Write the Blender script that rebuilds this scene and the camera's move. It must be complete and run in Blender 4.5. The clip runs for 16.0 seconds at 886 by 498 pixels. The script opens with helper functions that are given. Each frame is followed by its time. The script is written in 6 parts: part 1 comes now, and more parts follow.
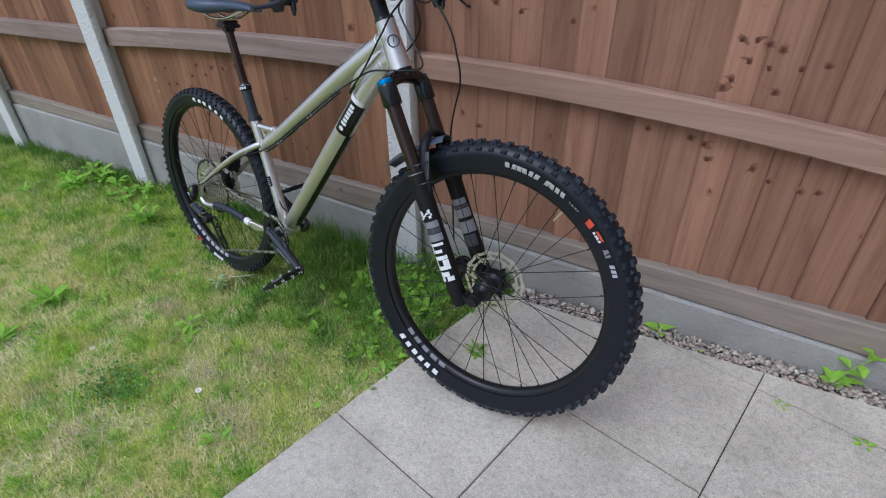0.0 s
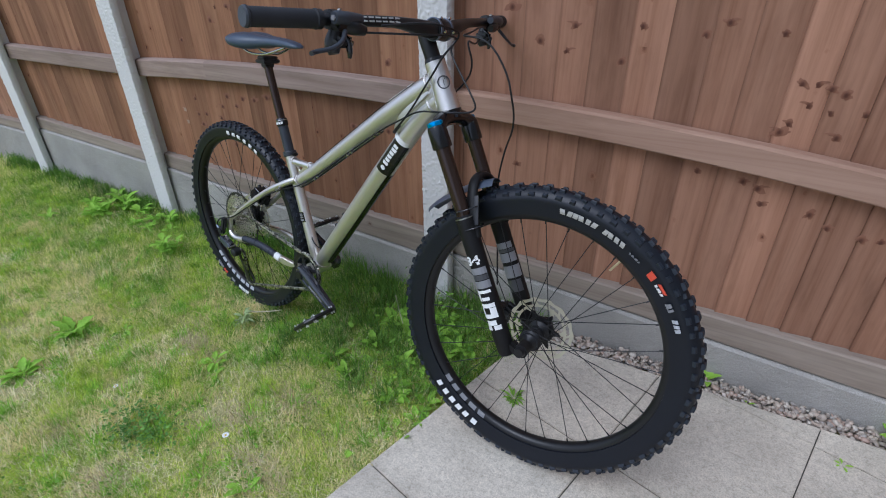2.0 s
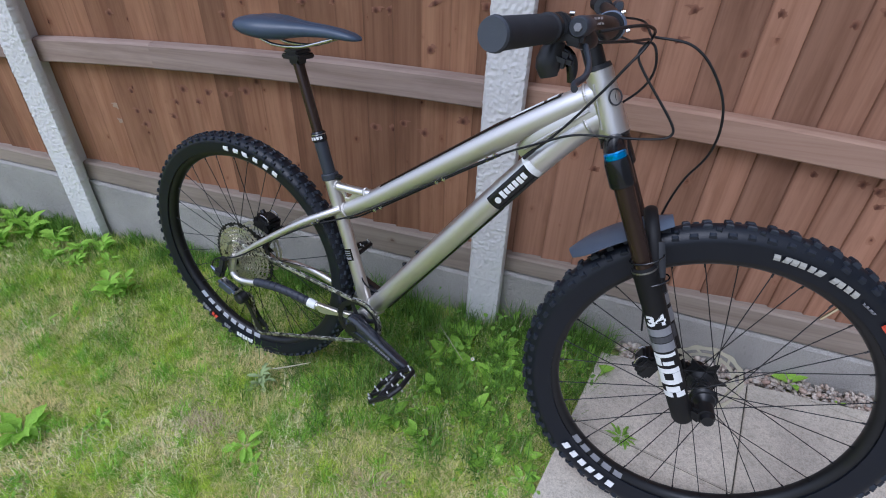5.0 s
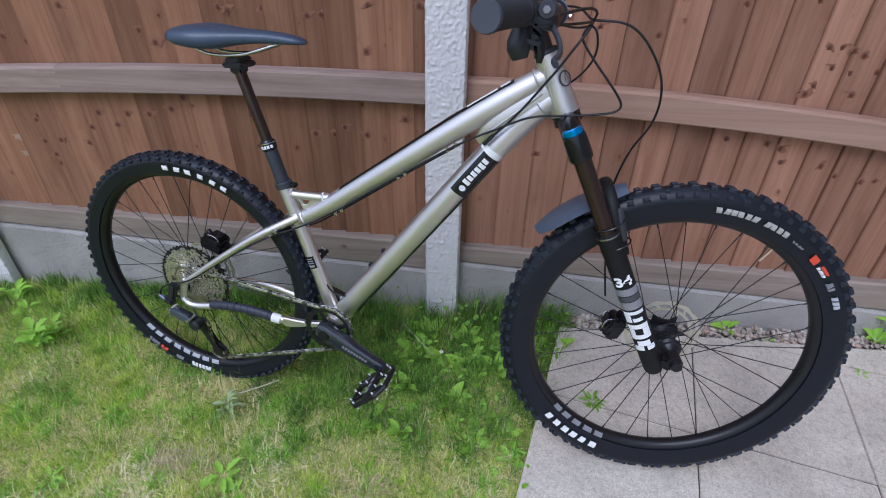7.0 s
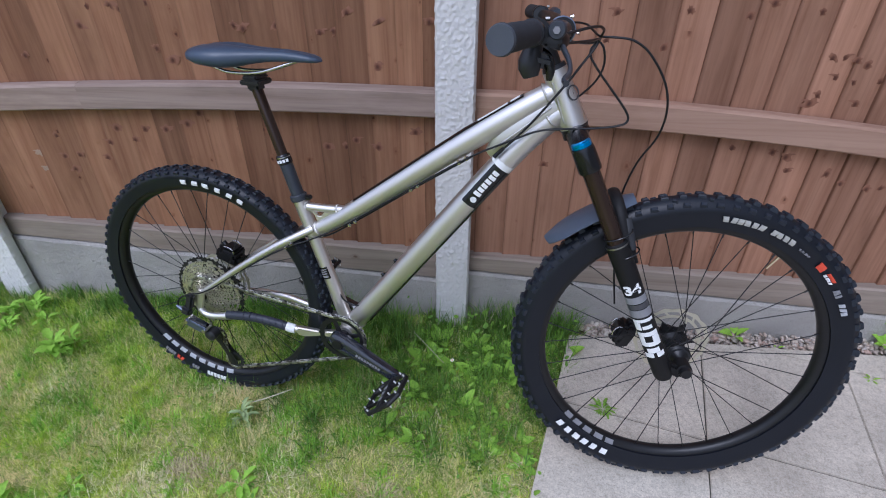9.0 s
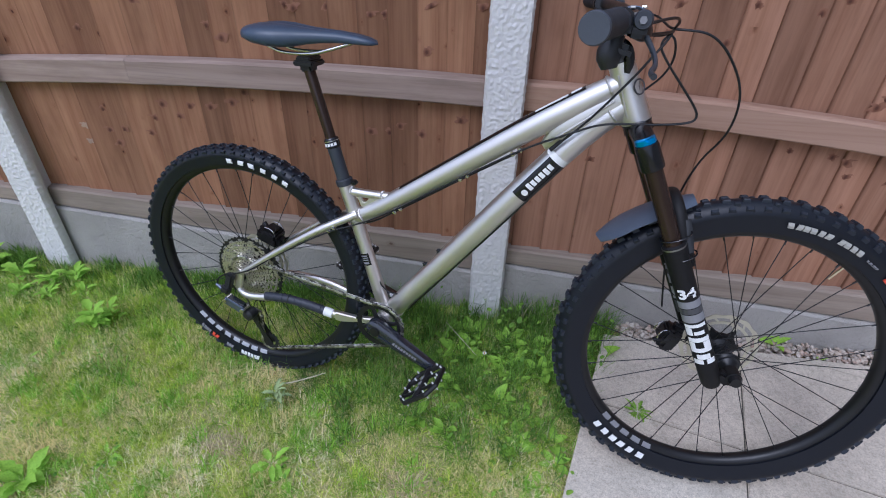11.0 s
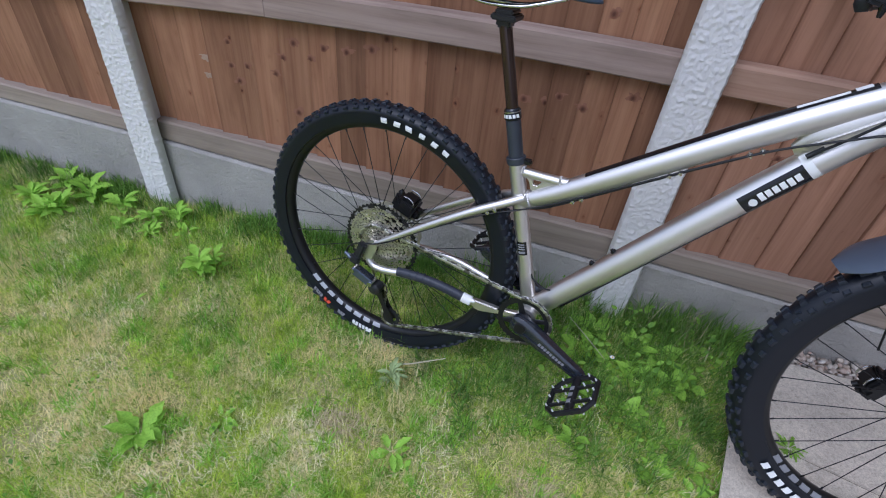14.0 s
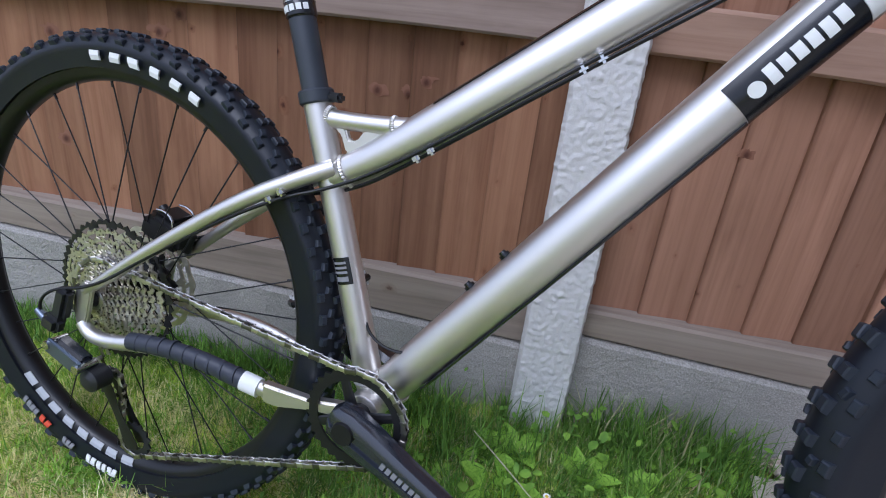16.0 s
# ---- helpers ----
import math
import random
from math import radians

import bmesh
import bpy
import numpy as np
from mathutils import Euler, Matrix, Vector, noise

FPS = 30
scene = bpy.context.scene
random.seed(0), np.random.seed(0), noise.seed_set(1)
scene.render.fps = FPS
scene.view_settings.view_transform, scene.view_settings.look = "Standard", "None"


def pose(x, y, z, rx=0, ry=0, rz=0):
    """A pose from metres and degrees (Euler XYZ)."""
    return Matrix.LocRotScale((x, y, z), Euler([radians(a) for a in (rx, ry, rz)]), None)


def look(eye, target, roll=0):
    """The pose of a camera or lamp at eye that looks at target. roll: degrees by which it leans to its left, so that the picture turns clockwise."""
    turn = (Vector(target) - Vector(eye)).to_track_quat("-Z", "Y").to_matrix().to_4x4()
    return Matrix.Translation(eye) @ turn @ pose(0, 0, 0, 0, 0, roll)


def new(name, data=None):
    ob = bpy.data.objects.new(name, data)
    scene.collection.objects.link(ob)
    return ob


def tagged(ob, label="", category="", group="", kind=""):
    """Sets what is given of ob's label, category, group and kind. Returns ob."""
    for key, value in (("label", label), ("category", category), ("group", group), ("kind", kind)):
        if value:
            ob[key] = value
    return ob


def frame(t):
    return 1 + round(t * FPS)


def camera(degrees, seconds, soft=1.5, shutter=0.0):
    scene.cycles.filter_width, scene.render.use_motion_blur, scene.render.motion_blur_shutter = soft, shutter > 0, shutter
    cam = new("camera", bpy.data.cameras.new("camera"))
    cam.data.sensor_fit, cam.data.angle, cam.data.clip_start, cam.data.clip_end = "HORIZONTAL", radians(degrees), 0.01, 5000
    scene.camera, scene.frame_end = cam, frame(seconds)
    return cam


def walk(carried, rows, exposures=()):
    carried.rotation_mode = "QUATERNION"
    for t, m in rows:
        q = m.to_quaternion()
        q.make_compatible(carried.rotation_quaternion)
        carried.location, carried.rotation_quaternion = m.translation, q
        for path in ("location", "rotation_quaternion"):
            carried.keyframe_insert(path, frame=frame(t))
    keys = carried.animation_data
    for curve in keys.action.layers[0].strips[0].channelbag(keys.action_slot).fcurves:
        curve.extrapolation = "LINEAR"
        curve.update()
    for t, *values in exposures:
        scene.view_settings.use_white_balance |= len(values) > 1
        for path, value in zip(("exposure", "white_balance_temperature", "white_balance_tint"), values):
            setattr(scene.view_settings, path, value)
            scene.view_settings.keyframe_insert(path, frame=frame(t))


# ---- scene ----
cam = camera(81.7, 16.0, soft=1.05)
# seconds, eye x y z, yaw, pitch, roll (degrees)
ROWS = [
    (0, 0.954, -1.548, 1.176, 28.38, -33.20, -0.94),
    (0.5, 0.929, -1.547, 1.205, 29.32, -29.45, -2.32),
    (1, 0.929, -1.545, 1.211, 30.52, -29.61, -2.17),
    (1.5, 0.870, -1.533, 1.206, 29.97, -30.15, -0.39),
    (2, 0.838, -1.529, 1.196, 29.32, -30.61, -0.47),
    (2.5, 0.811, -1.520, 1.186, 28.35, -31.20, -0.48),
    (3, 0.789, -1.507, 1.201, 28.05, -31.05, -0.94),
    (3.5, 0.670, -1.480, 1.197, 22.59, -32.17, 0.09),
    (4, 0.497, -1.456, 1.212, 19.18, -33.35, 0.96),
    (4.2, 0.424, -1.414, 1.213, 19.96, -35.16, 1.29),
    (6.3, 0.080, -1.417, 1.218, 4.20, -34.12, 3.44),
    (6.5, 0.107, -1.441, 1.209, 4.23, -34.18, 3.01),
    (7, 0.112, -1.469, 1.198, 4.56, -34.14, 1.11),
    (7.5, 0.117, -1.482, 1.223, 3.74, -33.32, 1.63),
    (8, 0.116, -1.483, 1.238, 3.82, -32.46, 1.68),
    (8.5, 0.103, -1.485, 1.224, 5.18, -32.82, 0.32),
    (9, 0.100, -1.489, 1.216, 5.35, -33.24, 0.25),
    (9.5, 0.088, -1.492, 1.212, 5.89, -33.73, 0.50),
    (12, 0.016, -1.466, 1.202, 8.45, -34.94, 2.52),
    (12.5, 0.020, -1.462, 1.187, 8.39, -35.31, 2.85),
    (13, 0.009, -1.458, 1.196, 8.64, -35.48, 2.56),
    (13.5, -0.090, -1.475, 1.200, 10.85, -35.95, 3.82),
    (14, -0.298, -1.379, 1.165, 11.64, -39.59, 6.29),
    (14.5, -0.320, -1.276, 1.150, 6.20, -40.00, 6.78),
    (15, -0.182, -1.137, 1.102, 9.32, -38.97, 4.74),
    (15.5, -0.124, -1.010, 0.878, 11.86, -33.52, 4.30),
    (16, -0.116, -0.985, 0.700, 7.44, -21.85, 6.53),
]
walk(cam, [(t, pose(x, y, z, 90 + pitch, 0, yaw) @ pose(0, 0, 0, 0, 0, roll)) for t, x, y, z, yaw, pitch, roll in ROWS], [(0, 0.17, 5320, 13), (3, 0.18, 5320, 13), (4.2, 0.24, 5290, 15), (6.3, 0.26, 5240, 19), (13.0, 0.24, 5240, 19), (14.2, 0.20, 5240, 18), (14.8, 0.28, 5240, 19), (15.5, 0.36, 5240, 18), (16, 0.42, 5240, 18)])

# ---- light: a bright overcast sky, the brighter part of it high behind the camera ----
SUN_ELEV, SUN_TURN = 52.0, 205.0
world = bpy.data.worlds.new("sky")
scene.world = world
world.use_nodes = True
wn = world.node_tree.nodes
sky = wn.new("ShaderNodeTexSky")
sky.sky_type, sky.sun_disc = "NISHITA", False
sky.sun_elevation, sky.sun_rotation = radians(SUN_ELEV), radians(SUN_TURN)
sky.dust_density, sky.ozone_density = 4.0, 1.0
wn["Background"].inputs[1].default_value = 0.15
soften = wn.new("ShaderNodeMixRGB")
soften.inputs[0].default_value = 0.72
soften.inputs[2].default_value = (4.45, 4.7, 5.05, 1)
world.node_tree.links.new(sky.outputs[0], soften.inputs[1])
world.node_tree.links.new(soften.outputs[0], wn["Background"].inputs[0])
sun = new("sun", bpy.data.lights.new("sun", "SUN"))
sun.data.energy, sun.data.angle, sun.data.color = 1.2, radians(35), (1.0, 0.985, 0.96)
a, e = radians(SUN_TURN), radians(SUN_ELEV)
sun.matrix_world = look((math.sin(a) * math.cos(e) * 30, math.cos(a) * math.cos(e) * 30, math.sin(e) * 30), (0, 0, 0))


# ---- materials ----
def material(name, colour, rough=0.6, metal=0.0, spec=0.5):
    m = bpy.data.materials.new(name)
    m.use_nodes = True
    b = m.node_tree.nodes["Principled BSDF"]
    b.inputs["Base Color"].default_value = (*colour, 1)
    b.inputs["Roughness"].default_value = rough
    b.inputs["Metallic"].default_value = metal
    b.inputs["Specular IOR Level"].default_value = spec
    return m


class Graph:
    """Short hand for node graphs."""

    def __init__(self, m):
        self.m, self.t = m, m.node_tree
        self.b = self.t.nodes["Principled BSDF"]

    def node(self, kind, **sets):
        n = self.t.nodes.new(kind)
        for key, value in sets.items():
            if key in n.inputs:
                n.inputs[key].default_value = value
        return n

    def link(self, a, b):
        self.t.links.new(a, b)

    def coords(self, scale=(1, 1, 1), space="Object"):
        c, mp = self.node("ShaderNodeTexCoord"), self.node("ShaderNodeMapping")
        mp.inputs["Scale"].default_value = scale
        self.link(c.outputs[space], mp.inputs["Vector"])
        return mp.outputs[0]

    def noise(self, vec, scale, detail=4.0, rough=0.55):
        n = self.node("ShaderNodeTexNoise", Scale=scale, Detail=detail, Roughness=rough)
        self.link(vec, n.inputs["Vector"])
        return n.outputs["Fac"]

    def ramp(self, fac, stops):
        r = self.node("ShaderNodeValToRGB")
        els = r.color_ramp.elements
        while len(els) < len(stops):
            els.new(0.5)
        for el, (at, col) in zip(els, stops):
            el.position, el.color = at, (*col, 1)
        self.link(fac, r.inputs[0])
        return r.outputs[0]

    def mix(self, fac, a, b, blend="MIX"):
        n = self.node("ShaderNodeMixRGB")
        n.blend_type = blend
        for slot, value in zip(n.inputs, (fac, a, b)):
            if isinstance(value, (int, float)):
                slot.default_value = value
            elif isinstance(value, tuple):
                slot.default_value = (*value, 1)
            else:
                self.link(value, slot)
        return n.outputs[0]

    def bump(self, height, strength=0.3, distance=0.002):
        n = self.node("ShaderNodeBump", Strength=strength, Distance=distance)
        self.link(height, n.inputs["Height"])
        self.link(n.outputs[0], self.b.inputs["Normal"])

    def colour(self, c):
        self.link(c, self.b.inputs["Base Color"])

    def rough(self, fac, low, high):
        n = self.node("ShaderNodeMapRange")
        n.inputs["To Min"].default_value, n.inputs["To Max"].default_value = low, high
        self.link(fac, n.inputs["Value"])
        self.link(n.outputs[0], self.b.inputs["Roughness"])


def wood(name, pale, dark, along="z", knot_rate=0.5, vary=0.3, edge=None, knot_scale=15.0):
    """Softwood with grain along one axis, knots with dark hearts and pale rings, and a tint of its own for each piece."""
    m = material(name, pale, 0.78, spec=0.22)
    g = Graph(m)
    info = g.node("ShaderNodeObjectInfo")
    c = g.node("ShaderNodeTexCoord")
    shift = g.node("ShaderNodeVectorMath")
    shift.operation = "MULTIPLY_ADD"
    g.link(info.outputs["Random"], shift.inputs[0])
    shift.inputs[1].default_value = (7.3, 3.1, 11.7)
    g.link(c.outputs["Object"], shift.inputs[2])
    # flat coordinates on the face: across the grain, along the grain
    flat = g.node("ShaderNodeMapping")
    flat.inputs["Rotation"].default_value = (radians(90), 0, 0)
    g.link(shift.outputs[0], flat.inputs["Vector"])
    slow = g.node("ShaderNodeMapping")
    slow.inputs["Scale"].default_value = (1, 0.22, 1) if along == "z" else (0.22, 1, 1)
    g.link(flat.outputs[0], slow.inputs["Vector"])
    wob = g.node("ShaderNodeTexNoise", Scale=9.0, Detail=2.0)
    g.link(slow.outputs[0], wob.inputs["Vector"])
    bent = g.node("ShaderNodeMixRGB")
    bent.blend_type = "ADD"
    bent.inputs[0].default_value = 0.014
    g.link(flat.outputs[0], bent.inputs[1])
    g.link(wob.outputs["Color"], bent.inputs[2])
    kmap = g.node("ShaderNodeMapping")
    kmap.inputs["Scale"].default_value = (1, 0.72, 1) if along == "z" else (0.72, 1, 1)
    g.link(flat.outputs[0], kmap.inputs["Vector"])
    vor = g.node("ShaderNodeTexVoronoi", Scale=knot_scale)
    vor.voronoi_dimensions = "2D"
    g.link(kmap.outputs[0], vor.inputs["Vector"])
    pick = g.node("ShaderNodeSeparateColor")
    g.link(vor.outputs["Color"], pick.inputs[0])
    keep = g.ramp(pick.outputs[0], [(1 - knot_rate, (0, 0, 0)), (1 - knot_rate + 0.02, (1, 1, 1))])
    keep = g.mix(1.0, keep, g.ramp(g.noise(shift.outputs[0], 3.2, 2), [(0.40, (0.05, 0.05, 0.05)), (0.54, (1, 1, 1))]), "MULTIPLY")
    size = g.node("ShaderNodeMapRange")
    size.inputs["To Min"].default_value, size.inputs["To Max"].default_value = 1.6, 3.4
    g.link(pick.outputs[1], size.inputs["Value"])
    ragged = g.node("ShaderNodeMath")
    ragged.operation = "MULTIPLY_ADD"
    g.link(g.noise(flat.outputs[0], 55, 4, 0.7), ragged.inputs[0])
    ragged.inputs[1].default_value = 0.24
    g.link(vor.outputs["Distance"], ragged.inputs[2])
    reach = g.node("ShaderNodeMath")
    reach.operation = "MULTIPLY"
    g.link(ragged.outputs[0], reach.inputs[0])
    g.link(size.outputs[0], reach.inputs[1])
    heart = g.mix(1.0, g.ramp(reach.outputs[0], [(0.24, (0.92, 0.92, 0.92)), (0.34, (0, 0, 0))]), keep, "MULTIPLY")
    ring = g.mix(1.0, g.ramp(reach.outputs[0], [(0.36, (0, 0, 0)), (0.42, (0.12, 0.12, 0.12)), (0.5, (0, 0, 0))]), keep, "MULTIPLY")
    halo = g.mix(1.0, g.ramp(reach.outputs[0], [(0.25, (0.60, 0.60, 0.60)), (0.60, (0, 0, 0))]), keep, "MULTIPLY")
    # grain runs round the knots
    gmap = g.node("ShaderNodeMapping")
    gmap.inputs["Scale"].default_value = (1, 0.03, 1) if along == "z" else (0.03, 1, 1)
    g.link(bent.outputs[0], gmap.inputs["Vector"])
    push = g.node("ShaderNodeMixRGB")
    push.blend_type = "ADD"
    push.inputs[0].default_value = 0.018
    g.link(gmap.outputs[0], push.inputs[1])
    g.link(halo, push.inputs[2])
    grain = g.noise(push.outputs[0], 120, 5, 0.7)
    broad = g.noise(push.outputs[0], 30, 3, 0.5)
    blotch = g.noise(slow.outputs[0], 14.0, 4, 0.65)
    base = g.ramp(broad, [(0.20, dark), (0.72, pale)])
    base = g.mix(0.20, base, g.ramp(grain, [(0.26, tuple(v * 0.5 for v in dark)), (0.52, pale), (0.8, tuple(min(1, v * 1.3) for v in pale))]))
    base = g.mix(g.ramp(blotch, [(0.48, (0, 0, 0)), (0.76, (0.5, 0.5, 0.5))]), base, tuple(v * 0.60 for v in dark))
    hsv = g.node("ShaderNodeHueSaturation")
    value = g.node("ShaderNodeMapRange")
    value.inputs["To Min"].default_value, value.inputs["To Max"].default_value = 1 - vary, 1 + vary * 0.75
    g.link(info.outputs["Random"], value.inputs["Value"])
    g.link(value.outputs[0], hsv.inputs["Value"])
    g.link(base, hsv.inputs["Color"])
    base = g.mix(halo, hsv.outputs[0], (dark[0] * 0.72, dark[1] * 0.52, dark[2] * 0.42))
    base = g.mix(ring, base, tuple(min(1, v * 1.25) for v in pale))
    base = g.mix(heart, base, (0.055, 0.018, 0.011))
    if edge:
        # shade at the overlap of the boards, painted as a dark stripe on the edge
        axis = g.node("ShaderNodeSeparateXYZ")
        g.link(c.outputs["Object"], axis.inputs[0])
        seam_shade = g.ramp(axis.outputs[0], [(0.0, (0.4, 0.4, 0.4)), (edge, (0.25, 0.25, 0.25)), (edge + 0.004, (0, 0, 0))])
        base = g.mix(seam_shade, base, tuple(v * 0.30 for v in dark))
    g.colour(base)
    g.bump(g.mix(0.5, grain, heart), 0.5, 0.0014)
    return m


board_wood = wood("treated_softwood", (0.375, 0.203, 0.128), (0.222, 0.105, 0.058), knot_rate=0.16, vary=0.27, edge=0.0035)
board_wood_dark = wood("dark_treated_softwood", (0.330, 0.172, 0.094), (0.182, 0.079, 0.040), knot_rate=0.26, vary=0.30, edge=0.0022)
knot_wood = material("dark_knot", (0.08, 0.03, 0.02), 0.7, spec=0.2)
g = Graph(knot_wood)
c = g.node("ShaderNodeTexCoord")
far = g.node("ShaderNodeVectorMath")
far.operation = "LENGTH"
flat = g.node("ShaderNodeVectorMath")
flat.operation = "MULTIPLY_ADD"
g.link(c.outputs["Object"], flat.inputs[0])
flat.inputs[1].default_value = (95, 0, 85)
crinkle = g.node("ShaderNodeTexNoise", Scale=110.0, Detail=3.0)
g.link(c.outputs["Object"], crinkle.inputs["Vector"])
soft = g.node("ShaderNodeMixRGB")
soft.blend_type = "MULTIPLY"
soft.inputs[0].default_value = 1.0
soft.inputs[2].default_value = (0.35, 0, 0.35, 1)
g.link(crinkle.outputs["Color"], soft.inputs[1])
g.link(soft.outputs[0], flat.inputs[2])
g.link(flat.outputs[0], far.inputs[0])
g.colour(g.ramp(far.outputs["Value"], [(0.20, (0.090, 0.037, 0.023)), (0.45, (0.140, 0.061, 0.037)), (0.75, (0.190, 0.088, 0.053)), (1.0, (0.245, 0.118, 0.072))]))
rail_wood = wood("weathered_rail", (0.36, 0.275, 0.225), (0.23, 0.160, 0.125), along="x", knot_rate=0.10, vary=0.12)
base_wood = wood("pale_base_board", (0.325, 0.268, 0.215), (0.225, 0.178, 0.138), along="x", knot_rate=0.08, vary=0.12)
rail_wood_brown = wood("brown_rail", (0.41, 0.265, 0.188), (0.29, 0.168, 0.112), along="x", knot_rate=0.08, vary=0.12)


def speckled(name, low, high, scale, rough=0.85, bump=0.4, distance=0.003, big=2.0, stain=0.25, tint=True):
    """Mineral surface: coarse relief, fine grit and broad stains."""
    m = material(name, high, rough, spec=0.3)
    g = Graph(m)
    v = g.coords()
    grit, mid, broad = g.noise(v, scale * 6, 3, 0.7), g.noise(v, scale, 6, 0.65), g.noise(v, big, 4, 0.6)
    base = g.ramp(grit, [(0.32, low), (0.62, high)])
    base = g.mix(g.ramp(broad, [(0.4, (0, 0, 0)), (0.75, (stain, stain, stain))]), base, tuple(x * 0.55 for x in low))
    if tint:
        info = g.node("ShaderNodeObjectInfo")
        hsv = g.node("ShaderNodeHueSaturation")
        r = g.node("ShaderNodeMapRange")
        r.inputs["To Min"].default_value, r.inputs["To Max"].default_value = 0.92, 1.06
        g.link(info.outputs["Random"], r.inputs["Value"])
        g.link(r.outputs[0], hsv.inputs["Value"])
        g.link(base, hsv.inputs["Color"])
        base = hsv.outputs[0]
    g.colour(base)
    g.bump(mid, bump, distance)
    return m


resin_knot = speckled("pale_resin", (0.30, 0.195, 0.130), (0.41, 0.30, 0.215), 160, 0.7, 0.3, 0.001)
post_concrete = speckled("rock_faced_concrete", (0.52, 0.505, 0.48), (0.70, 0.685, 0.66), 120, 0.9, 0.5, 0.003, 3.0, 0.10)
smooth_concrete = speckled("cast_concrete", (0.245, 0.232, 0.205), (0.455, 0.432, 0.39), 50, 0.9, 0.9, 0.010, 5.0, 0.42)
slab_concrete = speckled("riven_paving", (0.445, 0.398, 0.318), (0.665, 0.605, 0.500), 40, 0.9, 0.6, 0.0035, 6.0, 0.45)
g = Graph(slab_concrete)
plain = g.b.inputs["Base Color"].links[0].from_socket
fleck = g.node("ShaderNodeTexVoronoi", Scale=150.0)
g.link(g.coords(), fleck.inputs["Vector"])
few = g.node("ShaderNodeSeparateColor")
g.link(fleck.outputs["Color"], few.inputs[0])
spot = g.mix(1.0, g.ramp(fleck.outputs["Distance"], [(0.10, (0.40, 0.40, 0.40)), (0.28, (0, 0, 0))]), g.ramp(few.outputs[0], [(0.66, (0, 0, 0)), (0.72, (1, 1, 1))]), "MULTIPLY")
mottle = g.ramp(g.noise(g.coords(), 55, 5, 0.75), [(0.34, (0.80, 0.79, 0.77)), (0.50, (1.0, 1.0, 1.0)), (0.70, (1.12, 1.11, 1.09))])
g.colour(g.mix(spot, g.mix(1.0, plain, mottle, "MULTIPLY"), (0.13, 0.115, 0.09)))
joint_dirt = speckled("joint_dirt", (0.04, 0.037, 0.03), (0.10, 0.095, 0.075), 60, 0.95, 0.6, 0.004)
soil = speckled("thatch_and_soil", (0.30, 0.275, 0.12), (0.48, 0.45, 0.22), 40, 0.95, 0.8, 0.01, 2.0, 0.3, tint=False)

gravel_mat = material("river_gravel", (0.4, 0.35, 0.3), 0.7, spec=0.35)
g = Graph(gravel_mat)
geo = g.node("ShaderNodeNewGeometry")
base = g.ramp(geo.outputs["Random Per Island"], [(0.0, (0.20, 0.155, 0.12)), (0.22, (0.47, 0.375, 0.29)), (0.45, (0.70, 0.63, 0.53)), (0.62, (0.42, 0.25, 0.175)), (0.8, (0.58, 0.475, 0.365)), (0.95, (0.34, 0.305, 0.275))])
g.colour(g.mix(0.35, base, g.ramp(g.noise(g.coords(), 90, 4), [(0.3, (0.2, 0.17, 0.14)), (0.7, (0.6, 0.56, 0.5))])))
g.bump(g.noise(g.coords(), 200, 3), 0.2, 0.001)


def blades(name, fresh, deep, straw, dry, glow=0.3, tip=1.35):
    """Grass: a colour for each blade, and dry patches of two sizes across the lawn."""
    m = material(name, fresh, 0.6, spec=0.16)
    g = Graph(m)
    geo = g.node("ShaderNodeNewGeometry")
    v = g.coords()
    patch = g.mix(0.30, g.noise(v, 5.2, 5, 0.62), g.noise(v, 19, 3, 0.6))
    own = g.ramp(geo.outputs["Random Per Island"], [(0.0, deep), (0.45, fresh), (0.82, fresh), (1.0, tuple(min(1, x * tip) for x in fresh))])
    tuft = g.noise(v, 23, 3, 0.6)
    own = g.mix(g.ramp(tuft, [(0.40, (0.80, 0.80, 0.80)), (0.54, (0, 0, 0))]), own, deep)
    flip = g.node("ShaderNodeMath")
    flip.operation = "MULTIPLY_ADD"
    g.link(geo.outputs["Random Per Island"], flip.inputs[0])
    flip.inputs[1].default_value = 0.30
    g.link(patch, flip.inputs[2])
    dead = g.ramp(flip.outputs[0], [(dry, (0, 0, 0)), (dry + 0.07, (1, 1, 1))])
    g.colour(g.mix(dead, own, straw))
    tr = g.node("ShaderNodeBsdfTranslucent")
    g.link(g.b.inputs["Base Color"].links[0].from_socket, tr.inputs["Color"])
    ms = g.node("ShaderNodeMixShader")
    ms.inputs[0].default_value = glow
    out = g.t.nodes["Material Output"]
    g.link(g.b.outputs[0], ms.inputs[1])
    g.link(tr.outputs[0], ms.inputs[2])
    g.link(ms.outputs[0], out.inputs["Surface"])
    return m


lawn_mat = blades("lawn_grass", (0.72, 0.87, 0.115), (0.23, 0.38, 0.032), (0.97, 0.86, 0.46), 0.645, glow=0.46)
# the dark green also serves as painted shade under the bicycle
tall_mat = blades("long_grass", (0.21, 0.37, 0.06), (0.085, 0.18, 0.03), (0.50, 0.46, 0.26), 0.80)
mid_mat = blades("fence_shade_grass", (0.33, 0.52, 0.075), (0.13, 0.26, 0.03), (0.62, 0.58, 0.30), 0.78)
weed_mat = blades("weed_leaf", (0.38, 0.63, 0.08), (0.22, 0.43, 0.05), (0.36, 0.48, 0.12), 1.1)
dark_weed_mat = blades("dark_weed_leaf", (0.20, 0.37, 0.075), (0.11, 0.23, 0.05), (0.24, 0.36, 0.10), 1.1)
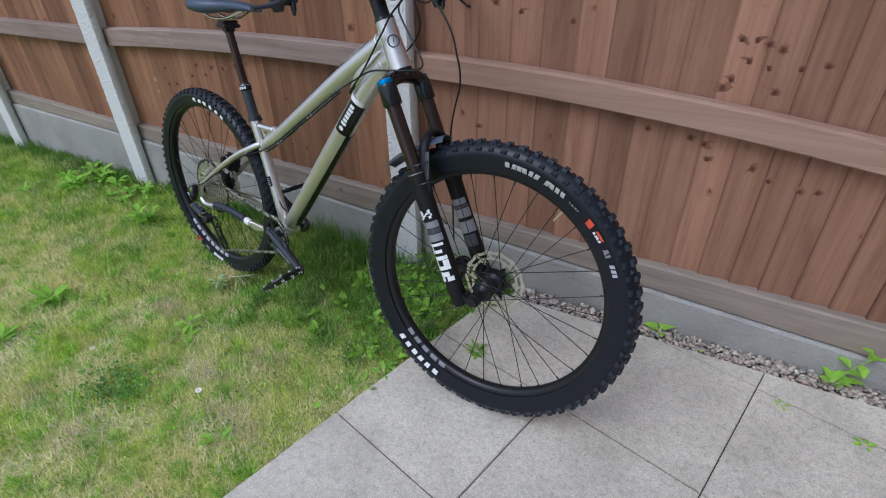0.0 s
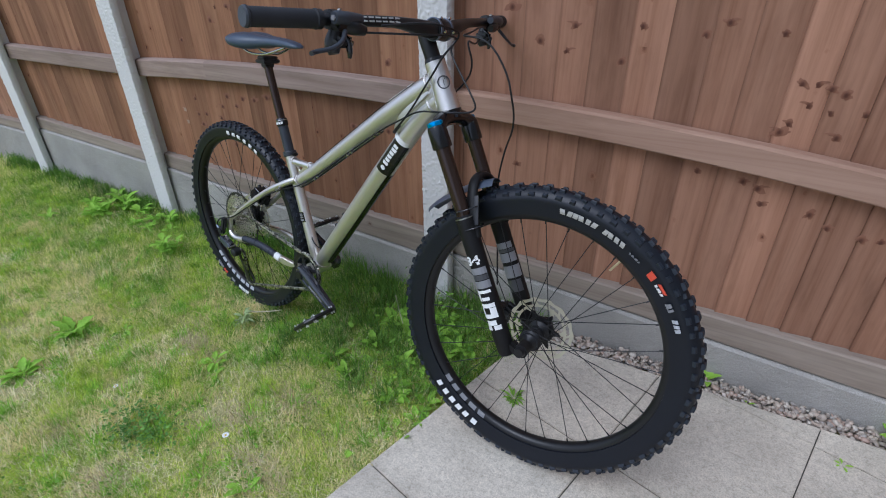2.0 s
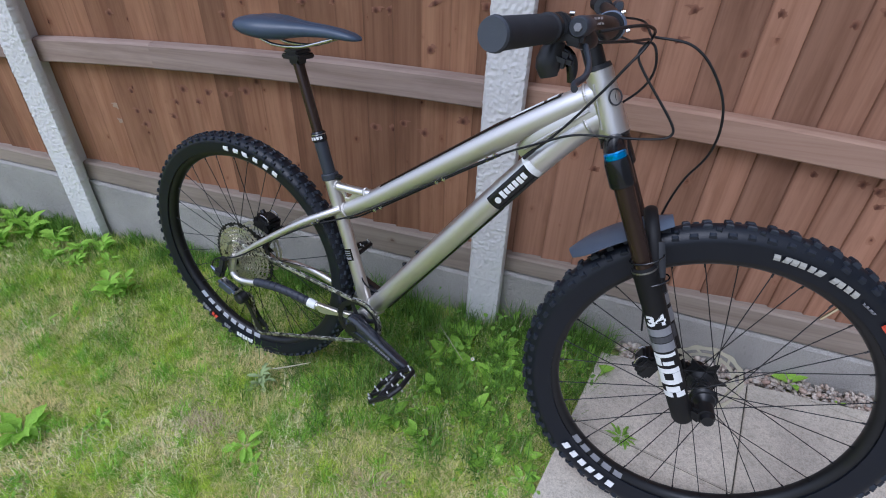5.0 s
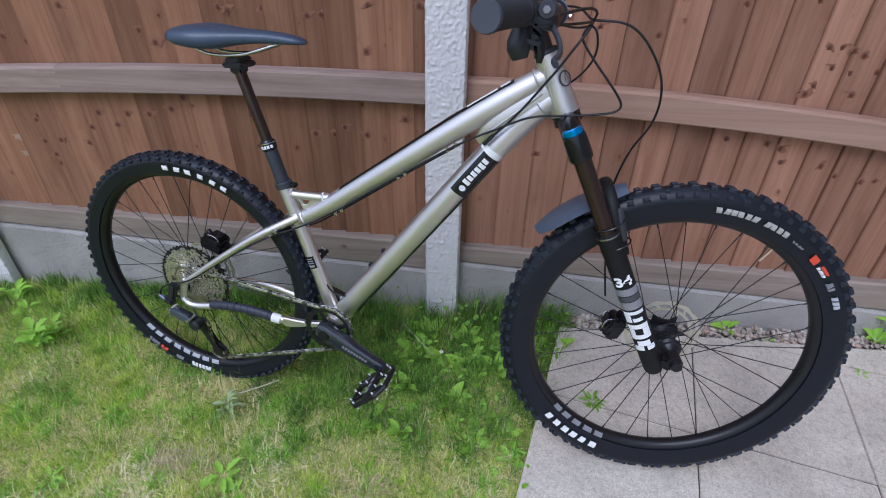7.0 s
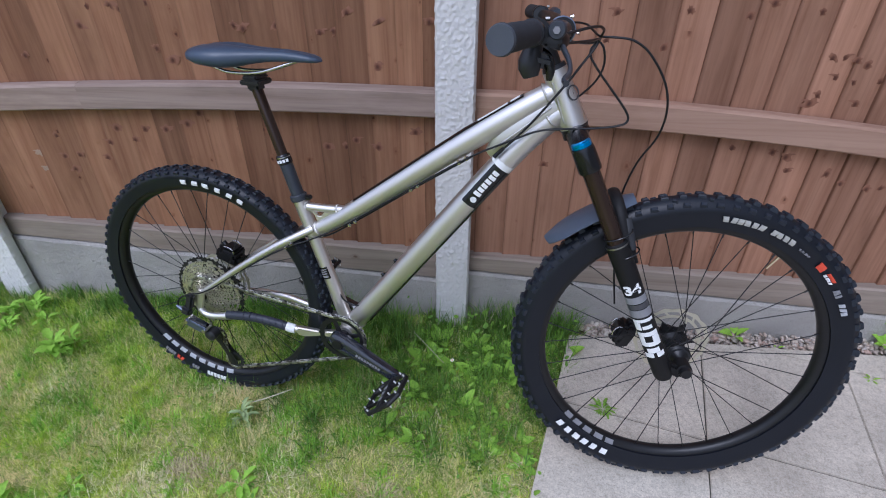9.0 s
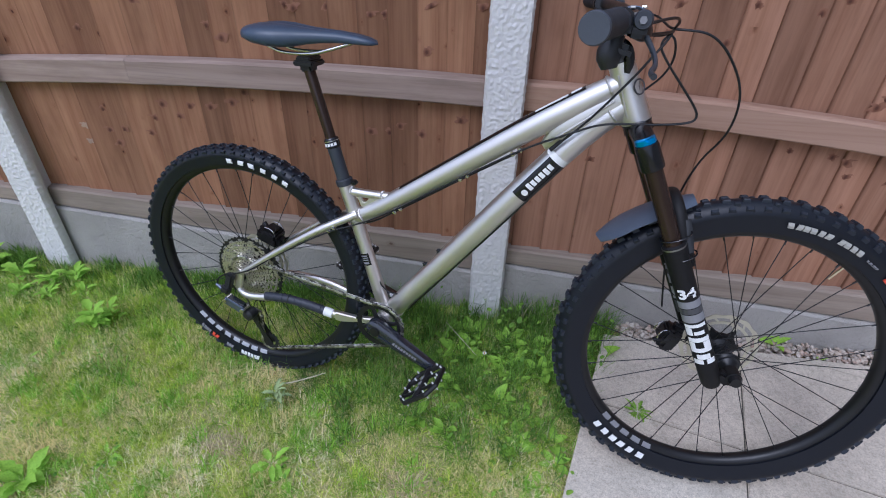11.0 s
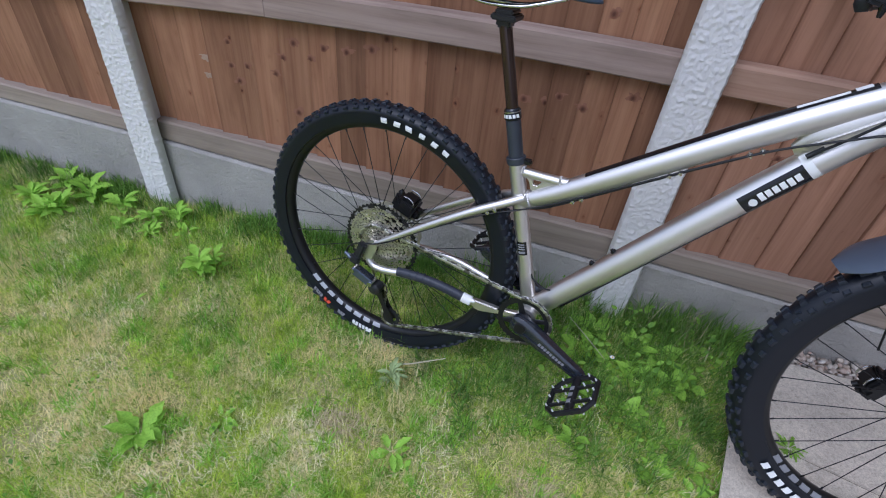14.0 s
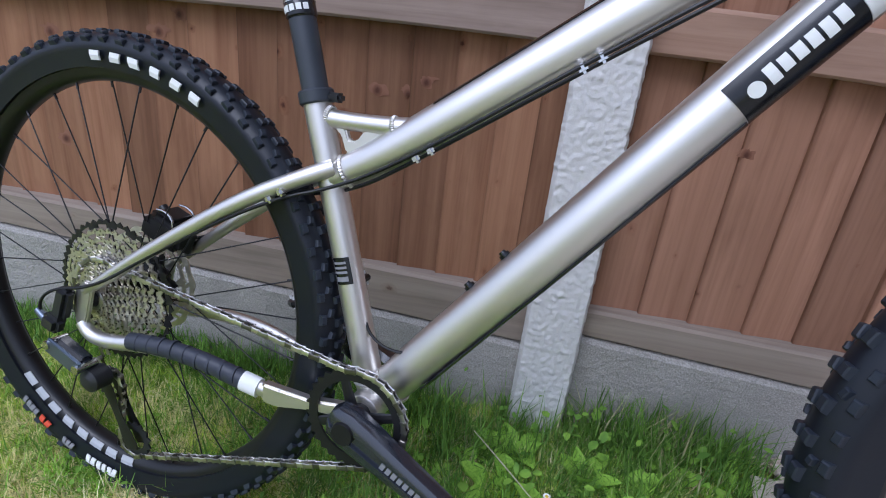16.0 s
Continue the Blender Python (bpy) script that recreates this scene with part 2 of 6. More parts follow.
clover_mat = blades("clover_leaf", (0.27, 0.46, 0.06), (0.12, 0.25, 0.04), (0.36, 0.48, 0.12), 1.1)
wilt_mat = material("wilted_leaf", (0.31, 0.39, 0.17), 0.8, spec=0.15)
petal_mat = material("daisy_petal", (0.85, 0.85, 0.82), 0.6)

alloy = material("brushed_lacquered_alloy", (0.70, 0.675, 0.64), 0.4, 1.0)
g = Graph(alloy)
g.rough(g.noise(g.coords((1, 1, 1)), 25, 4), 0.36, 0.48)
g.bump(g.noise(g.coords(), 900, 2), 0.05, 0.0004)
weld_mat = material("weld_bead_alloy", (0.60, 0.58, 0.545), 0.48, 1.0)
polished = material("polished_steel", (0.55, 0.55, 0.54), 0.22, 1.0)
steel = material("dull_steel", (0.36, 0.355, 0.33), 0.36, 1.0)
chain_mat = material("oiled_chain_steel", (0.4, 0.37, 0.32), 0.34, 1.0)
g = Graph(chain_mat)
geo = g.node("ShaderNodeNewGeometry")
g.colour(g.ramp(geo.outputs["Random Per Island"], [(0.0, (0.10, 0.095, 0.09)), (0.4, (0.34, 0.33, 0.31)), (0.7, (0.58, 0.56, 0.53)), (1.0, (0.78, 0.76, 0.72))]))


def black(name, value, rough, spec=0.36, bump=0.0, scale=300):
    m = material(name, value, rough, 0.0, spec)
    g = Graph(m)
    n = g.noise(g.coords(), 18, 5, 0.6)
    g.colour(g.mix(n, tuple(v * 0.8 for v in value), tuple(v * 1.25 for v in value)))
    g.rough(g.noise(g.coords(), 40, 4), max(0.05, rough - 0.08), min(1, rough + 0.1))
    if bump:
        g.bump(g.noise(g.coords(), scale, 3), bump, 0.001)
    return m


# tyre blacks lean blue, the tread more so, to paint in the sky sheen
rubber = black("tyre_rubber", (0.0060, 0.0078, 0.0125), 0.38, 0.34, 0.06)
tread_rubber = black("tread_rubber", (0.013, 0.0175, 0.026), 0.50, 0.42, 0.2, 160)
grip_rubber = black("grip_rubber", (0.020, 0.021, 0.024), 0.7, 0.4)
plug_rubber = black("end_plug_rubber", (0.055, 0.062, 0.075), 0.6, 0.4, 0.3, 500)
# the blue in the saddle's base colour stands in for reflected sky
saddle_skin = black("saddle_cover", (0.034, 0.053, 0.084), 0.40, 0.6, 0.08, 900)
gloss_black = black("gloss_black_paint", (0.0050, 0.0055, 0.0070), 0.22, 0.5)
satin_black = black("satin_black_anodised", (0.0098, 0.0098, 0.0105), 0.34, 0.36)
matt_black = black("matt_black_paint", (0.0085, 0.0082, 0.0085), 0.5, 0.25)
plastic_black = black("black_plastic", (0.0154, 0.0161, 0.0182), 0.42, 0.45)
# black plastic, its base lightened to blue-grey for the sky sheen
guard_black = black("flexible_plastic_sheet", (0.062, 0.080, 0.112), 0.34, 0.7)
cable_black = black("cable_housing", (0.0084, 0.0084, 0.0091), 0.4)
stanchion_mat = material("dark_bronze_coating", (0.040, 0.024, 0.018), 0.10, 0.4)
tape_black = black("rubber_wrap", (0.030, 0.034, 0.046), 0.45)
post_grey = black("slate_post_coating", (0.028, 0.033, 0.042), 0.42, 0.5)
crank_black = black("polished_crank_black", (0.014, 0.017, 0.024), 0.17, 0.9)
slate_metal = material("slate_anodised_metal", (0.13, 0.155, 0.20), 0.30, 0.7)
decal_white = material("white_print", (0.78, 0.78, 0.76), 0.5)
decal_grey = material("grey_print", (0.22, 0.22, 0.23), 0.45)
decal_pale = material("pale_grey_print", (0.42, 0.43, 0.45), 0.45)
decal_cream = material("cream_print", (0.40, 0.39, 0.35), 0.5)
decal_dark = material("charcoal_print", (0.06, 0.06, 0.065), 0.4)
decal_red = material("red_print", (0.62, 0.07, 0.03), 0.5)
white_tape = material("white_tape", (0.75, 0.75, 0.72), 0.55)
blue_ano = material("blue_anodised", (0.015, 0.33, 0.78), 0.24, 0.8)
# steel pins given a whitish base colour for the sky glint on them
bright_pin = material("pale_glint_pin", (0.66, 0.66, 0.65), 0.35, 0.15)
rotor_mat = material("brake_rotor_steel", (0.66, 0.63, 0.50), 0.46, 0.85)
cog_mat = material("cassette_steel", (0.30, 0.28, 0.23), 0.38, 1.0)
g = Graph(cog_mat)
spots = g.node("ShaderNodeTexVoronoi", Scale=180.0)
g.link(g.coords(), spots.inputs["Vector"])
g.colour(g.ramp(spots.outputs["Distance"], [(0.20, (0.16, 0.15, 0.13)), (0.42, (0.62, 0.59, 0.52))]))
g.rough(g.noise(g.coords(), 60, 3), 0.28, 0.5)
brass_mat = material("gold_valve", (0.6, 0.5, 0.3), 0.3, 1.0)


# ---- mesh helpers ----
def as_object(name, data, mat, parent=None, label="", m=None):
    if mat and not data.materials:
        data.materials.append(mat)
    ob = new(name, data)
    if parent:
        ob.parent = parent
    if m is not None:
        ob.matrix_basis = m
    if label:
        tagged(ob, label)
    return ob


def part(name, bm, mat, parent=None, label="", smooth=True, m=None):
    """Links a bmesh as one mesh object under a thing or a part."""
    bmesh.ops.recalc_face_normals(bm, faces=bm.faces)
    data = bpy.data.meshes.new(name)
    bm.to_mesh(data)
    bm.free()
    if smooth:
        data.polygons.foreach_set("use_smooth", [True] * len(data.polygons))
        data.set_sharp_from_angle(angle=radians(38))
    return as_object(name, data, mat, parent, label, m)


def box(sx, sy, sz, at=(0, 0, 0), bevel=0.0, bm=None, m=None, segments=2):
    """A box with rounded edges, centred at a place."""
    own = bmesh.new()
    bmesh.ops.create_cube(own, size=1, matrix=Matrix.Diagonal((sx, sy, sz, 1)))
    if bevel:
        bmesh.ops.bevel(own, geom=list(own.edges), offset=bevel, segments=segments, affect="EDGES")
    bmesh.ops.transform(own, matrix=Matrix.Translation(at) @ (m or Matrix()), verts=own.verts)
    return join(bm, own)


def join(bm, own):
    if bm is None:
        return own
    data = bpy.data.meshes.new("scratch")
    own.to_mesh(data)
    own.free()
    bm.from_mesh(data)
    bpy.data.meshes.remove(data)
    return bm


def tube(path, radius, n=16, bm=None, flat=None, caps=True, smooth=0):
    """A pipe along points. radius: one number, one each, or pairs (side, upright). smooth: rounds of corner cutting."""
    pts = [Vector(p) for p in path]
    rad = [radius] * len(pts) if not isinstance(radius, (list, tuple)) else list(radius)
    rad = [Vector(r) if isinstance(r, (list, tuple)) else Vector((r, r)) for r in rad]
    for _ in range(smooth):
        p2, r2 = [pts[0]], [rad[0]]
        for k in range(len(pts) - 1):
            p2 += [pts[k].lerp(pts[k + 1], 0.25), pts[k].lerp(pts[k + 1], 0.75)]
            r2 += [rad[k].lerp(rad[k + 1], 0.25), rad[k].lerp(rad[k + 1], 0.75)]
        pts, rad = p2 + [pts[-1]], r2 + [rad[-1]]
    own = bm or bmesh.new()
    rings = []
    side = None
    for k, p in enumerate(pts):
        ahead = (pts[min(k + 1, len(pts) - 1)] - pts[max(k - 1, 0)]).normalized()
        if side is None:
            up = Vector((0, 0, 1)) if abs(ahead.z) < 0.95 else Vector((1, 0, 0))
            side = Vector((0, 1, 0)) if abs(ahead.y) < 0.9 else ahead.cross(up)
        side = (side - ahead * side.dot(ahead)).normalized()
        up = ahead.cross(side)
        rings.append([own.verts.new(p + side * rad[k].x * math.cos(2 * math.pi * j / n) + up * rad[k].y * math.sin(2 * math.pi * j / n)) for j in range(n)])
    for a, b in zip(rings, rings[1:]):
        for j in range(n):
            own.faces.new((a[j], a[(j + 1) % n], b[(j + 1) % n], b[j]))
    if caps:
        own.faces.new(rings[0][::-1])
        own.faces.new(rings[-1])
    return own


def lathe(profile, n=48, bm=None, m=None, closed=False):
    """Turns (radius, along) pairs about the local y axis."""
    own = bmesh.new()
    rings = [[own.verts.new((r * math.cos(2 * math.pi * j / n), v, r * math.sin(2 * math.pi * j / n))) for j in range(n)] for r, v in profile]
    pairs = list(zip(rings, rings[1:])) + ([(rings[-1], rings[0])] if closed else [])
    for a, b in pairs:
        for j in range(n):
            own.faces.new((a[j], a[(j + 1) % n], b[(j + 1) % n], b[j]))
    if not closed:
        for ring, r in ((rings[0], profile[0][0]), (rings[-1], profile[-1][0])):
            if r < 0.03 or True:
                own.faces.new(ring)
    if m is not None:
        bmesh.ops.transform(own, matrix=m, verts=own.verts)
    return join(bm, own)


def prism(outline, depth, bm=None, m=None, bevel=0.0):
    """An outline in x and z, made thick along y (centred)."""
    own = bmesh.new()
    front = [own.verts.new((x, -depth / 2, z)) for x, z in outline]
    back = [own.verts.new((x, depth / 2, z)) for x, z in outline]
    own.faces.new(front)
    own.faces.new(back[::-1])
    for k in range(len(outline)):
        j = (k + 1) % len(outline)
        own.faces.new((front[k], back[k], back[j], front[j]))
    if bevel:
        bmesh.ops.recalc_face_normals(own, faces=own.faces)
        bmesh.ops.bevel(own, geom=list(own.edges), offset=bevel, segments=2, affect="EDGES")
    if m is not None:
        bmesh.ops.transform(own, matrix=m, verts=own.verts)
    return join(bm, own)


def from_arrays(name, verts, faces, mat, parent=None, smooth=False):
    data = bpy.data.meshes.new(name)
    data.from_pydata(verts, [], faces)
    if smooth:
        data.polygons.foreach_set("use_smooth", [True] * len(data.polygons))
    return as_object(name, data, mat, parent)


def thing(name, m, label, category, group=""):
    ob = new(name)
    ob.matrix_basis = m
    return tagged(ob, label, category, group)


# ---- ground: one sheet to the horizon ----
SOIL_Z = -0.045
bm = bmesh.new()
xs = [-400, -60, -10] + [-5 + 0.25 * k for k in range(37)] + [8, 60, 400]
ys = [-400, -60, -10] + [-4 + 0.25 * k for k in range(21)] + [5, 60, 400]
rows = []
for y in ys:
    rows.append([bm.verts.new((x, y, SOIL_Z + (0.006 * noise.noise((x * 2, y * 2, 0)) if abs(x) < 6 and -5 < y < 0 else -0.01))) for x in xs])
for a, b in zip(rows, rows[1:]):
    for k in range(len(xs) - 1):
        bm.faces.new((a[k], a[k + 1], b[k + 1], b[k]))
ground = part("ground", bm, soil)
tagged(ground, "thin lawn soil and thatch under the grass", "ground", kind="structure")

# ---- paving: square slabs laid at a slant to the fence ----
CROSS, SLANT, SLAB_A, SLAB_B = Vector((0.746, -0.528)), radians(-14.9), 0.425, 0.442
DIR_A = Vector((math.cos(SLANT), math.sin(SLANT)))
DIR_B = Vector((-math.sin(SLANT), math.cos(SLANT)))
GRAVEL_FRONT = -0.132


def clipped(poly, limit):
    """A polygon cut off where y passes the limit."""
    out = []
    for a, b in zip(poly, poly[1:] + poly[:1]):
        if a.y <= limit:
            out.append(a)
        if (a.y - limit) * (b.y - limit) < 0:
            out.append(a.lerp(b, (limit - a.y) / (b.y - a.y)))
    return out


paving = bmesh.new()
flat = [CROSS + DIR_A * a + DIR_B * b for a, b in ((-SLAB_A + 0.012, -6 * SLAB_B), (7 * SLAB_A, -6 * SLAB_B), (7 * SLAB_A, 3.0 * SLAB_B), (-SLAB_A + 0.012, 1.35 * SLAB_B))]
poly = clipped(flat, GRAVEL_FRONT - 0.004)
low = [paving.verts.new((p.x, p.y, SOIL_Z - 0.02)) for p in poly]
top = [paving.verts.new((p.x, p.y, -0.0065)) for p in poly]
paving.faces.new(top)
for k in range(len(top)):
    paving.faces.new((low[k], low[(k + 1) % len(low)], top[(k + 1) % len(low)], top[k]))
pavement = part("pavement", paving, joint_dirt, smooth=False)
tagged(pavement, "buff concrete paving slabs with dirty joints", "paving", kind="structure")


def slab(ia, ib):
    rnd = random.Random(ia * 31 + ib)
    gap = 0.0016
    corners = [(ia * SLAB_A + gap, ib * SLAB_B + gap), ((ia + 1) * SLAB_A - gap, ib * SLAB_B + gap), ((ia + 1) * SLAB_A - gap, (ib + 1) * SLAB_B - gap), (ia * SLAB_A + gap, (ib + 1) * SLAB_B - gap)]
    poly = clipped([CROSS + DIR_A * a + DIR_B * b for a, b in corners], GRAVEL_FRONT)
    if len(poly) < 3:
        return
    lift = rnd.uniform(-0.0015, 0.0015)
    bm = bmesh.new()
    low = [bm.verts.new((p.x, p.y, -0.0055)) for p in poly]
    top = [bm.verts.new((p.x, p.y, lift)) for p in poly]
    bm.faces.new(low[::-1])
    face = bm.faces.new(top)
    for k in range(len(top)):
        bm.faces.new((low[k], low[(k + 1) % len(low)], top[(k + 1) % len(low)], top[k]))
    bmesh.ops.bevel(bm, geom=[e for e in bm.edges if all(v in top for v in e.verts)], offset=0.0022, segments=2, affect="EDGES")
    part("slab", bm, slab_concrete, pavement)


# ---- fence: concrete posts, gravel boards, boarded panels with rails ----
POSTS = [-2.86, -1.665, 0.0, 1.90]
POST_W, POST_FRONT, POST_BACK = 0.112, -0.092, 0.03


fence = thing("fence", Matrix(), "brown feather-edged board fence between pale rough concrete posts", "fence")


def fence_post(x):
    """A slotted concrete post with a knobbly rock face; its slots take the boards."""
    w = POST_W / 2
    fine = x > -2
    cols, levels = (30, 560) if fine else (8, 120)
    front = [(-w + 0.006 + (POST_W - 0.012) * k / cols, POST_FRONT) for k in range(cols + 1)]
    rest = [(w, POST_FRONT + 0.010), (w, POST_FRONT + 0.020), (w, -0.062), (w - 0.024, -0.062), (w - 0.024, 0.012), (w, 0.012), (w, POST_BACK), (-w, POST_BACK), (-w, 0.012), (-w + 0.024, 0.012), (-w + 0.024, -0.062), (-w, -0.062), (-w, POST_FRONT + 0.020), (-w, POST_FRONT + 0.010)]
    outline = front + rest
    bm = bmesh.new()
    rings = []
    for k in range(levels + 1):
        z = -0.12 + 1.8 * k / levels
        ring = []
        for px, py in outline:
            if py < -0.066:
                knob = 1.0 * noise.noise((px * 115 + x * 13, 3, z * 100)) + 0.5 * noise.noise((px * 210 + x, 9, z * 190)) + 0.35 * noise.noise((px * 30, 5 + x, z * 26))
                side = 0.0022 * noise.noise((x * 9 + px * 40, 3, z * 60)) + 0.0014 * noise.noise((px, 17, z * 150))
                ring.append(bm.verts.new((px + side, py - 0.0030 * max(-0.25, knob), z)))
            else:
                ring.append(bm.verts.new((px, py, z)))
        rings.append(ring)
    n = len(outline)
    for a, b in zip(rings, rings[1:]):
        for j in range(n):
            bm.faces.new((a[j], a[(j + 1) % n], b[(j + 1) % n], b[j]))
    bm.faces.new(rings[0][::-1])
    bm.faces.new(rings[-1])
    part("fence_post", bm, post_concrete, fence, "rough-faced pale concrete post with slotted sides", m=Matrix.Translation((x, 0, 0)))


def board_mesh(width, height, rnd, mat):
    """One feather-edged board: thick on one side, thin on the other, slightly cupped."""
    bm = bmesh.new()
    rings = []
    wave = rnd.uniform(0, 50)
    for k in range(9):
        z = height * k / 8
        bend = 0.0012 * noise.noise((wave, z * 1.5, 0))
        rings.append([bm.verts.new((x + bend, y + bend, z)) for x, y in ((0, -0.0125), (0.0015, -0.0140), (width * 0.5, -0.0085), (width, -0.003), (width, 0), (0, 0))])
    for a, b in zip(rings, rings[1:]):
        for j in range(6):
            bm.faces.new((a[j], a[(j + 1) % 6], b[(j + 1) % 6], b[j]))
    bm.faces.new(rings[0][::-1])
    bm.faces.new(rings[-1])
    bmesh.ops.recalc_face_normals(bm, faces=bm.faces)
    data = bpy.data.meshes.new("board")
    bm.to_mesh(data)
    bm.free()
    data.materials.append(mat)
    return data


def bar_between(x0, x1, heights, thick, y, bevel, count=16):
    """A long timber whose upper and lower edge follow heights(x) -> (low, high)."""
    bm = bmesh.new()
    rings = []
    for k in range(count + 1):
        x = x0 + (x1 - x0) * k / count
        low, high = heights(x)
        rings.append([bm.verts.new((x, yy, zz)) for yy, zz in ((y, low), (y - thick + bevel, low), (y - thick, low + bevel), (y - thick, high - bevel * 2.5), (y - thick + bevel * 2, high - bevel * 0.6), (y, high))])
    for a, b in zip(rings, rings[1:]):
        for j in range(6):
            bm.faces.new((a[j], a[(j + 1) % 6], b[(j + 1) % 6], b[j]))
    bm.faces.new(rings[0][::-1])
    bm.faces.new(rings[-1])
    return bm


def rail_top(x):
    if x > 0:
        return 0.798 - 0.048 * x**2
    return 0.8025 - 0.030 * (max(x, -1.665) + 0.40) ** 2 - 0.012 * max(0.0, -1.665 - x)


def fence_panel(x0, x1, conc, cap, label, boards=None, rails=None, knots=(), seams=(), joint=None):
    """Boards nailed to three rails, over a wooden base board and a concrete gravel board."""
    rnd = random.Random(int(x0 * 100))
    boards, rails = boards or board_wood, rails or rail_wood
    gravel_board = bar_between(x0, x1, lambda x: (-0.2, conc(x)), 0.05, 0.0, 0.004)
    part("gravel_board", gravel_board, smooth_concrete, fence, "cast concrete gravel board")
    panel = part("fence_panel", bar_between(x0, x1, lambda x: (1.50, 1.572), 0.036, -0.0145, 0.004), rails, fence, label)
    part("base_board", bar_between(x0, x1, lambda x: (conc(x) + 0.002, cap(x)), 0.035, -0.006, 0.003), base_wood, panel, "pale brown timber base board")
    for a, b, out in ((x0, joint, 0.033), (joint + 0.003, x1, 0.036)) if joint else ((x0, x1, 0.036),):
        part("rail", bar_between(a, b, lambda x: (rail_top(x) - 0.080, rail_top(x)), out, -0.0145, 0.004), rails, panel, "greyed timber rail")
    meshes = [board_mesh(0.102, 1.62, rnd, boards) for _ in range(5)]
    laid, deep = [x0 - 0.016] + list(seams), {}
    while laid[-1] < x1 - 0.12:
        laid.append(laid[-1] + rnd.uniform(0.087, 0.096))
    for x, after in zip(laid, laid[1:] + [x1]):
        w = min(after + 0.014, x1 + 0.012) - x
        yaw, deep[x] = rnd.uniform(-0.3, 0.3), rnd.uniform(0.9, 1.1)
        m = Matrix.Translation((x, 0.0, cap(x) - 0.012)) @ pose(0, 0, 0, 0, 0, yaw) @ Matrix.Diagonal((w / 0.102, deep[x], 1, 1))
        as_object("board", rnd.choice(meshes), boards, panel, m=m)
    for kx, kz in knots:
        # knots sit flush in the sloping face of their board
        own = max(b for b in laid if b <= kx + 1e-6)
        face = 0.0140 - (kx - own) / 0.102 * 0.0110
        bm = bmesh.new()
        size, lean, wide = rnd.uniform(0.0080, 0.0160), rnd.uniform(-0.9, 0.9), rnd.uniform(0.75, 1.4)
        ring, rim = [], []
        for k in range(20):
            a = 2 * math.pi * k / 20
            r = size * (1 + 0.75 * noise.noise((kx * 50 + 1.5 * math.cos(a), kz * 50, 1.5 * math.sin(a))) + 0.35 * noise.noise((kx * 90 + 4 * math.cos(a), kz * 70, 4 * math.sin(a))))
            px, pz = wide * r * math.cos(a), 0.9 * r * math.sin(a) + lean * 0.45 * r * math.cos(a)
            ring.append(bm.verts.new((px * 0.6, -0.0004, pz * 0.6)))
            rim.append(bm.verts.new((px, 0.0004, pz)))
        bm.faces.new(ring)
        for k in range(20):
            bm.faces.new((ring[k], ring[(k + 1) % 20], rim[(k + 1) % 20], rim[k]))
        if rnd.random() < 0.6:
            # a branch cut lengthwise leaves a slanting streak
            way, reach = rnd.choice((-1, 1)), rnd.uniform(0.014, 0.030)
            low, high = [], []
            for k in range(7):
                f = k / 6
                sx, sz, half = way * reach * f, reach * (0.55 * f - 0.35 * f * f) + 0.002, 0.0042 * (1 - f) ** 0.7 + 0.0004
                low.append(bm.verts.new((sx, -0.0001, sz - half)))
                high.append(bm.verts.new((sx, -0.0001, sz + half)))
            for k in range(6):
                bm.faces.new((low[k], low[k + 1], high[k + 1], high[k]) if way > 0 else (low[k + 1], low[k], high[k], high[k + 1]))
        tilt = pose(0, 0, 0, 0, 0, math.degrees(math.atan2(0.0110, 0.102)))
        pale = (kx, kz) in PALE_KNOTS
        part("knot", bm, resin_knot if pale else knot_wood, panel, "pale resin bleeding from a knot" if pale else "dark knot in the wood", m=Matrix.Translation((kx, -face * deep[own] - 0.0011, kz)) @ tilt)


for x in POSTS:
    fence_post(x)
# knots along the two panels behind the bicycle: place along the fence, height
KNOTS_RIGHT = ((0.980, 0.906), (1.012, 0.907), (1.041, 0.901), (1.072, 0.890), (1.007, 0.856), (1.054, 0.845), (1.085, 0.788), (1.125, 0.847), (0.745, 1.000), (0.793, 1.033), (0.914, 1.014), (0.921, 0.641), (0.959, 0.630), (0.804, 0.650), (1.138, 0.554), (1.092, 0.581), (1.258, 0.543), (0.977, 0.588), (0.396, 0.937), (0.414, 1.005), (0.979, 0.808), (0.965, 0.787), (0.592, 1.013), (1.175, 0.862), (1.217, 0.540), (0.271, 0.576), (0.315, 0.959), (0.550, 0.920), (0.223, 1.045))
KNOTS_LEFT = ((-0.629, 0.954), (-0.601, 0.946), (-0.508, 0.954), (-0.383, 0.940), (-0.302, 0.992), (-0.215, 0.970), (-0.077, 0.973), (-0.226, 0.852), (-0.399, 0.606), (-0.341, 0.604), (-0.307, 0.630), (-0.239, 0.609), (-0.122, 0.661), (-1.088, 0.638), (-0.993, 0.638), (-0.920, 0.641), (-1.035, 0.602), (-1.313, 0.531), (-1.159, 0.533), (-1.124, 0.590), (-1.052, 0.994), (-0.981, 0.998), (-0.872, 1.006), (-1.295, 0.857), (-1.092, 0.422), (-1.312, 0.602), (-0.843, 0.662), (-1.089, 0.944), (-0.834, 0.855), (-0.955, 0.989), (-1.254, 0.539), (-1.287, 0.489), (-0.877, 0.885), (-0.800, 0.698), (-0.345, 0.943), (-1.396, 0.537), (-1.404, 0.482))
PALE_KNOTS = ((-1.396, 0.537), (-1.404, 0.482))
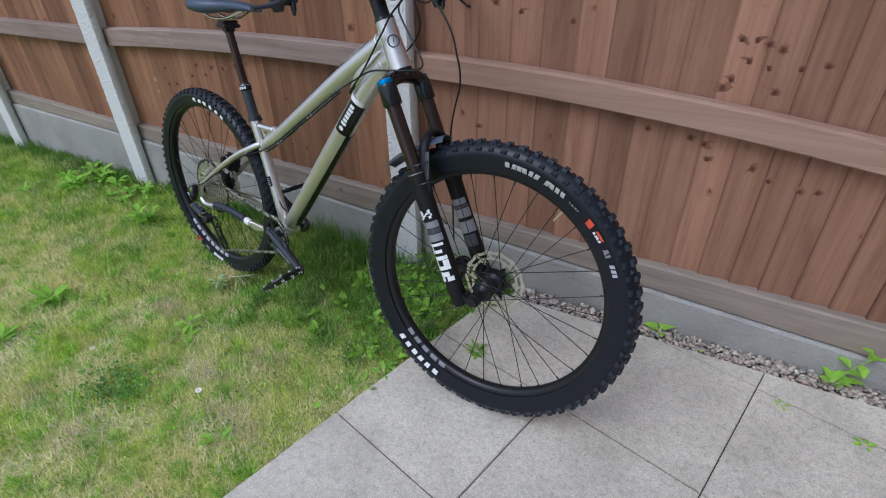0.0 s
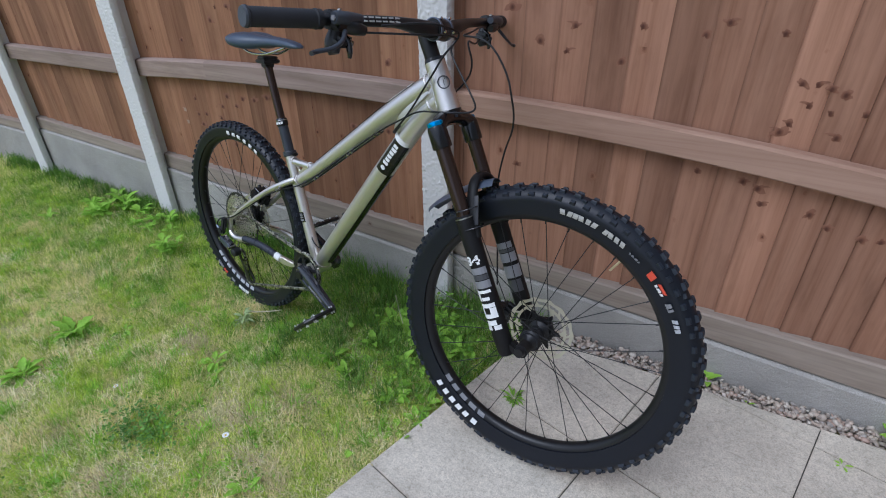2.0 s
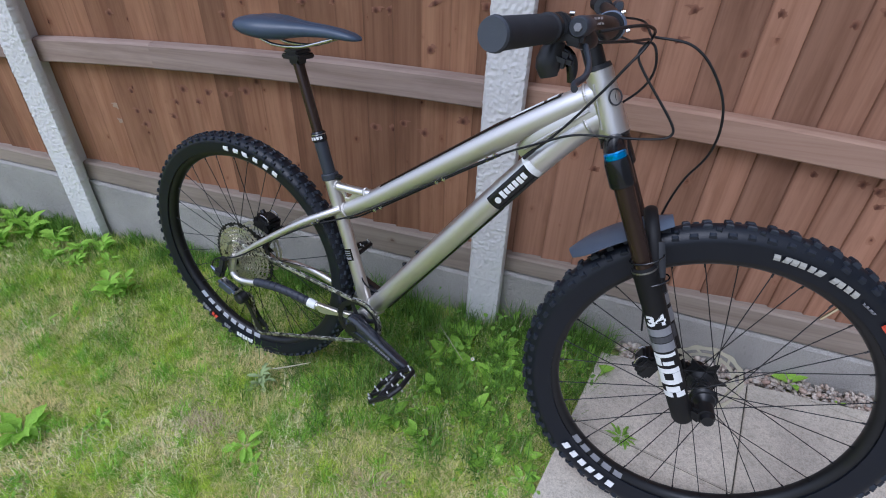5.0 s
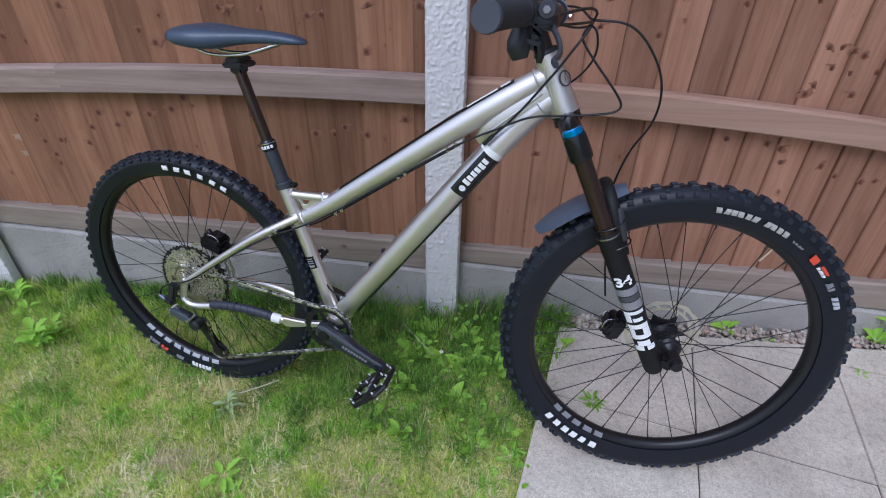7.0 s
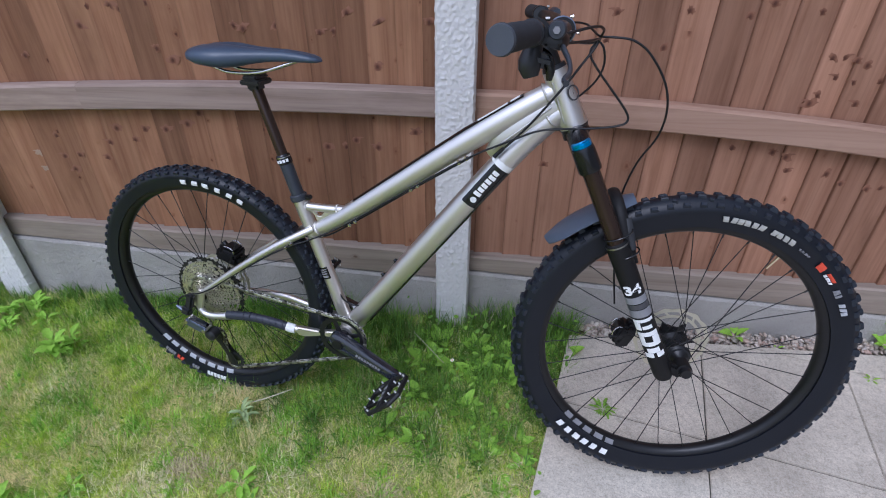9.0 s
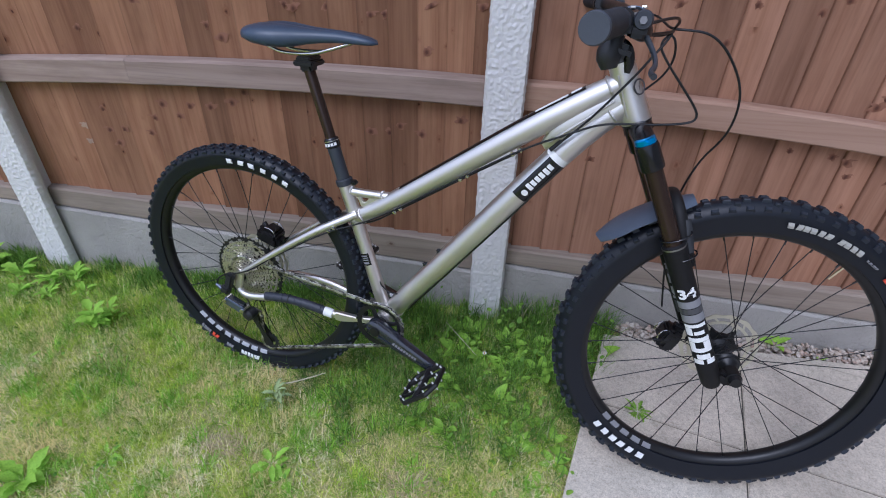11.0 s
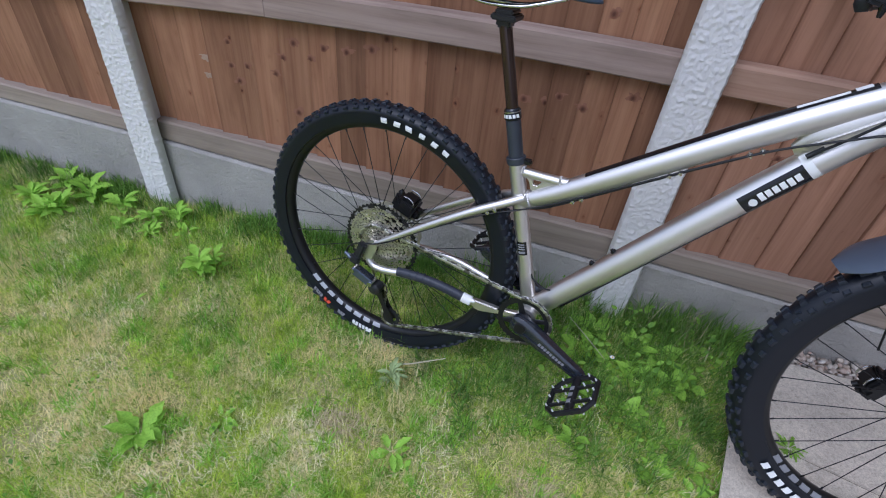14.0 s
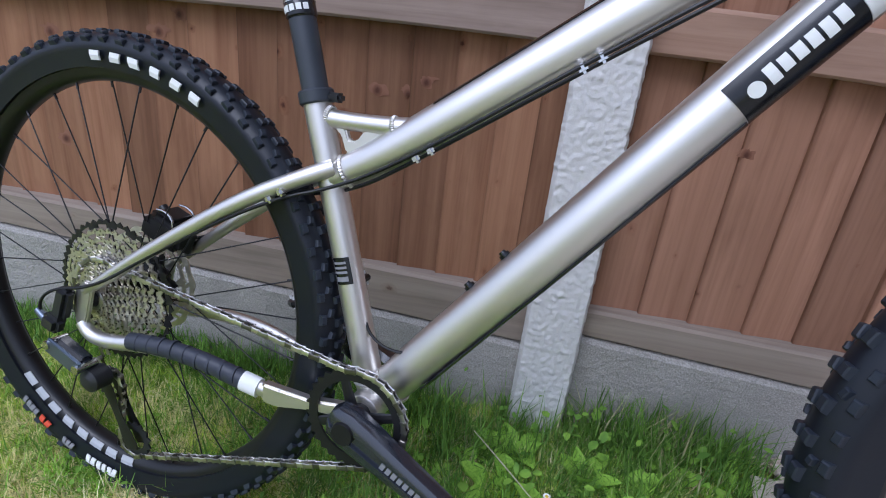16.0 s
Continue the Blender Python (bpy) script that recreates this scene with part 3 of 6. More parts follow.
SEAMS_RIGHT = (0.068, 0.165, 0.262, 0.366, 0.462, 0.566, 0.660, 0.760, 0.853, 0.950, 1.038, 1.128, 1.210, 1.300, 1.394, 1.485, 1.580, 1.672, 1.768)
SEAMS_LEFT = (-1.570, -1.480, -1.390, -1.296, -1.230, -1.134, -1.040, -0.953, -0.866, -0.784, -0.681, -0.602, -0.507, -0.423, -0.338, -0.255, -0.172, -0.097)
HALF = POST_W / 2 - 0.02
fence_panel(POSTS[2] + HALF, POSTS[3] - HALF, lambda x: 0.183 - 0.062 * x, lambda x: 0.243 - 0.031 * x, "brown feather-edged board fence panel, knotty and sun-faded", rails=rail_wood_brown, knots=KNOTS_RIGHT, seams=SEAMS_RIGHT)
fence_panel(POSTS[1] + HALF, POSTS[2] - HALF, lambda x: 0.135 - 0.053 * x, lambda x: 0.243 - 0.034 * x, "brown feather-edged board fence panel with dark knots", boards=board_wood_dark, knots=KNOTS_LEFT, seams=SEAMS_LEFT, joint=-1.150)
fence_panel(POSTS[0] + HALF, POSTS[1] - HALF, lambda x: 0.168 - 0.030 * x, lambda x: 0.205 - 0.043 * x, "brown feather-edged board fence panel, evenly stained", boards=board_wood_dark)
fence_panel(-4.74, POSTS[0] - HALF, lambda x: 0.20, lambda x: 0.262, "brown feather-edged board fence panel at the garden end")
fence_post(-4.76)
fence_panel(POSTS[3] + HALF, 3.36, lambda x: 0.120, lambda x: 0.20, "brown feather-edged board fence panel beyond the paving", rails=rail_wood_brown)
fence_post(3.38)

# an unseen plain wall, added beside the paving to dim that side of the garden
side_wall = part("wall_east", box(0.3, 9.0, 5.0, (3.60, -4.3, 2.4)), speckled("plain_grey_render", (0.27, 0.25, 0.23), (0.38, 0.36, 0.34), 30, 0.9, 0.5, 0.004), smooth=False)
tagged(side_wall, "unseen plain grey wall beside the paving, added to block sky light", "wall", kind="structure")


# ---- the bicycle: x forward, y to its left, z up, from the foot of the rear wheel ----
BIKE = Matrix.Translation((-0.6564, -0.4122, -0.0436)) @ pose(0, 0, 0, 0, 0, -9.71) @ pose(0, 0, 0, -5.90) @ pose(0, 0, 0, 0, -1.92)
bike = thing("mountain_bike", BIKE, "raw silver hardtail mountain bike with black parts leaning towards the fence", "bicycle")
REAR_R, FRONT_R = 0.3645, 0.3805
REAR = Vector((0, 0, 0.357))
HUB = Vector((1.235, 0.004, 0.3765))
HEAD = radians(64.8)
AXIS = Vector((-math.cos(HEAD), 0, math.sin(HEAD)))
STEER = Matrix.Translation(HUB) @ Matrix.Rotation(radians(7.4), 4, AXIS)
# the stem sits a little out of line with the wheel
STEM_TURN = Matrix.Translation((1.232, 0.004, 0.3815)) @ Matrix.Rotation(radians(5.1), 4, AXIS)
V = Vector


def arc_bars(name, parent, r0, r1, start, spans, y, mat, thick=0.0008, slant=0.0, m=None, label=""):
    """Printed bars along a tyre's side: each span (from, to) in degrees past start, between two radii; y may be a pair for the two radii."""
    bm = bmesh.new()
    ya, yb = y if isinstance(y, tuple) else (y, y)
    for a0, a1 in spans:
        steps = max(1, int(abs(a1 - a0) / 1.5))
        front = []
        for k in range(steps + 1):
            a = a0 + (a1 - a0) * k / steps
            row = []
            for r, yy, sl in ((r0, ya, 0), ((r0 + r1) / 2, (ya + yb) / 2 + (-0.0012 if ya < 0 else 0.0012), slant / 2), (r1, yb, slant)):
                t = radians(start + a + sl)
                row.append((bm.verts.new((r * math.cos(t), yy, r * math.sin(t))), bm.verts.new((r * math.cos(t), yy * 0.93, r * math.sin(t)))))
            front.append(row)
        for ra, rb in zip(front, front[1:]):
            for j in range(2):
                bm.faces.new((ra[j][0], rb[j][0], rb[j + 1][0], ra[j + 1][0]))
            bm.faces.new((ra[0][0], ra[0][1], rb[0][1], rb[0][0]))
            bm.faces.new((ra[2][0], rb[2][0], rb[2][1], ra[2][1]))
        for row in (front[0], front[-1]):
            for j in range(2):
                bm.faces.new((row[j][0], row[j + 1][0], row[j + 1][1], row[j][1]))
    return part(name, bm, mat, parent, label, smooth=False, m=m)


def letters(count, width, gap):
    """Spans of a word's letters, as degrees."""
    return [(k * (width + gap), k * (width + gap) + width) for k in range(count)]


def tyre_mesh(R, half):
    """The casing from bead to bead."""
    prof = []
    for k in range(25):
        prof.append(casing(R, half, math.pi * k / 24))
    return lathe(prof, 120, closed=True)


def casing(R, half, a):
    """Radius and side of the casing at an angle from bead (0) over the crown (90 degrees)."""
    bead, crown = 0.311, R - 0.007
    s = max(0.0, math.sin(a))
    return bead + (crown - bead) * s**0.62, -half * math.cos(a) * (0.70 + 0.30 * min(1, s * 2.2))


def casing_radius(R, half, y):
    """Radius of the casing where it is y to the side, towards the tread."""
    best = min((abs(abs(casing(R, half, math.pi / 2 * k / 200)[1]) - y), casing(R, half, math.pi / 2 * k / 200)[0]) for k in range(40, 201))
    return best[1]


def knob(bm, R, angle, y, long, wide, high, yaw=0.0, lean=0.0):
    """One tread block: wider at its foot than at its chamfered top."""
    base = Matrix.Rotation(-angle, 4, "Y") @ Matrix.Translation((R, y, 0)) @ Matrix.Rotation(lean, 4, "Z") @ Matrix.Rotation(yaw, 4, "X")
    rings = []
    for up, k in ((-0.004, 0.58), (high * 0.70, 0.49), (high, 0.38)):
        rings.append([bm.verts.new(base @ V((up, sy * wide * k, sz * long * k))) for sy, sz in ((-1, -1), (1, -1), (1, 1), (-1, 1))])
    bm.faces.new(rings[-1])
    for lo, hi in zip(rings, rings[1:]):
        for k in range(4):
            bm.faces.new((lo[k], lo[(k + 1) % 4], hi[(k + 1) % 4], hi[k]))


def tread(R, half, rows):
    bm = bmesh.new()
    for count, y, long, wide, high, yaw, drop, lean, shift in rows:
        foot = casing_radius(R, half, y) - 0.0005
        for k in range(count):
            a = 2 * math.pi * (k + shift) / count
            s = 1.0 + (0.12 if k % 2 else -0.06)
            for side in (-1, 1):
                knob(bm, foot, a + (0.5 * 2 * math.pi / count if side > 0 and shift else 0), side * y, long * s, wide, high, side * yaw, side * lean)
    return bm


def spoke(parent, r0, y0, a0, r1, a1):
    bm = tube([(r0 * math.cos(a0), y0, r0 * math.sin(a0)), (r1 * math.cos(a1), y0 * 0.12, r1 * math.sin(a1))], 0.00105, 6)
    tube([((r1 - 0.012) * math.cos(a1), y0 * 0.14, (r1 - 0.012) * math.sin(a1)), (r1 * math.cos(a1), y0 * 0.1, r1 * math.sin(a1))], 0.0019, 6, bm)
    part("spoke", bm, satin_black, parent)


def wheel(name, m, R, front):
    """Rim with tyre, hub, spokes and disc."""
    rim = lathe([(0.3175, -0.0165), (0.313, -0.0172), (0.303, -0.0150), (0.2965, -0.0085), (0.295, 0.0), (0.2965, 0.0085), (0.303, 0.0150), (0.313, 0.0172), (0.3175, 0.0165), (0.312, 0.0125), (0.306, 0.0), (0.312, -0.0125)], 120, closed=True)
    w = part(name, rim, satin_black, bike, "black alloy rim with wide knobbly tyre", m=m)
    half = 0.0305 if front else 0.0295
    tyre = part("tyre", tyre_mesh(R, half), rubber, w, "black rubber tyre casing")
    if front:
        rows = [(66, 0.0078, 0.0135, 0.0105, 0.0060, 0.12, 0.0, 0.1, 0.0), (72, 0.0228, 0.0125, 0.0085, 0.0050, 0.08, 0.0, 0.55, 0.5), (33, 0.0158, 0.009, 0.0065, 0.0048, 0.3, 0.0, 0.3, 0.25)]
    else:
        rows = [(74, 0.0058, 0.0095, 0.0085, 0.0046, 0.0, 0.0, 0.1, 0.0), (74, 0.0148, 0.0095, 0.0070, 0.0045, 0.35, 0.0, 0.3, 0.5), (74, 0.0225, 0.0115, 0.0078, 0.0050, 0.1, 0.0, 0.55, 0.25)]
    part("tread", tread(R, half, rows), tread_rubber, w, "open block tread", smooth=False)
    # hub
    flange, over = 0.03, 0.052 if front else 0.07
    hub = lathe([(0.009, -over), (0.011, -over + 0.006), (0.019, -0.04), (0.0275, -flange), (0.0275, -flange + 0.004), (0.0165, -flange + 0.010), (0.0155, 0), (0.0165, flange - 0.010), (0.0275, flange - 0.004), (0.0275, flange), (0.016, 0.04), (0.011, over - 0.006), (0.009, over)], 32)
    part("hub", hub, satin_black, w, "black wheel hub")
    for y, r in ((-0.036, 0.0235), (-0.019, 0.0205), (-0.009, 0.0200), (0.002, 0.0200), (0.013, 0.0205)):
        part("hub_rib", lathe([(r - 0.007, y - 0.0022), (r, y - 0.0016), (r, y + 0.0016), (r - 0.007, y + 0.0022)], 28), plastic_black, w, "raised rib on the hub")
    for k in range(32):
        side = -1 if k % 2 else 1
        pair = k // 2
        lead = 1 if pair % 2 else -1
        a1 = 2 * math.pi * k / 32 + 0.05
        spoke(w, 0.0265, side * (flange - 0.002), a1 + lead * 1.22, 0.299, a1)
    # disc on the left side
    disc = bmesh.new()
    rr = 0.084
    n = 96
    wave = [1 + 0.022 * math.sin(14 * 2 * math.pi * k / n) for k in range(n)]
    rings = []
    for r, y in ((0.0755, 0.0375), (rr, 0.0375), (rr, 0.0393), (0.0755, 0.0393)):
        rings.append([disc.verts.new((r * (wave[k] if r == rr else 1) * math.cos(2 * math.pi * k / n), y, r * (wave[k] if r == rr else 1) * math.sin(2 * math.pi * k / n))) for k in range(n)])
    for ra, rb in zip(rings, rings[1:] + rings[:1]):
        for k in range(n):
            disc.faces.new((ra[k], ra[(k + 1) % n], rb[(k + 1) % n], rb[k]))
    for k in range(14):
        a = 2 * math.pi * k / 14
        tube([(0.066 * math.cos(a), 0.0384, 0.066 * math.sin(a)), (0.0765 * math.cos(a + 0.11), 0.0384, 0.0765 * math.sin(a + 0.11))], [(0.0009, 0.0028)] * 2, 6, disc)
    lathe([(0.0605, 0.0376), (0.067, 0.0376), (0.067, 0.0392), (0.0605, 0.0392)], n, disc, closed=True)
    for k in range(6):
        a = k * math.pi / 3
        tube([(0.050 * math.cos(a), 0.0384, 0.050 * math.sin(a)), (0.066 * math.cos(a + 0.2), 0.0384, 0.066 * math.sin(a + 0.2))], [(0.0009, 0.0050), (0.0009, 0.0070)], 6, disc)
    star = []
    for k in range(72):
        a = 2 * math.pi * k / 72
        reach = 0.036 + 0.019 * max(0.0, math.cos(6 * a)) ** 3
        star.append((reach * math.cos(a), reach * math.sin(a)))
    carrier = prism(star, 0.005, m=Matrix.Translation((0, 0.0384, 0)), bevel=0.0008)
    part("disc_carrier", carrier, satin_black, w, "black carrier of the brake disc")
    part("brake_disc", disc, rotor_mat, w, "perforated steel brake disc")
    return w, tyre


front_wheel, front_tyre = wheel("front_wheel", STEER, FRONT_R, True)
rear_wheel, rear_tyre = wheel("rear_wheel", Matrix.Translation(REAR), REAR_R, False)

# printing on the tyres: blocks for the lettering
FLANK = (-0.0290, -0.0308)


def word(parent, r0, r1, start, end, count, mat, seed, y=FLANK, share=0.8, label="white blocks of tyre lettering"):
    """Letter-sized blocks, alternately leaning, from one angle to another."""
    rnd = random.Random(seed)
    pitch = (end - start) / count
    for k in range(count):
        arc_bars("print", parent, r0, r1, start + k * pitch, [(0, pitch * share * rnd.uniform(0.85, 1.0))], y, mat, slant=rnd.choice((-0.4, 0.0, 0.4)), label=label)


word(front_wheel, 0.3240, 0.3385, 222.6, 251.2, 6, decal_white, 1, share=0.62)
word(front_wheel, 0.3290, 0.3405, 71.6, 86.2, 6, decal_cream, 2, share=0.80)
word(front_wheel, 0.3290, 0.3405, 59.6, 69.6, 4, decal_cream, 3, share=0.80)
word(front_wheel, 0.330, 0.3345, 52.6, 57.0, 6, decal_grey, 4, label="grey bars of small print")
word(front_wheel, 0.3275, 0.3425, 44.6, 47.6, 1, decal_red, 5, share=1.0, label="red printed patch")
word(front_wheel, 0.3285, 0.3340, 38.6, 43.2, 4, decal_white, 6, label="white bars of small print")
word(front_wheel, 0.3355, 0.3415, 38.6, 43.2, 1, decal_red, 7, share=1.0, label="red printed stripe")
word(front_wheel, 0.3285, 0.3405, 32.0, 35.6, 3, decal_grey, 8, label="grey bars of lettering")
word(front_wheel, 0.3295, 0.3405, 24.0, 29.6, 3, decal_pale, 9, share=0.7)
word(rear_wheel, 0.3195, 0.3315, 60.2, 95.0, 6, decal_white, 10, y=(-0.0277, -0.0297), share=0.5)
word(rear_wheel, 0.3215, 0.3335, 254.6, 266.8, 6, decal_white, 11, y=(-0.0279, -0.0298), share=0.75)
word(rear_wheel, 0.3225, 0.3330, 245.0, 250.0, 3, decal_grey, 12, y=(-0.0281, -0.0298), label="grey bars of lettering")
word(rear_wheel, 0.3225, 0.3330, 235.2, 240.4, 2, decal_red, 13, y=(-0.0281, -0.0298), share=0.7, label="red and grey printed patch")
word(rear_wheel, 0.3225, 0.3330, 227.6, 234.4, 4, decal_grey, 14, y=(-0.0281, -0.0298), label="grey bars of lettering")
# grey lettering on the rims
word(rear_wheel, 0.2985, 0.3115, 222.0, 272.0, 8, decal_pale, 15, y=(-0.0138, -0.0177), share=0.75, label="grey blocks of rim lettering")
word(front_wheel, 0.2985, 0.3115, 222.0, 252.5, 5, decal_grey, 16, y=(-0.0138, -0.0177), share=0.75, label="grey blocks of rim lettering")
# valve
bm = tube([(0.298 * math.cos(0.988), 0, 0.298 * math.sin(0.988)), (0.262 * math.cos(0.988), 0, 0.262 * math.sin(0.988))], [0.003, 0.0026], 8)
part("valve", bm, brass_mat, front_wheel, "metal tyre valve")

# ---- frame ----
BB = V((0.412, 0, 0.289))
HT_LOW, HT_TOP = V((0.951, 0, 0.878)), V((0.903, 0, 0.984))
frame_ob = part("frame", tube([HT_LOW, HT_LOW.lerp(HT_TOP, 0.15), HT_LOW.lerp(HT_TOP, 0.8), HT_TOP], [0.0285, 0.0275, 0.0245, 0.0245], 32), alloy, bike, "brushed raw aluminium frame with lacquer")
part("head_cup", tube([HT_LOW - AXIS * -0.001, HT_LOW - AXIS * 0.007], [0.0290, 0.0265], 32), satin_black, frame_ob, "black headset cup")
part("head_cup", tube([HT_TOP + AXIS * 0.0005, HT_TOP + AXIS * 0.008], [0.0245, 0.0225], 32), satin_black, frame_ob, "black headset cup")
TT = [V((0.338, 0, 0.572)), V((0.40, 0, 0.606)), V((0.47, 0, 0.652)), V((0.585, 0, 0.731)), V((0.74, 0, 0.838)), V((0.86, 0, 0.914)), V((0.912, 0, 0.945))]
part("top_tube", tube(TT, [(0.017, 0.018), (0.019, 0.0215), (0.0205, 0.0235), (0.0215, 0.0245), (0.023, 0.0255), (0.0235, 0.0255), (0.022, 0.022)], 24, smooth=1), alloy, frame_ob)
DT = [V((0.425, 0, 0.305)), V((0.462, 0, 0.352)), V((0.56, 0, 0.473)), V((0.665, 0, 0.606)), V((0.79, 0, 0.764)), V((0.87, 0, 0.858)), V((0.925, 0, 0.905))]
part("down_tube", tube(DT, [(0.0245, 0.0245), (0.0255, 0.0265), (0.0265, 0.0275), (0.027, 0.028), (0.0265, 0.027), (0.025, 0.0255), (0.0225, 0.023)], 28, smooth=1), alloy, frame_ob)
ST_TOP = V((0.309, 0, 0.660))
part("seat_tube", tube([BB + V((-0.004, 0, 0.012)), BB.lerp(ST_TOP, 0.5), ST_TOP], [0.0185, 0.0172, 0.0172], 24), alloy, frame_ob)
part("bottom_bracket", lathe([(0.0215, -0.0365), (0.0235, -0.0355), (0.0235, 0.0355), (0.0215, 0.0365)], 32, m=Matrix.Translation(BB)), alloy, frame_ob)
part("brace", tube([V((0.314, 0, 0.640)), V((0.345, 0, 0.639)), V((0.395, 0, 0.639)), V((0.436, 0, 0.640))], [0.0125, 0.0105, 0.0105, 0.0120], 16, smooth=1), alloy, frame_ob, "short bridging tube")
part("web_plate", prism([(0.322, 0.632), (0.334, 0.632), (0.346, 0.622), (0.352, 0.604), (0.362, 0.600), (0.400, 0.628), (0.412, 0.634), (0.376, 0.632), (0.366, 0.618), (0.356, 0.618), (0.350, 0.634), (0.330, 0.644)], 0.010, bevel=0.002), alloy, frame_ob, "small web between the tubes")


def weld(centre, along, radius, count=30, bead=0.0026, squash=1.0):
    """A ring of overlapping weld beads."""
    bm = bmesh.new()
    z = Vector(along).normalized()
    x = z.orthogonal().normalized()
    y = z.cross(x)
    ring = []
    for k in range(count * 3):
        a = 2 * math.pi * k / (count * 3)
        ring.append(V(centre) + x * radius * math.cos(a) + y * radius * squash * math.sin(a))
    n = 6
    rows = []
    for k, p in enumerate(ring):
        out = (p - V(centre)).normalized()
        r = bead * (1.0 if k % 3 else 0.72)
        rows.append([bm.verts.new(p + out * r * math.cos(2 * math.pi * j / n) + z * r * 1.25 * math.sin(2 * math.pi * j / n)) for j in range(n)])
    for a, b in zip(rows, rows[1:] + rows[:1]):
        for j in range(n):
            bm.faces.new((a[j], a[(j + 1) % n], b[(j + 1) % n], b[j]))
    return bm


for at, along, r in ((TT[-1] - V((0.018, 0, 0.010)), TT[-1] - TT[-2], 0.0235), (DT[-1] - V((0.019, 0, 0.018)), DT[-1] - DT[-2], 0.024), (DT[0] + V((0.012, 0, 0.014)), DT[1] - DT[0], 0.0255), (TT[0] + V((0.018, 0, 0.009)), TT[1] - TT[0], 0.0195), (BB.lerp(ST_TOP, 0.075), ST_TOP - BB, 0.0185), (V((0.328, 0, 0.642)), V((1, 0, -0.1)), 0.0112), (V((0.412, 0, 0.639)), V((1, 0, 0.2)), 0.0112)):
    part("weld", weld(at, along, r), weld_mat, frame_ob, "bright weld bead")

for side in (-1, 1):
    y = lambda v: side * v
    SS = [V((0.343, y(0.012), 0.585)), V((0.315, y(0.026), 0.572)), V((0.24, y(0.047), 0.535)), V((0.12, y(0.062), 0.456)), V((0.035, y(0.069), 0.394)), V((0.002, y(0.070), 0.372))]
    part("seat_stay", tube(SS, [0.0105, 0.0105, 0.0098, 0.0092, 0.0085, 0.006], 16, smooth=2), alloy, frame_ob)
    CS = [V((-0.010, y(0.070), 0.323)), V((0.004, y(0.070), 0.306)), V((0.036, y(0.069), 0.303)), V((0.10, y(0.066), 0.314)), V((0.19, y(0.060), 0.314)), V((0.265, y(0.056), 0.296)), V((0.33, y(0.050), 0.287)), V((0.388, y(0.036), 0.289))]
    part("chain_stay", tube(CS, [0.0085, 0.0095, (0.0095, 0.0105), (0.009, 0.0105), (0.009, 0.011), (0.009, 0.0115), (0.0060, 0.0085), (0.0065, 0.0085)], 16, smooth=2), alloy, frame_ob)
    drop = prism([(-0.018, 0.33), (-0.006, 0.322), (0.004, 0.345), (0.012, 0.372), (0.018, 0.395), (0.004, 0.400), (-0.012, 0.386), (-0.020, 0.366)], 0.008, m=Matrix.Translation((0, y(0.0695), -0.012)), bevel=0.002)
    part("dropout", drop, alloy, frame_ob)
part("chainstay_guard", tube([V((0.075, -0.067, 0.3135)), V((0.10, -0.066, 0.316)), V((0.15, -0.063, 0.317)), V((0.205, -0.059, 0.310)), V((0.258, -0.0565, 0.2975))], [(0.0112, 0.0125), (0.0112, 0.0125), (0.011, 0.0125), (0.011, 0.013), (0.011, 0.0133)], 16, smooth=1), tape_black, frame_ob, "black rubber wrap on the chain stay")
for k in range(9):
    c = V((0.088 + 0.019 * k, -0.0665 + 0.0011 * k, 0.3150 + (0.0012 * k if k < 3 else 0.0030 - 0.0030 * (k - 3))))
    part("wrap_turn", tube([c, c + V((0.004, 0.0002, 0.0))], [(0.0118, 0.0133)] * 2, 16), tape_black, frame_ob, "edge of a wrapped turn")
part("tape_band", tube([V((0.252, -0.0568, 0.2992)), V((0.276, -0.0552, 0.2945))], [(0.0117, 0.0138), (0.0115, 0.0136)], 16), white_tape, frame_ob, "white tape band")
for side in (-1, 1):
    yoke = prism([(0.282, 0.281), (0.300, 0.276), (0.345, 0.281), (0.396, 0.279), (0.398, 0.299), (0.345, 0.297), (0.306, 0.303), (0.282, 0.307)], 0.015, m=Matrix.Translation((0, side * 0.0465, 0)) @ Matrix.Translation((0.34, 0, 0)) @ pose(0, 0, 0, 0, 0, side * -9.0) @ Matrix.Translation((-0.34, 0, 0)), bevel=0.003)
    part("stay_yoke", yoke, alloy, frame_ob, "flattened machined end of the chain stay", smooth=False)
part("stay_bridge", tube([V((0.23, -0.048, 0.53)), V((0.235, 0.048, 0.532))], 0.006, 12), alloy, frame_ob)

part("gusset", tube([V((0.780, 0, 0.809)), V((0.808, 0, 0.831)), V((0.840, 0, 0.857)), V((0.880, 0, 0.888)), V((0.922, 0, 0.919))], [(0.006, 0.010), (0.0170, 0.030), (0.0208, 0.041), (0.0215, 0.041), (0.0205, 0.036)], 28, smooth=1), alloy, frame_ob, "smooth web joining the two tubes")
for side in (-1, 1):
    seam, thick = [], []
    for k in range(64):
        f = k / 63
        seam.append(V((0.792 + 0.112 * f, side * (0.0140 + 0.0080 * math.sin(math.pi * min(1, f * 1.3) * 0.5)), 0.822 + 0.094 * f)))
        thick.append(0.0030 if k % 3 else 0.0024)
    part("weld", tube(seam, thick, 8), weld_mat, frame_ob, "rippled bright weld seam")
    seam = [V((0.902 + 0.030 * k / 40, side * 0.0228, 0.962 - 0.075 * k / 40)) for k in range(41)]
    part("weld", tube(seam, [0.0026 if k % 3 else 0.0021 for k in range(41)], 8), weld_mat, frame_ob, "rippled bright weld seam")
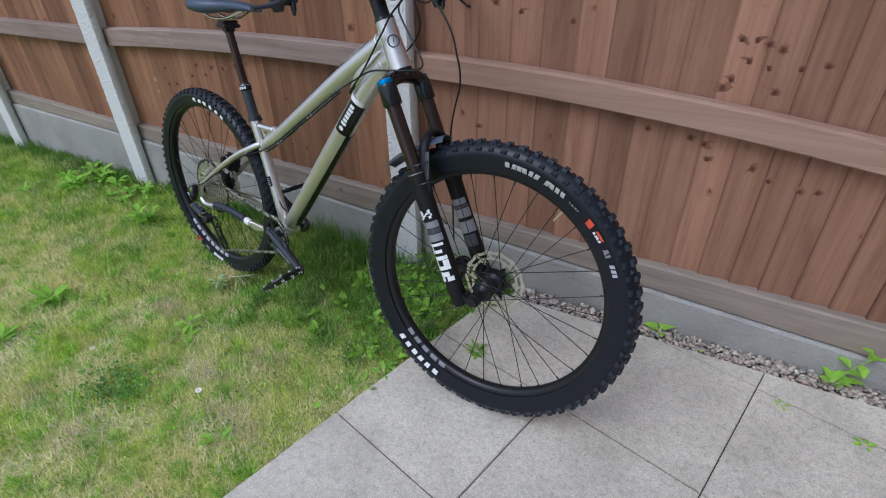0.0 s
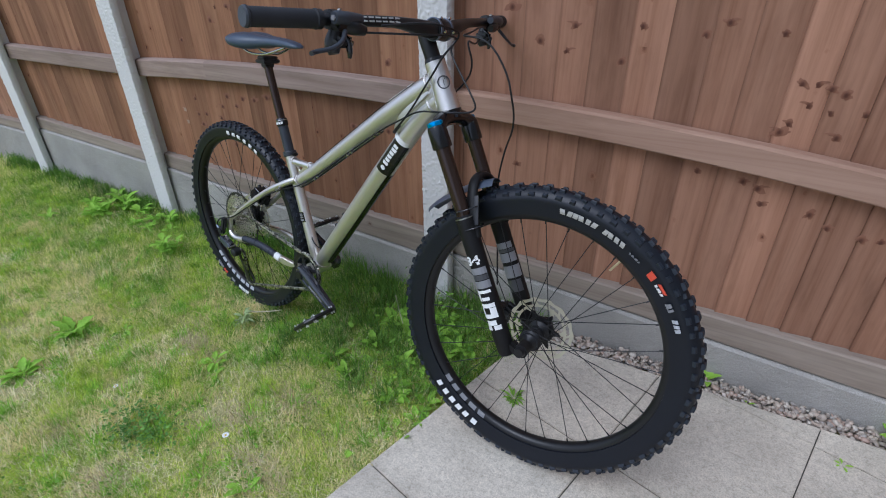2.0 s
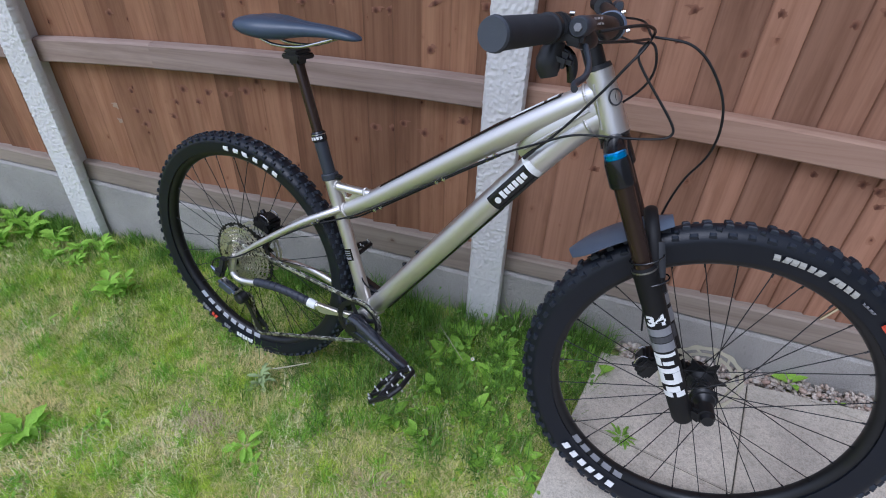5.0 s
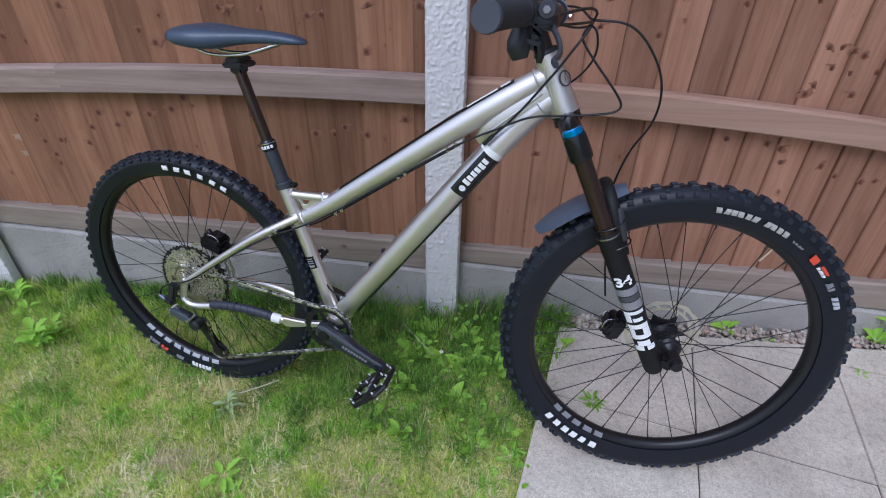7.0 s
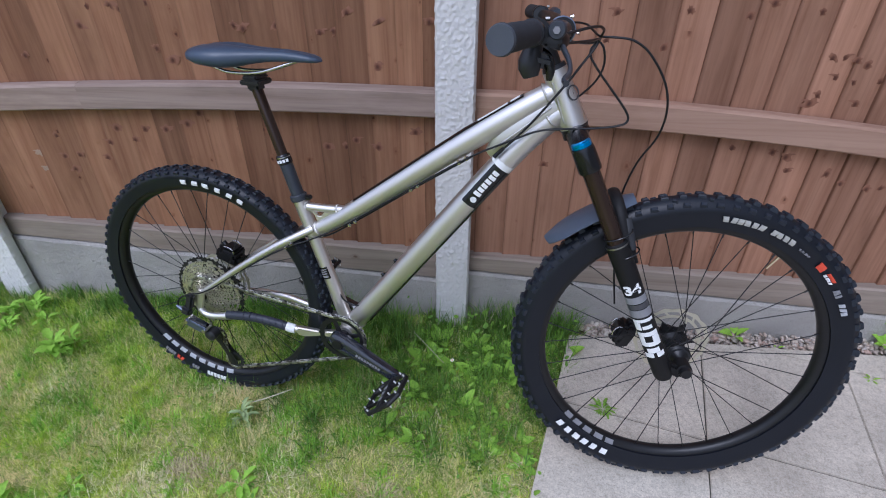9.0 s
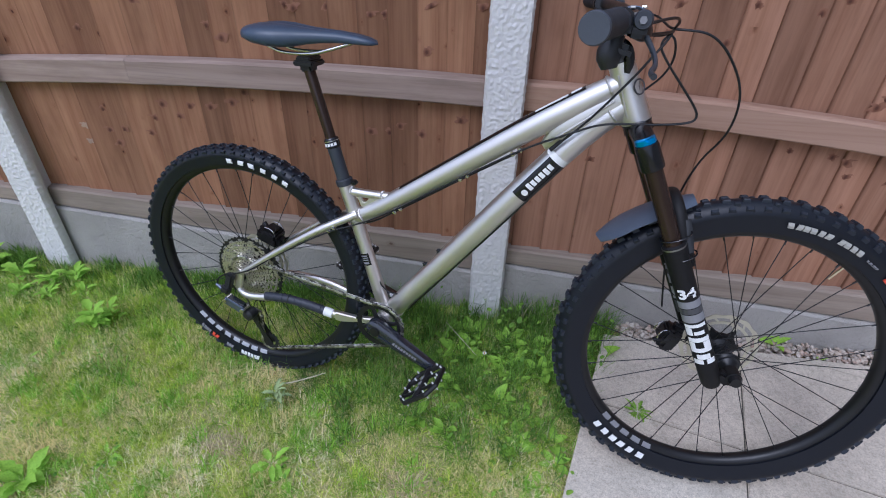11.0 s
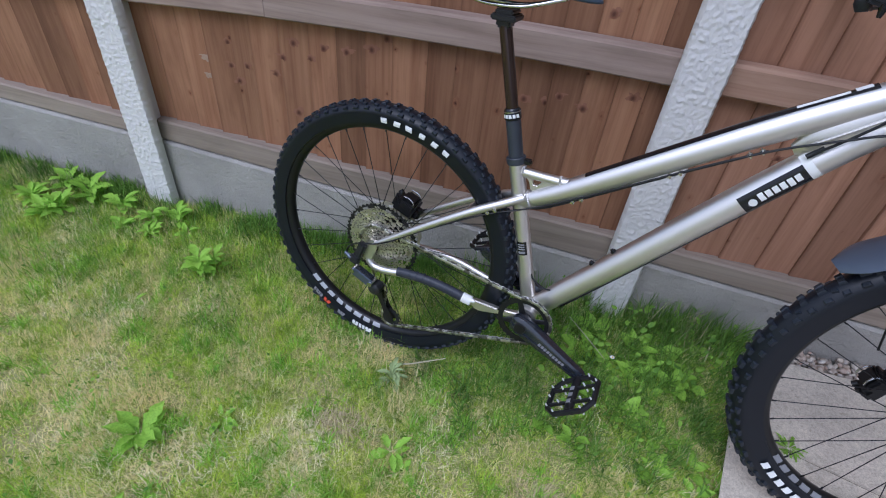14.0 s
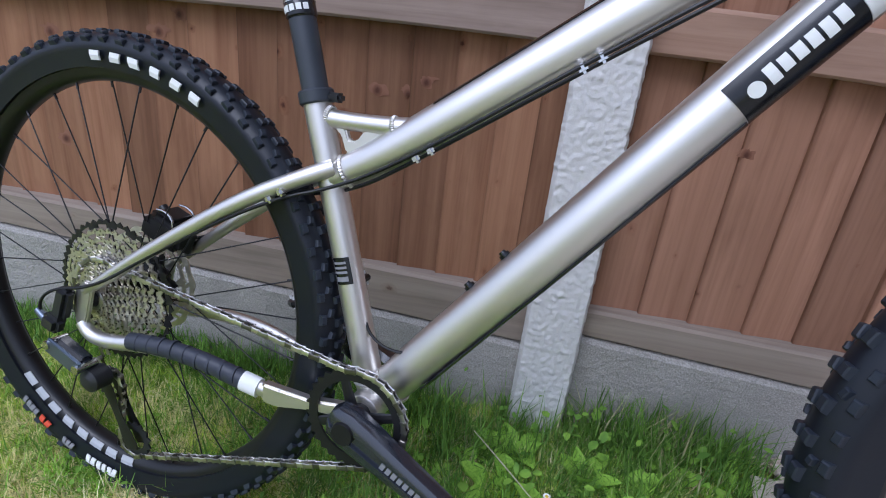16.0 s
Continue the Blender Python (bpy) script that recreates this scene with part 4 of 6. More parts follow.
# badge on the head tube
hm = HT_LOW.lerp(HT_TOP, 0.55)
out_dir = V((math.cos(radians(38)) * math.sin(HEAD), -math.sin(radians(38)), math.cos(radians(38)) * math.cos(HEAD)))
badge_m = Matrix.Translation(hm + out_dir * 0.0262) @ V((0, 1, 0)).rotation_difference(out_dir).to_matrix().to_4x4()
part("head_badge", lathe([(0.0125, -0.0012), (0.0150, -0.0012), (0.0150, 0.0006), (0.0125, 0.0006)], 32, m=badge_m, closed=True), decal_dark, frame_ob, "dark ring badge on the head tube")

# paint and print on the frame
DT_DIR = (DT[4] - DT[2]).normalized()
DT_UP = DT_DIR.cross(V((0, 1, 0))).normalized()
if DT_UP.z < 0:
    DT_UP = -DT_UP


def sleeve(path, radii, a0, a1, lift, n=14):
    """A thin skin on a tube's side, between two angles round it (0 right, 90 up)."""
    bm = bmesh.new()
    grid = []
    for k, (p, r) in enumerate(zip(path, radii)):
        d = (path[min(k + 1, len(path) - 1)] - path[max(k - 1, 0)]).normalized()
        right = V((0, -1, 0))
        up = right.cross(d).normalized()
        up = up if up.z > 0 else -up
        grid.append([[bm.verts.new(p + (right * math.cos(radians(a)) * (r[0] + h) + up * math.sin(radians(a)) * (r[1] + h))) for h in (lift, -0.0005)] for a in (a0 + (a1 - a0) * j / n for j in range(n + 1))])
    for ra, rb in zip(grid, grid[1:]):
        for j in range(n):
            bm.faces.new((ra[j][0], rb[j][0], rb[j + 1][0], ra[j + 1][0]))
        for j in (0, n):
            bm.faces.new((ra[j][0], ra[j][1], rb[j][1], rb[j][0]))
    for row in (grid[0], grid[-1]):
        for j in range(n):
            bm.faces.new((row[j][0], row[j + 1][0], row[j + 1][1], row[j][1]))
    return bm


def on_down_tube(s0, s1, steps=6):
    path, radii = [], []
    for k in range(steps + 1):
        s = s0 + (s1 - s0) * k / steps
        path.append(V((0.665, 0, 0.606)) + DT_DIR * s)
        radii.append((0.0272, 0.0283) if s < 0.1 else (0.0270, 0.0277))
    return path, radii


p, r = on_down_tube(0.119, 0.231)
part("name_panel", sleeve(p, r, -75, 28, 0.0006), gloss_black, frame_ob, "glossy black name panel")
p, r = on_down_tube(-0.33, 0.118, 12)
part("underside_guard", sleeve(p, r, -140, -58, 0.0012), gloss_black, frame_ob, "black protective film under the tube")
p, r = on_down_tube(0.2315, 0.245, 2)
part("name_band", sleeve(p, r, -60, 60, 0.0006), decal_white, frame_ob, "white printed band")
for k in range(6):
    s = 0.150 + k * 0.0124
    p, r = on_down_tube(s, s + 0.0092, 2)
    part("print", sleeve(p, r, -22 - (4 if k in (0, 4) else 0), 6 + (3 if k == 0 else 0), 0.0011, 4), decal_white, frame_ob, "white block of the maker's lettering", smooth=False)
p0 = V((0.665, 0, 0.606)) + DT_DIR * 0.138
bm = lathe([(0.001, -0.0006), (0.0072, -0.0006), (0.0072, 0.0006), (0.001, 0.0006)], 20, m=Matrix.Translation(p0 + V((0, -0.0281, 0)) - DT_UP * 0.006) @ pose(0, 0, 0, 12))
part("emblem", bm, decal_white, frame_ob, "round white emblem")
# top tube stripe and print
path = [TT[k] for k in (2, 3, 4, 5)]
rad = [(0.0205, 0.0237), (0.0217, 0.0250), (0.0232, 0.0260), (0.0235, 0.0257)]
part("top_stripe", sleeve(path, rad, 58, 118, 0.0006, 10), gloss_black, frame_ob, "black stripe along the top tube")
bm = sleeve([TT[4].lerp(TT[5], 0.25), TT[4].lerp(TT[5], 0.75)], [(0.0234, 0.0262)] * 2, 70, 84, 0.0012, 3)
part("print", sleeve([TT[4].lerp(TT[5], 0.8), TT[4].lerp(TT[5], 0.95)], [(0.0236, 0.0262)] * 2, 72, 100, 0.0012, 4), decal_white, frame_ob, "white emblem on the top tube", smooth=False)
part("print", bm, decal_white, frame_ob, "white lettering bars on the top tube", smooth=False)
mid = BB.lerp(ST_TOP, 0.42)
d = (ST_TOP - BB).normalized()
part("print", sleeve([mid, mid + d * 0.034], [(0.0175, 0.0175)] * 2, -38, 38, 0.0005, 6), gloss_black, frame_ob, "small black sticker")
for k, deep in ((0.004, 0.006), (0.014, 0.003), (0.020, 0.003), (0.026, 0.003)):
    part("print", sleeve([mid + d * k, mid + d * (k + deep)], [(0.0175, 0.0175)] * 2, -30, 22, 0.0009, 4), decal_grey, frame_ob, "grey bar of small print", smooth=False)
# head badge: an open ring, on the front of the head tube
badge = []
for k in range(22):
    a = radians(-150 + 300 * k / 21)
    badge.append(HT_LOW.lerp(HT_TOP, 0.60) + V((0.0, 0.0, 0.0)) + AXIS * 0.017 * math.sin(a) + V((0.0262 * math.cos(0.017 / 0.026 * math.cos(a)), -0.0262 * math.sin(0.62 * math.cos(a)), 0)))
part("head_badge", tube(badge, 0.0016, 6), gloss_black, frame_ob, "dark ring emblem")

# bottle bosses
for s in (-0.195, -0.138):
    c = V((0.665, 0, 0.606)) + DT_DIR * s + DT_UP * 0.0275
    part("boss_bolt", tube([c, c + DT_UP * 0.004, c + DT_UP * 0.0042, c + DT_UP * 0.0075], [0.0065, 0.0065, 0.0045, 0.0040], 12), gloss_black, frame_ob, "black bottle boss bolt")

# ---- seat post and saddle ----
post_dir = V((-0.0745, 0, 0.275)).normalized()
COLLAR = ST_TOP + post_dir * 0.101
TOP = ST_TOP + post_dir * 0.282
sp = part("seat_post", tube([ST_TOP - post_dir * 0.01, COLLAR], 0.0158, 24), post_grey, bike, "slate black dropper seat post")
part("upper_post", tube([COLLAR, TOP], 0.0128, 24), stanchion_mat, sp, "glossy dark sliding post")
part("post_collar", tube([COLLAR - post_dir * 0.012, COLLAR - post_dir * 0.010, COLLAR + post_dir * 0.008, COLLAR + post_dir * 0.012], [0.0160, 0.0178, 0.0178, 0.0150], 24), gloss_black, sp, "black seal collar")
for k in range(5):
    a0 = -62 + k * 26
    part("print", sleeve([COLLAR - post_dir * 0.006, COLLAR + post_dir * 0.001], [(0.0178, 0.0178)] * 2, a0, a0 + 19, 0.0006, 3), decal_white, sp, "white block of lettering", smooth=False)
part("post_ring", tube([COLLAR + post_dir * 0.0045, COLLAR + post_dir * 0.0065], 0.0182, 24), polished, sp, "bright ring")
cl = part("seat_clamp", tube([ST_TOP - post_dir * 0.006, ST_TOP - post_dir * 0.004, ST_TOP + post_dir * 0.008, ST_TOP + post_dir * 0.010], [0.0195, 0.0212, 0.0212, 0.0195], 28), post_grey, bike, "black seat clamp with bolt")
part("clamp_bolt", box(0.020, 0.016, 0.011, ST_TOP + V((0.024, 0, 0.004)), 0.003), satin_black, cl)

# station, half width, height of the crown, height of the lower edge
SAD = [(0.096, 0.016, 0.996, 0.990), (0.100, 0.040, 1.003, 0.984), (0.112, 0.058, 1.010, 0.977), (0.135, 0.069, 1.015, 0.969), (0.165, 0.071, 1.017, 0.964), (0.195, 0.066, 1.016, 0.962), (0.222, 0.053, 1.013, 0.965), (0.250, 0.040, 1.010, 0.972), (0.285, 0.030, 1.008, 0.977), (0.325, 0.0245, 1.006, 0.979), (0.362, 0.0225, 1.002, 0.979), (0.388, 0.0205, 0.997, 0.979), (0.402, 0.015, 0.992, 0.980), (0.408, 0.006, 0.987, 0.982)]
bm = bmesh.new()
rings = []
for u, half, high, low in SAD:
    ring = []
    rim = low + (high - low) * 0.45
    for k in range(32):
        a = 2 * math.pi * k / 32
        c, s = math.cos(a), math.sin(a)
        yv = half * (abs(c) ** 0.8) * (1 if c > 0 else -1)
        if s >= 0:
            zv = rim + (high - rim) * s ** 0.75
            zv -= 0.007 * max(0, 1 - abs(yv) / 0.011) * (1 if 0.12 < u < 0.34 else 0.2)
        else:
            # skirt: the wings hang lower than the middle of the shell
            zv = rim - (rim - low) * abs(s) ** 0.7 * (0.25 + 0.75 * abs(c) ** 0.4)
            yv *= 1 - 0.10 * abs(s)
        ring.append(bm.verts.new((u, yv, zv)))
    rings.append(ring)
for a, b in zip(rings, rings[1:]):
    for j in range(32):
        bm.faces.new((a[j], a[(j + 1) % 32], b[(j + 1) % 32], b[j]))
bm.faces.new(rings[0][::-1])
bm.faces.new(rings[-1])
saddle = part("saddle", bm, saddle_skin, bike, "dark padded saddle with centre groove, tinted blue for the sky reflected on it")
saddle.data.polygons.foreach_set("use_smooth", [True] * len(saddle.data.polygons))
for side in (-1, 1):
    part("saddle_rail", tube([V((0.125, side * 0.030, 0.983)), V((0.16, side * 0.024, 0.966)), V((0.19, side * 0.024, 0.956)), V((0.262, side * 0.024, 0.957)), V((0.30, side * 0.020, 0.967)), V((0.345, side * 0.010, 0.981))], 0.0036, 10, smooth=2), polished, saddle, "bright steel saddle rail")
bm = box(0.050, 0.056, 0.012, TOP + V((0.004, 0, 0.004)), 0.003)
box(0.036, 0.052, 0.010, TOP + V((0.004, 0, 0.014)), 0.003, bm=bm)
box(0.030, 0.030, 0.016, TOP + V((0.002, 0, -0.008)), 0.004, bm=bm)
part("post_head", bm, satin_black, sp, "black saddle clamp")

# ---- fork, in the steered frame: origin at the front hub ----
def on_axis(s, y=0.0, off=0.0):
    """A place s up the steering axis, y aside, off in front of it."""
    return V((-0.0485, y, 0)) + AXIS * s + V((math.sin(HEAD), 0, math.cos(HEAD))) * off


LEG = 0.073
crown = tube([on_axis(0.561), on_axis(0.556), on_axis(0.535)], [0.0235, 0.0262, 0.028], 24)
tube([on_axis(0.522, -LEG), on_axis(0.536, -0.05), on_axis(0.542, -0.02), on_axis(0.542, 0.02), on_axis(0.536, 0.05), on_axis(0.522, LEG)], [(0.019, 0.021), (0.018, 0.020), (0.018, 0.022), (0.018, 0.022), (0.018, 0.020), (0.019, 0.021)], 16, crown, smooth=2)
for side in (-1, 1):
    tube([on_axis(0.476, side * LEG), on_axis(0.480, side * LEG), on_axis(0.520, side * LEG), on_axis(0.526, side * LEG)], [0.0215, 0.0228, 0.0222, 0.0205], 24, crown)
fork = part("fork", crown, gloss_black, bike, "black suspension fork with bronze stanchions", m=STEER)
for side in (-1, 1):
    part("fork_cap", tube([on_axis(0.526, side * LEG), on_axis(0.528, side * LEG), on_axis(0.536, side * LEG), on_axis(0.538, side * LEG)], [0.0190, 0.0198, 0.0190, 0.0150], 24), blue_ano, fork, "blue anodised fork cap")
    part("stanchion", tube([on_axis(0.478, side * LEG), on_axis(0.300, side * LEG)], 0.0172, 24), stanchion_mat, fork, "glossy dark bronze stanchion")
    part("wiper_seal", tube([on_axis(0.318, side * LEG), on_axis(0.315, side * LEG), on_axis(0.304, side * LEG), on_axis(0.300, side * LEG)], [0.0185, 0.0222, 0.0228, 0.0225], 24), matt_black, fork, "black wiper seal")
    part("seal_ring", tube([on_axis(0.3135, side * LEG), on_axis(0.3105, side * LEG)], 0.0232, 24), steel, fork, "grey ring on the seal")
    leg = tube([on_axis(0.303, side * LEG), on_axis(0.27, side * LEG), on_axis(0.18, side * LEG), on_axis(0.08, side * LEG), on_axis(0.01, side * LEG), on_axis(-0.022, side * LEG), on_axis(-0.030, side * LEG)], [0.0232, 0.0228, 0.0215, 0.0218, 0.0212, 0.0205, 0.017], 28)
    boss = lathe([(0.012, -0.017), (0.0165, -0.015), (0.0165, 0.015), (0.012, 0.017)], 24, m=Matrix.Translation((0.0, side * (LEG - 0.004), -0.002)))
    join(leg, boss)
    box(0.040, 0.026, 0.026, (-0.018, side * (LEG - 0.002), -0.006), 0.006, bm=leg, m=pose(0, 0, 0, 0, 25))
    part("lower_leg", leg, matt_black, fork, "matt black lower fork leg")
# arch behind and over the tyre
arch = tube([on_axis(0.262, -LEG, 0.012), on_axis(0.315, -0.066, 0.020), on_axis(0.372, -0.048, 0.028), on_axis(0.392, -0.018, 0.030), on_axis(0.392, 0.018, 0.030), on_axis(0.372, 0.048, 0.028), on_axis(0.315, 0.066, 0.020), on_axis(0.262, LEG, 0.012)], [(0.010, 0.016), (0.009, 0.014), (0.009, 0.013), (0.009, 0.013), (0.009, 0.013), (0.009, 0.013), (0.009, 0.014), (0.010, 0.016)], 14, smooth=2)
part("fork_arch", arch, matt_black, fork, "matt black fork arch")
part("axle_lever", tube([V((0.0, -0.088, 0.0)), V((0.0, -0.098, 0.0))], [0.0135, 0.011], 20), satin_black, fork, "black axle end")


def leg_skin(s0, s1, a0, a1, lift, r=0.0218, n=8, side=-1, steps=3):
    path = [on_axis(s0 + (s1 - s0) * k / steps, side * LEG) for k in range(steps + 1)]
    return sleeve(path, [(r, r)] * (steps + 1), a0, a1, lift, n)


# lettering on the right leg: bars, slanted blocks and the size number
for s0, s1, a0, a1, mat in ((0.194, 0.178, -80, 66, decal_grey), (0.176, 0.164, -80, 66, decal_dark), (0.162, 0.144, -80, 66, decal_grey)):
    part("print", leg_skin(s1, s0, a0, a1, 0.0005, 0.0217), mat, fork, "grey bands on the leg", smooth=False)
for s, wide, lo, hi in ((0.132, 0.007, -66, 50), (0.113, 0.018, -66, -30), (0.114, 0.008, -22, 30), (0.070, 0.010, -66, 50), (0.096, 0.010, -66, 50), (0.080, 0.015, -66, -34), (0.080, 0.015, 10, 50), (0.040, 0.011, -66, -14), (0.040, 0.011, 4, 50), (0.052, 0.012, -40, 28)):
    part("print", leg_skin(s, s + wide, lo, hi, 0.0007, 0.0219, 5), decal_white, fork, "white block of the maker's mark", smooth=False)
for s0, s1, a1, mat in ((0.196, 0.212, 70, decal_grey), (0.160, 0.184, 80, decal_grey), (0.118, 0.150, 84, decal_grey), (0.186, 0.194, 80, decal_dark), (0.080, 0.112, 60, decal_dark)):
    part("print", leg_skin(s0, s1, -55, a1, 0.0005, 0.0221, 8, 1), mat, fork, "grey print on the other leg", smooth=False)
txt = bpy.data.curves.new("size_number", "FONT")
txt.body, txt.size, txt.extrude, txt.align_x, txt.offset = "34", 0.034, 0.0004, "CENTER", 0.0013
tmp = bpy.data.objects.new("scratch", txt)
scene.collection.objects.link(tmp)
bpy.context.view_layer.update()
data = bpy.data.meshes.new_from_object(tmp)
bpy.data.objects.remove(tmp)
up = AXIS
side_dir = V((math.sin(HEAD), 0, math.cos(HEAD)))
for v in data.vertices:
    x, y = v.co.x, v.co.y
    a = x / 0.0205 - 0.10
    v.co = on_axis(0.203 + y * 0.85, -LEG) + side_dir * 0.0228 * math.sin(a) + V((0, -1, 0)) * (0.0228 * math.cos(a) + v.co.z)
as_object("size_number", data, decal_white, fork, "white printed number on the leg")

# ---- mudguard over the front tyre ----
bm = bmesh.new()
grid = []
for k in range(19):
    a = radians(112 + 29 * k / 18)
    R = 0.397 + 0.017 * (k / 18)
    wide = 0.054 * min(1, 0.45 + k / 9) * (1 - max(0, (k - 13) / 5.0) ** 2 * 0.6)
    row = []
    for j in range(11):
        f = j / 5 - 1
        drop = 0.013 * abs(f) ** 2.2
        row.append([bm.verts.new(((R - drop - th) * math.cos(a), f * wide, (R - drop - th) * math.sin(a))) for th in (0, 0.0014)])
    grid.append(row)
for ra, rb in zip(grid, grid[1:]):
    for j in range(10):
        for h in (0, 1):
            bm.faces.new((ra[j][h], rb[j][h], rb[j + 1][h], ra[j + 1][h]))
    for j in (0, 10):
        bm.faces.new((ra[j][0], ra[j][1], rb[j][1], rb[j][0]))
for row in (grid[0], grid[-1]):
    for j in range(10):
        bm.faces.new((row[j][0], row[j + 1][0], row[j + 1][1], row[j][1]))
guard = part("mudguard", bm, guard_black, bike, "flexible black plastic mudguard", m=STEER)
for side in (-1, 1):
    part("guard_wing", tube([on_axis(0.352, side * 0.058, 0.034), on_axis(0.325, side * 0.068, 0.031), on_axis(0.290, side * 0.0765, 0.026)], [(0.003, 0.010), (0.003, 0.009), (0.003, 0.006)], 10, smooth=1), plastic_black, guard, "wing strapped to the leg")
    for s in (0.285, 0.33):
        part("cable_tie", tube([on_axis(s, side * (LEG - 0.004) + 0.0255 * math.cos(2 * math.pi * k / 16), 0.008 + 0.030 * math.sin(2 * math.pi * k / 16)) for k in range(17)], 0.0016, 6), gloss_black, guard, "black cable tie")

# ---- brake calipers ----
def caliper(parent, at, turn, m=None, scale=1.0):
    bm = box(0.056, 0.038, 0.028, (0, 0, 0), 0.007)
    box(0.036, 0.044, 0.018, (0.004, 0, 0.013), 0.005, bm=bm)
    box(0.030, 0.034, 0.010, (0.002, 0, 0.021), 0.004, bm=bm)
    tube([(-0.018, 0.012, 0.008), (-0.030, 0.014, 0.014)], 0.0055, 10, bm)
    for x in (-0.026, 0.026):
        tube([(x, 0.004, -0.014), (x, 0.004, 0.010)], 0.0058, 10, bm)
    bmesh.ops.transform(bm, matrix=Matrix.Translation(at) @ pose(0, 0, 0, 0, turn) @ Matrix.Diagonal((scale, scale, scale, 1)), verts=bm.verts)
    body = part("brake_caliper", bm, satin_black, parent, "black hydraulic brake caliper", m=m)
    turned = Matrix.Translation(at) @ pose(0, 0, 0, 0, turn) @ Matrix.Diagonal((scale, scale, scale, 1))
    for y in (-0.016, 0.016):
        clip = [turned @ V(p) for p in ((-0.010, y, 0.027), (0.0, y, 0.030), (0.012, y, 0.027), (0.016, y, 0.018))]
        part("spring_clip", tube(clip, 0.0018, 8, smooth=1), polished, body, "bright spring clip", m=m)
    return body


caliper(fork, on_axis(0.022, 0.052, -0.049), -65, scale=1.2)
caliper(frame_ob, V((0.034, 0.044, 0.440)), 20, scale=1.3)

# ---- steering: spacers, stem, bar, grips, levers ----
stem = tube([on_axis(0.668), on_axis(0.700), on_axis(0.712), on_axis(0.742), on_axis(0.745)], [0.0185, 0.0185, 0.0188, 0.0188, 0.012], 24)
CLAMP = on_axis(0.725, 0, 0.038)
tube([on_axis(0.727, 0, 0.008), CLAMP], [(0.020, 0.017), (0.026, 0.019)], 14, stem)
lathe([(0.022, -0.026), (0.0235, -0.024), (0.0235, 0.024), (0.022, 0.026)], 24, stem, Matrix.Translation(CLAMP))
stem_ob = part("stem", stem, satin_black, bike, "short black stem", m=STEM_TURN)
for y in (-0.017, 0.017):
    for z in (-0.015, 0.015):
        c = CLAMP + AXIS * z + V((0.021, y, 0.009))
        part("bolt", tube([c, c + V((0.004, 0, 0.002))], 0.0033, 8), polished, stem_ob, "steel bolt")
for y in (-0.021, 0.021):
    part("clamp_edge", lathe([(0.0225, y - 0.0035), (0.0250, y - 0.0030), (0.0250, y + 0.0030), (0.0225, y + 0.0035)], 28, m=Matrix.Translation(CLAMP)), slate_metal, stem_ob, "bright machined edge of the bar clamp")
RISE, BACK, HALF_BAR = 0.014, 0.078, 0.455


def bar_at(v):
    """The handlebar's centre line at v aside."""
    a = abs(v)
    rise = RISE * min(1, max(0, (a - 0.04) / 0.10)) ** 1.0
    back = BACK * max(0, (a - 0.045) / (HALF_BAR - 0.045)) ** 1.25
    return CLAMP + V((-back, v, rise + 0.012 * max(0, a - 0.14) + 0.034 * v))


def bar_span(v0, v1, steps=8):
    return [bar_at(v0 + (v1 - v0) * k / steps) for k in range(steps + 1)]


bar = part("handlebar", tube(bar_span(-HALF_BAR, HALF_BAR, 48), [0.0110 + 0.0065 * max(0, min(1, (0.14 - abs(-HALF_BAR + 2 * HALF_BAR * k / 48)) / 0.08)) for k in range(49)], 18), satin_black, bike, "black wide riser handlebar", m=STEM_TURN)
for k in range(7):
    bm = bmesh.new()
    v = -0.138 - k * 0.0165
    p, q = bar_at(v), bar_at(v - 0.0128)
    r = 0.0110 + 0.0065 * max(0, min(1, (0.14 - abs(v)) / 0.08)) + 0.0004
    d = (q - p).normalized()
    n1 = V((0.9, 0, 0.5)).normalized()
    vs = []
    for pt in (p, q):
        for a in (-0.62, 0.30):
            vs.append(bm.verts.new(pt + (Matrix.Rotation(a, 3, d) @ n1) * (r + 0.0006)))
    bm.faces.new((vs[0], vs[1], vs[3], vs[2]))
    bmesh.ops.solidify(bm, geom=list(bm.faces), thickness=0.0005)
    part("print", bm, decal_white, bar, "white block of bar lettering", smooth=False)
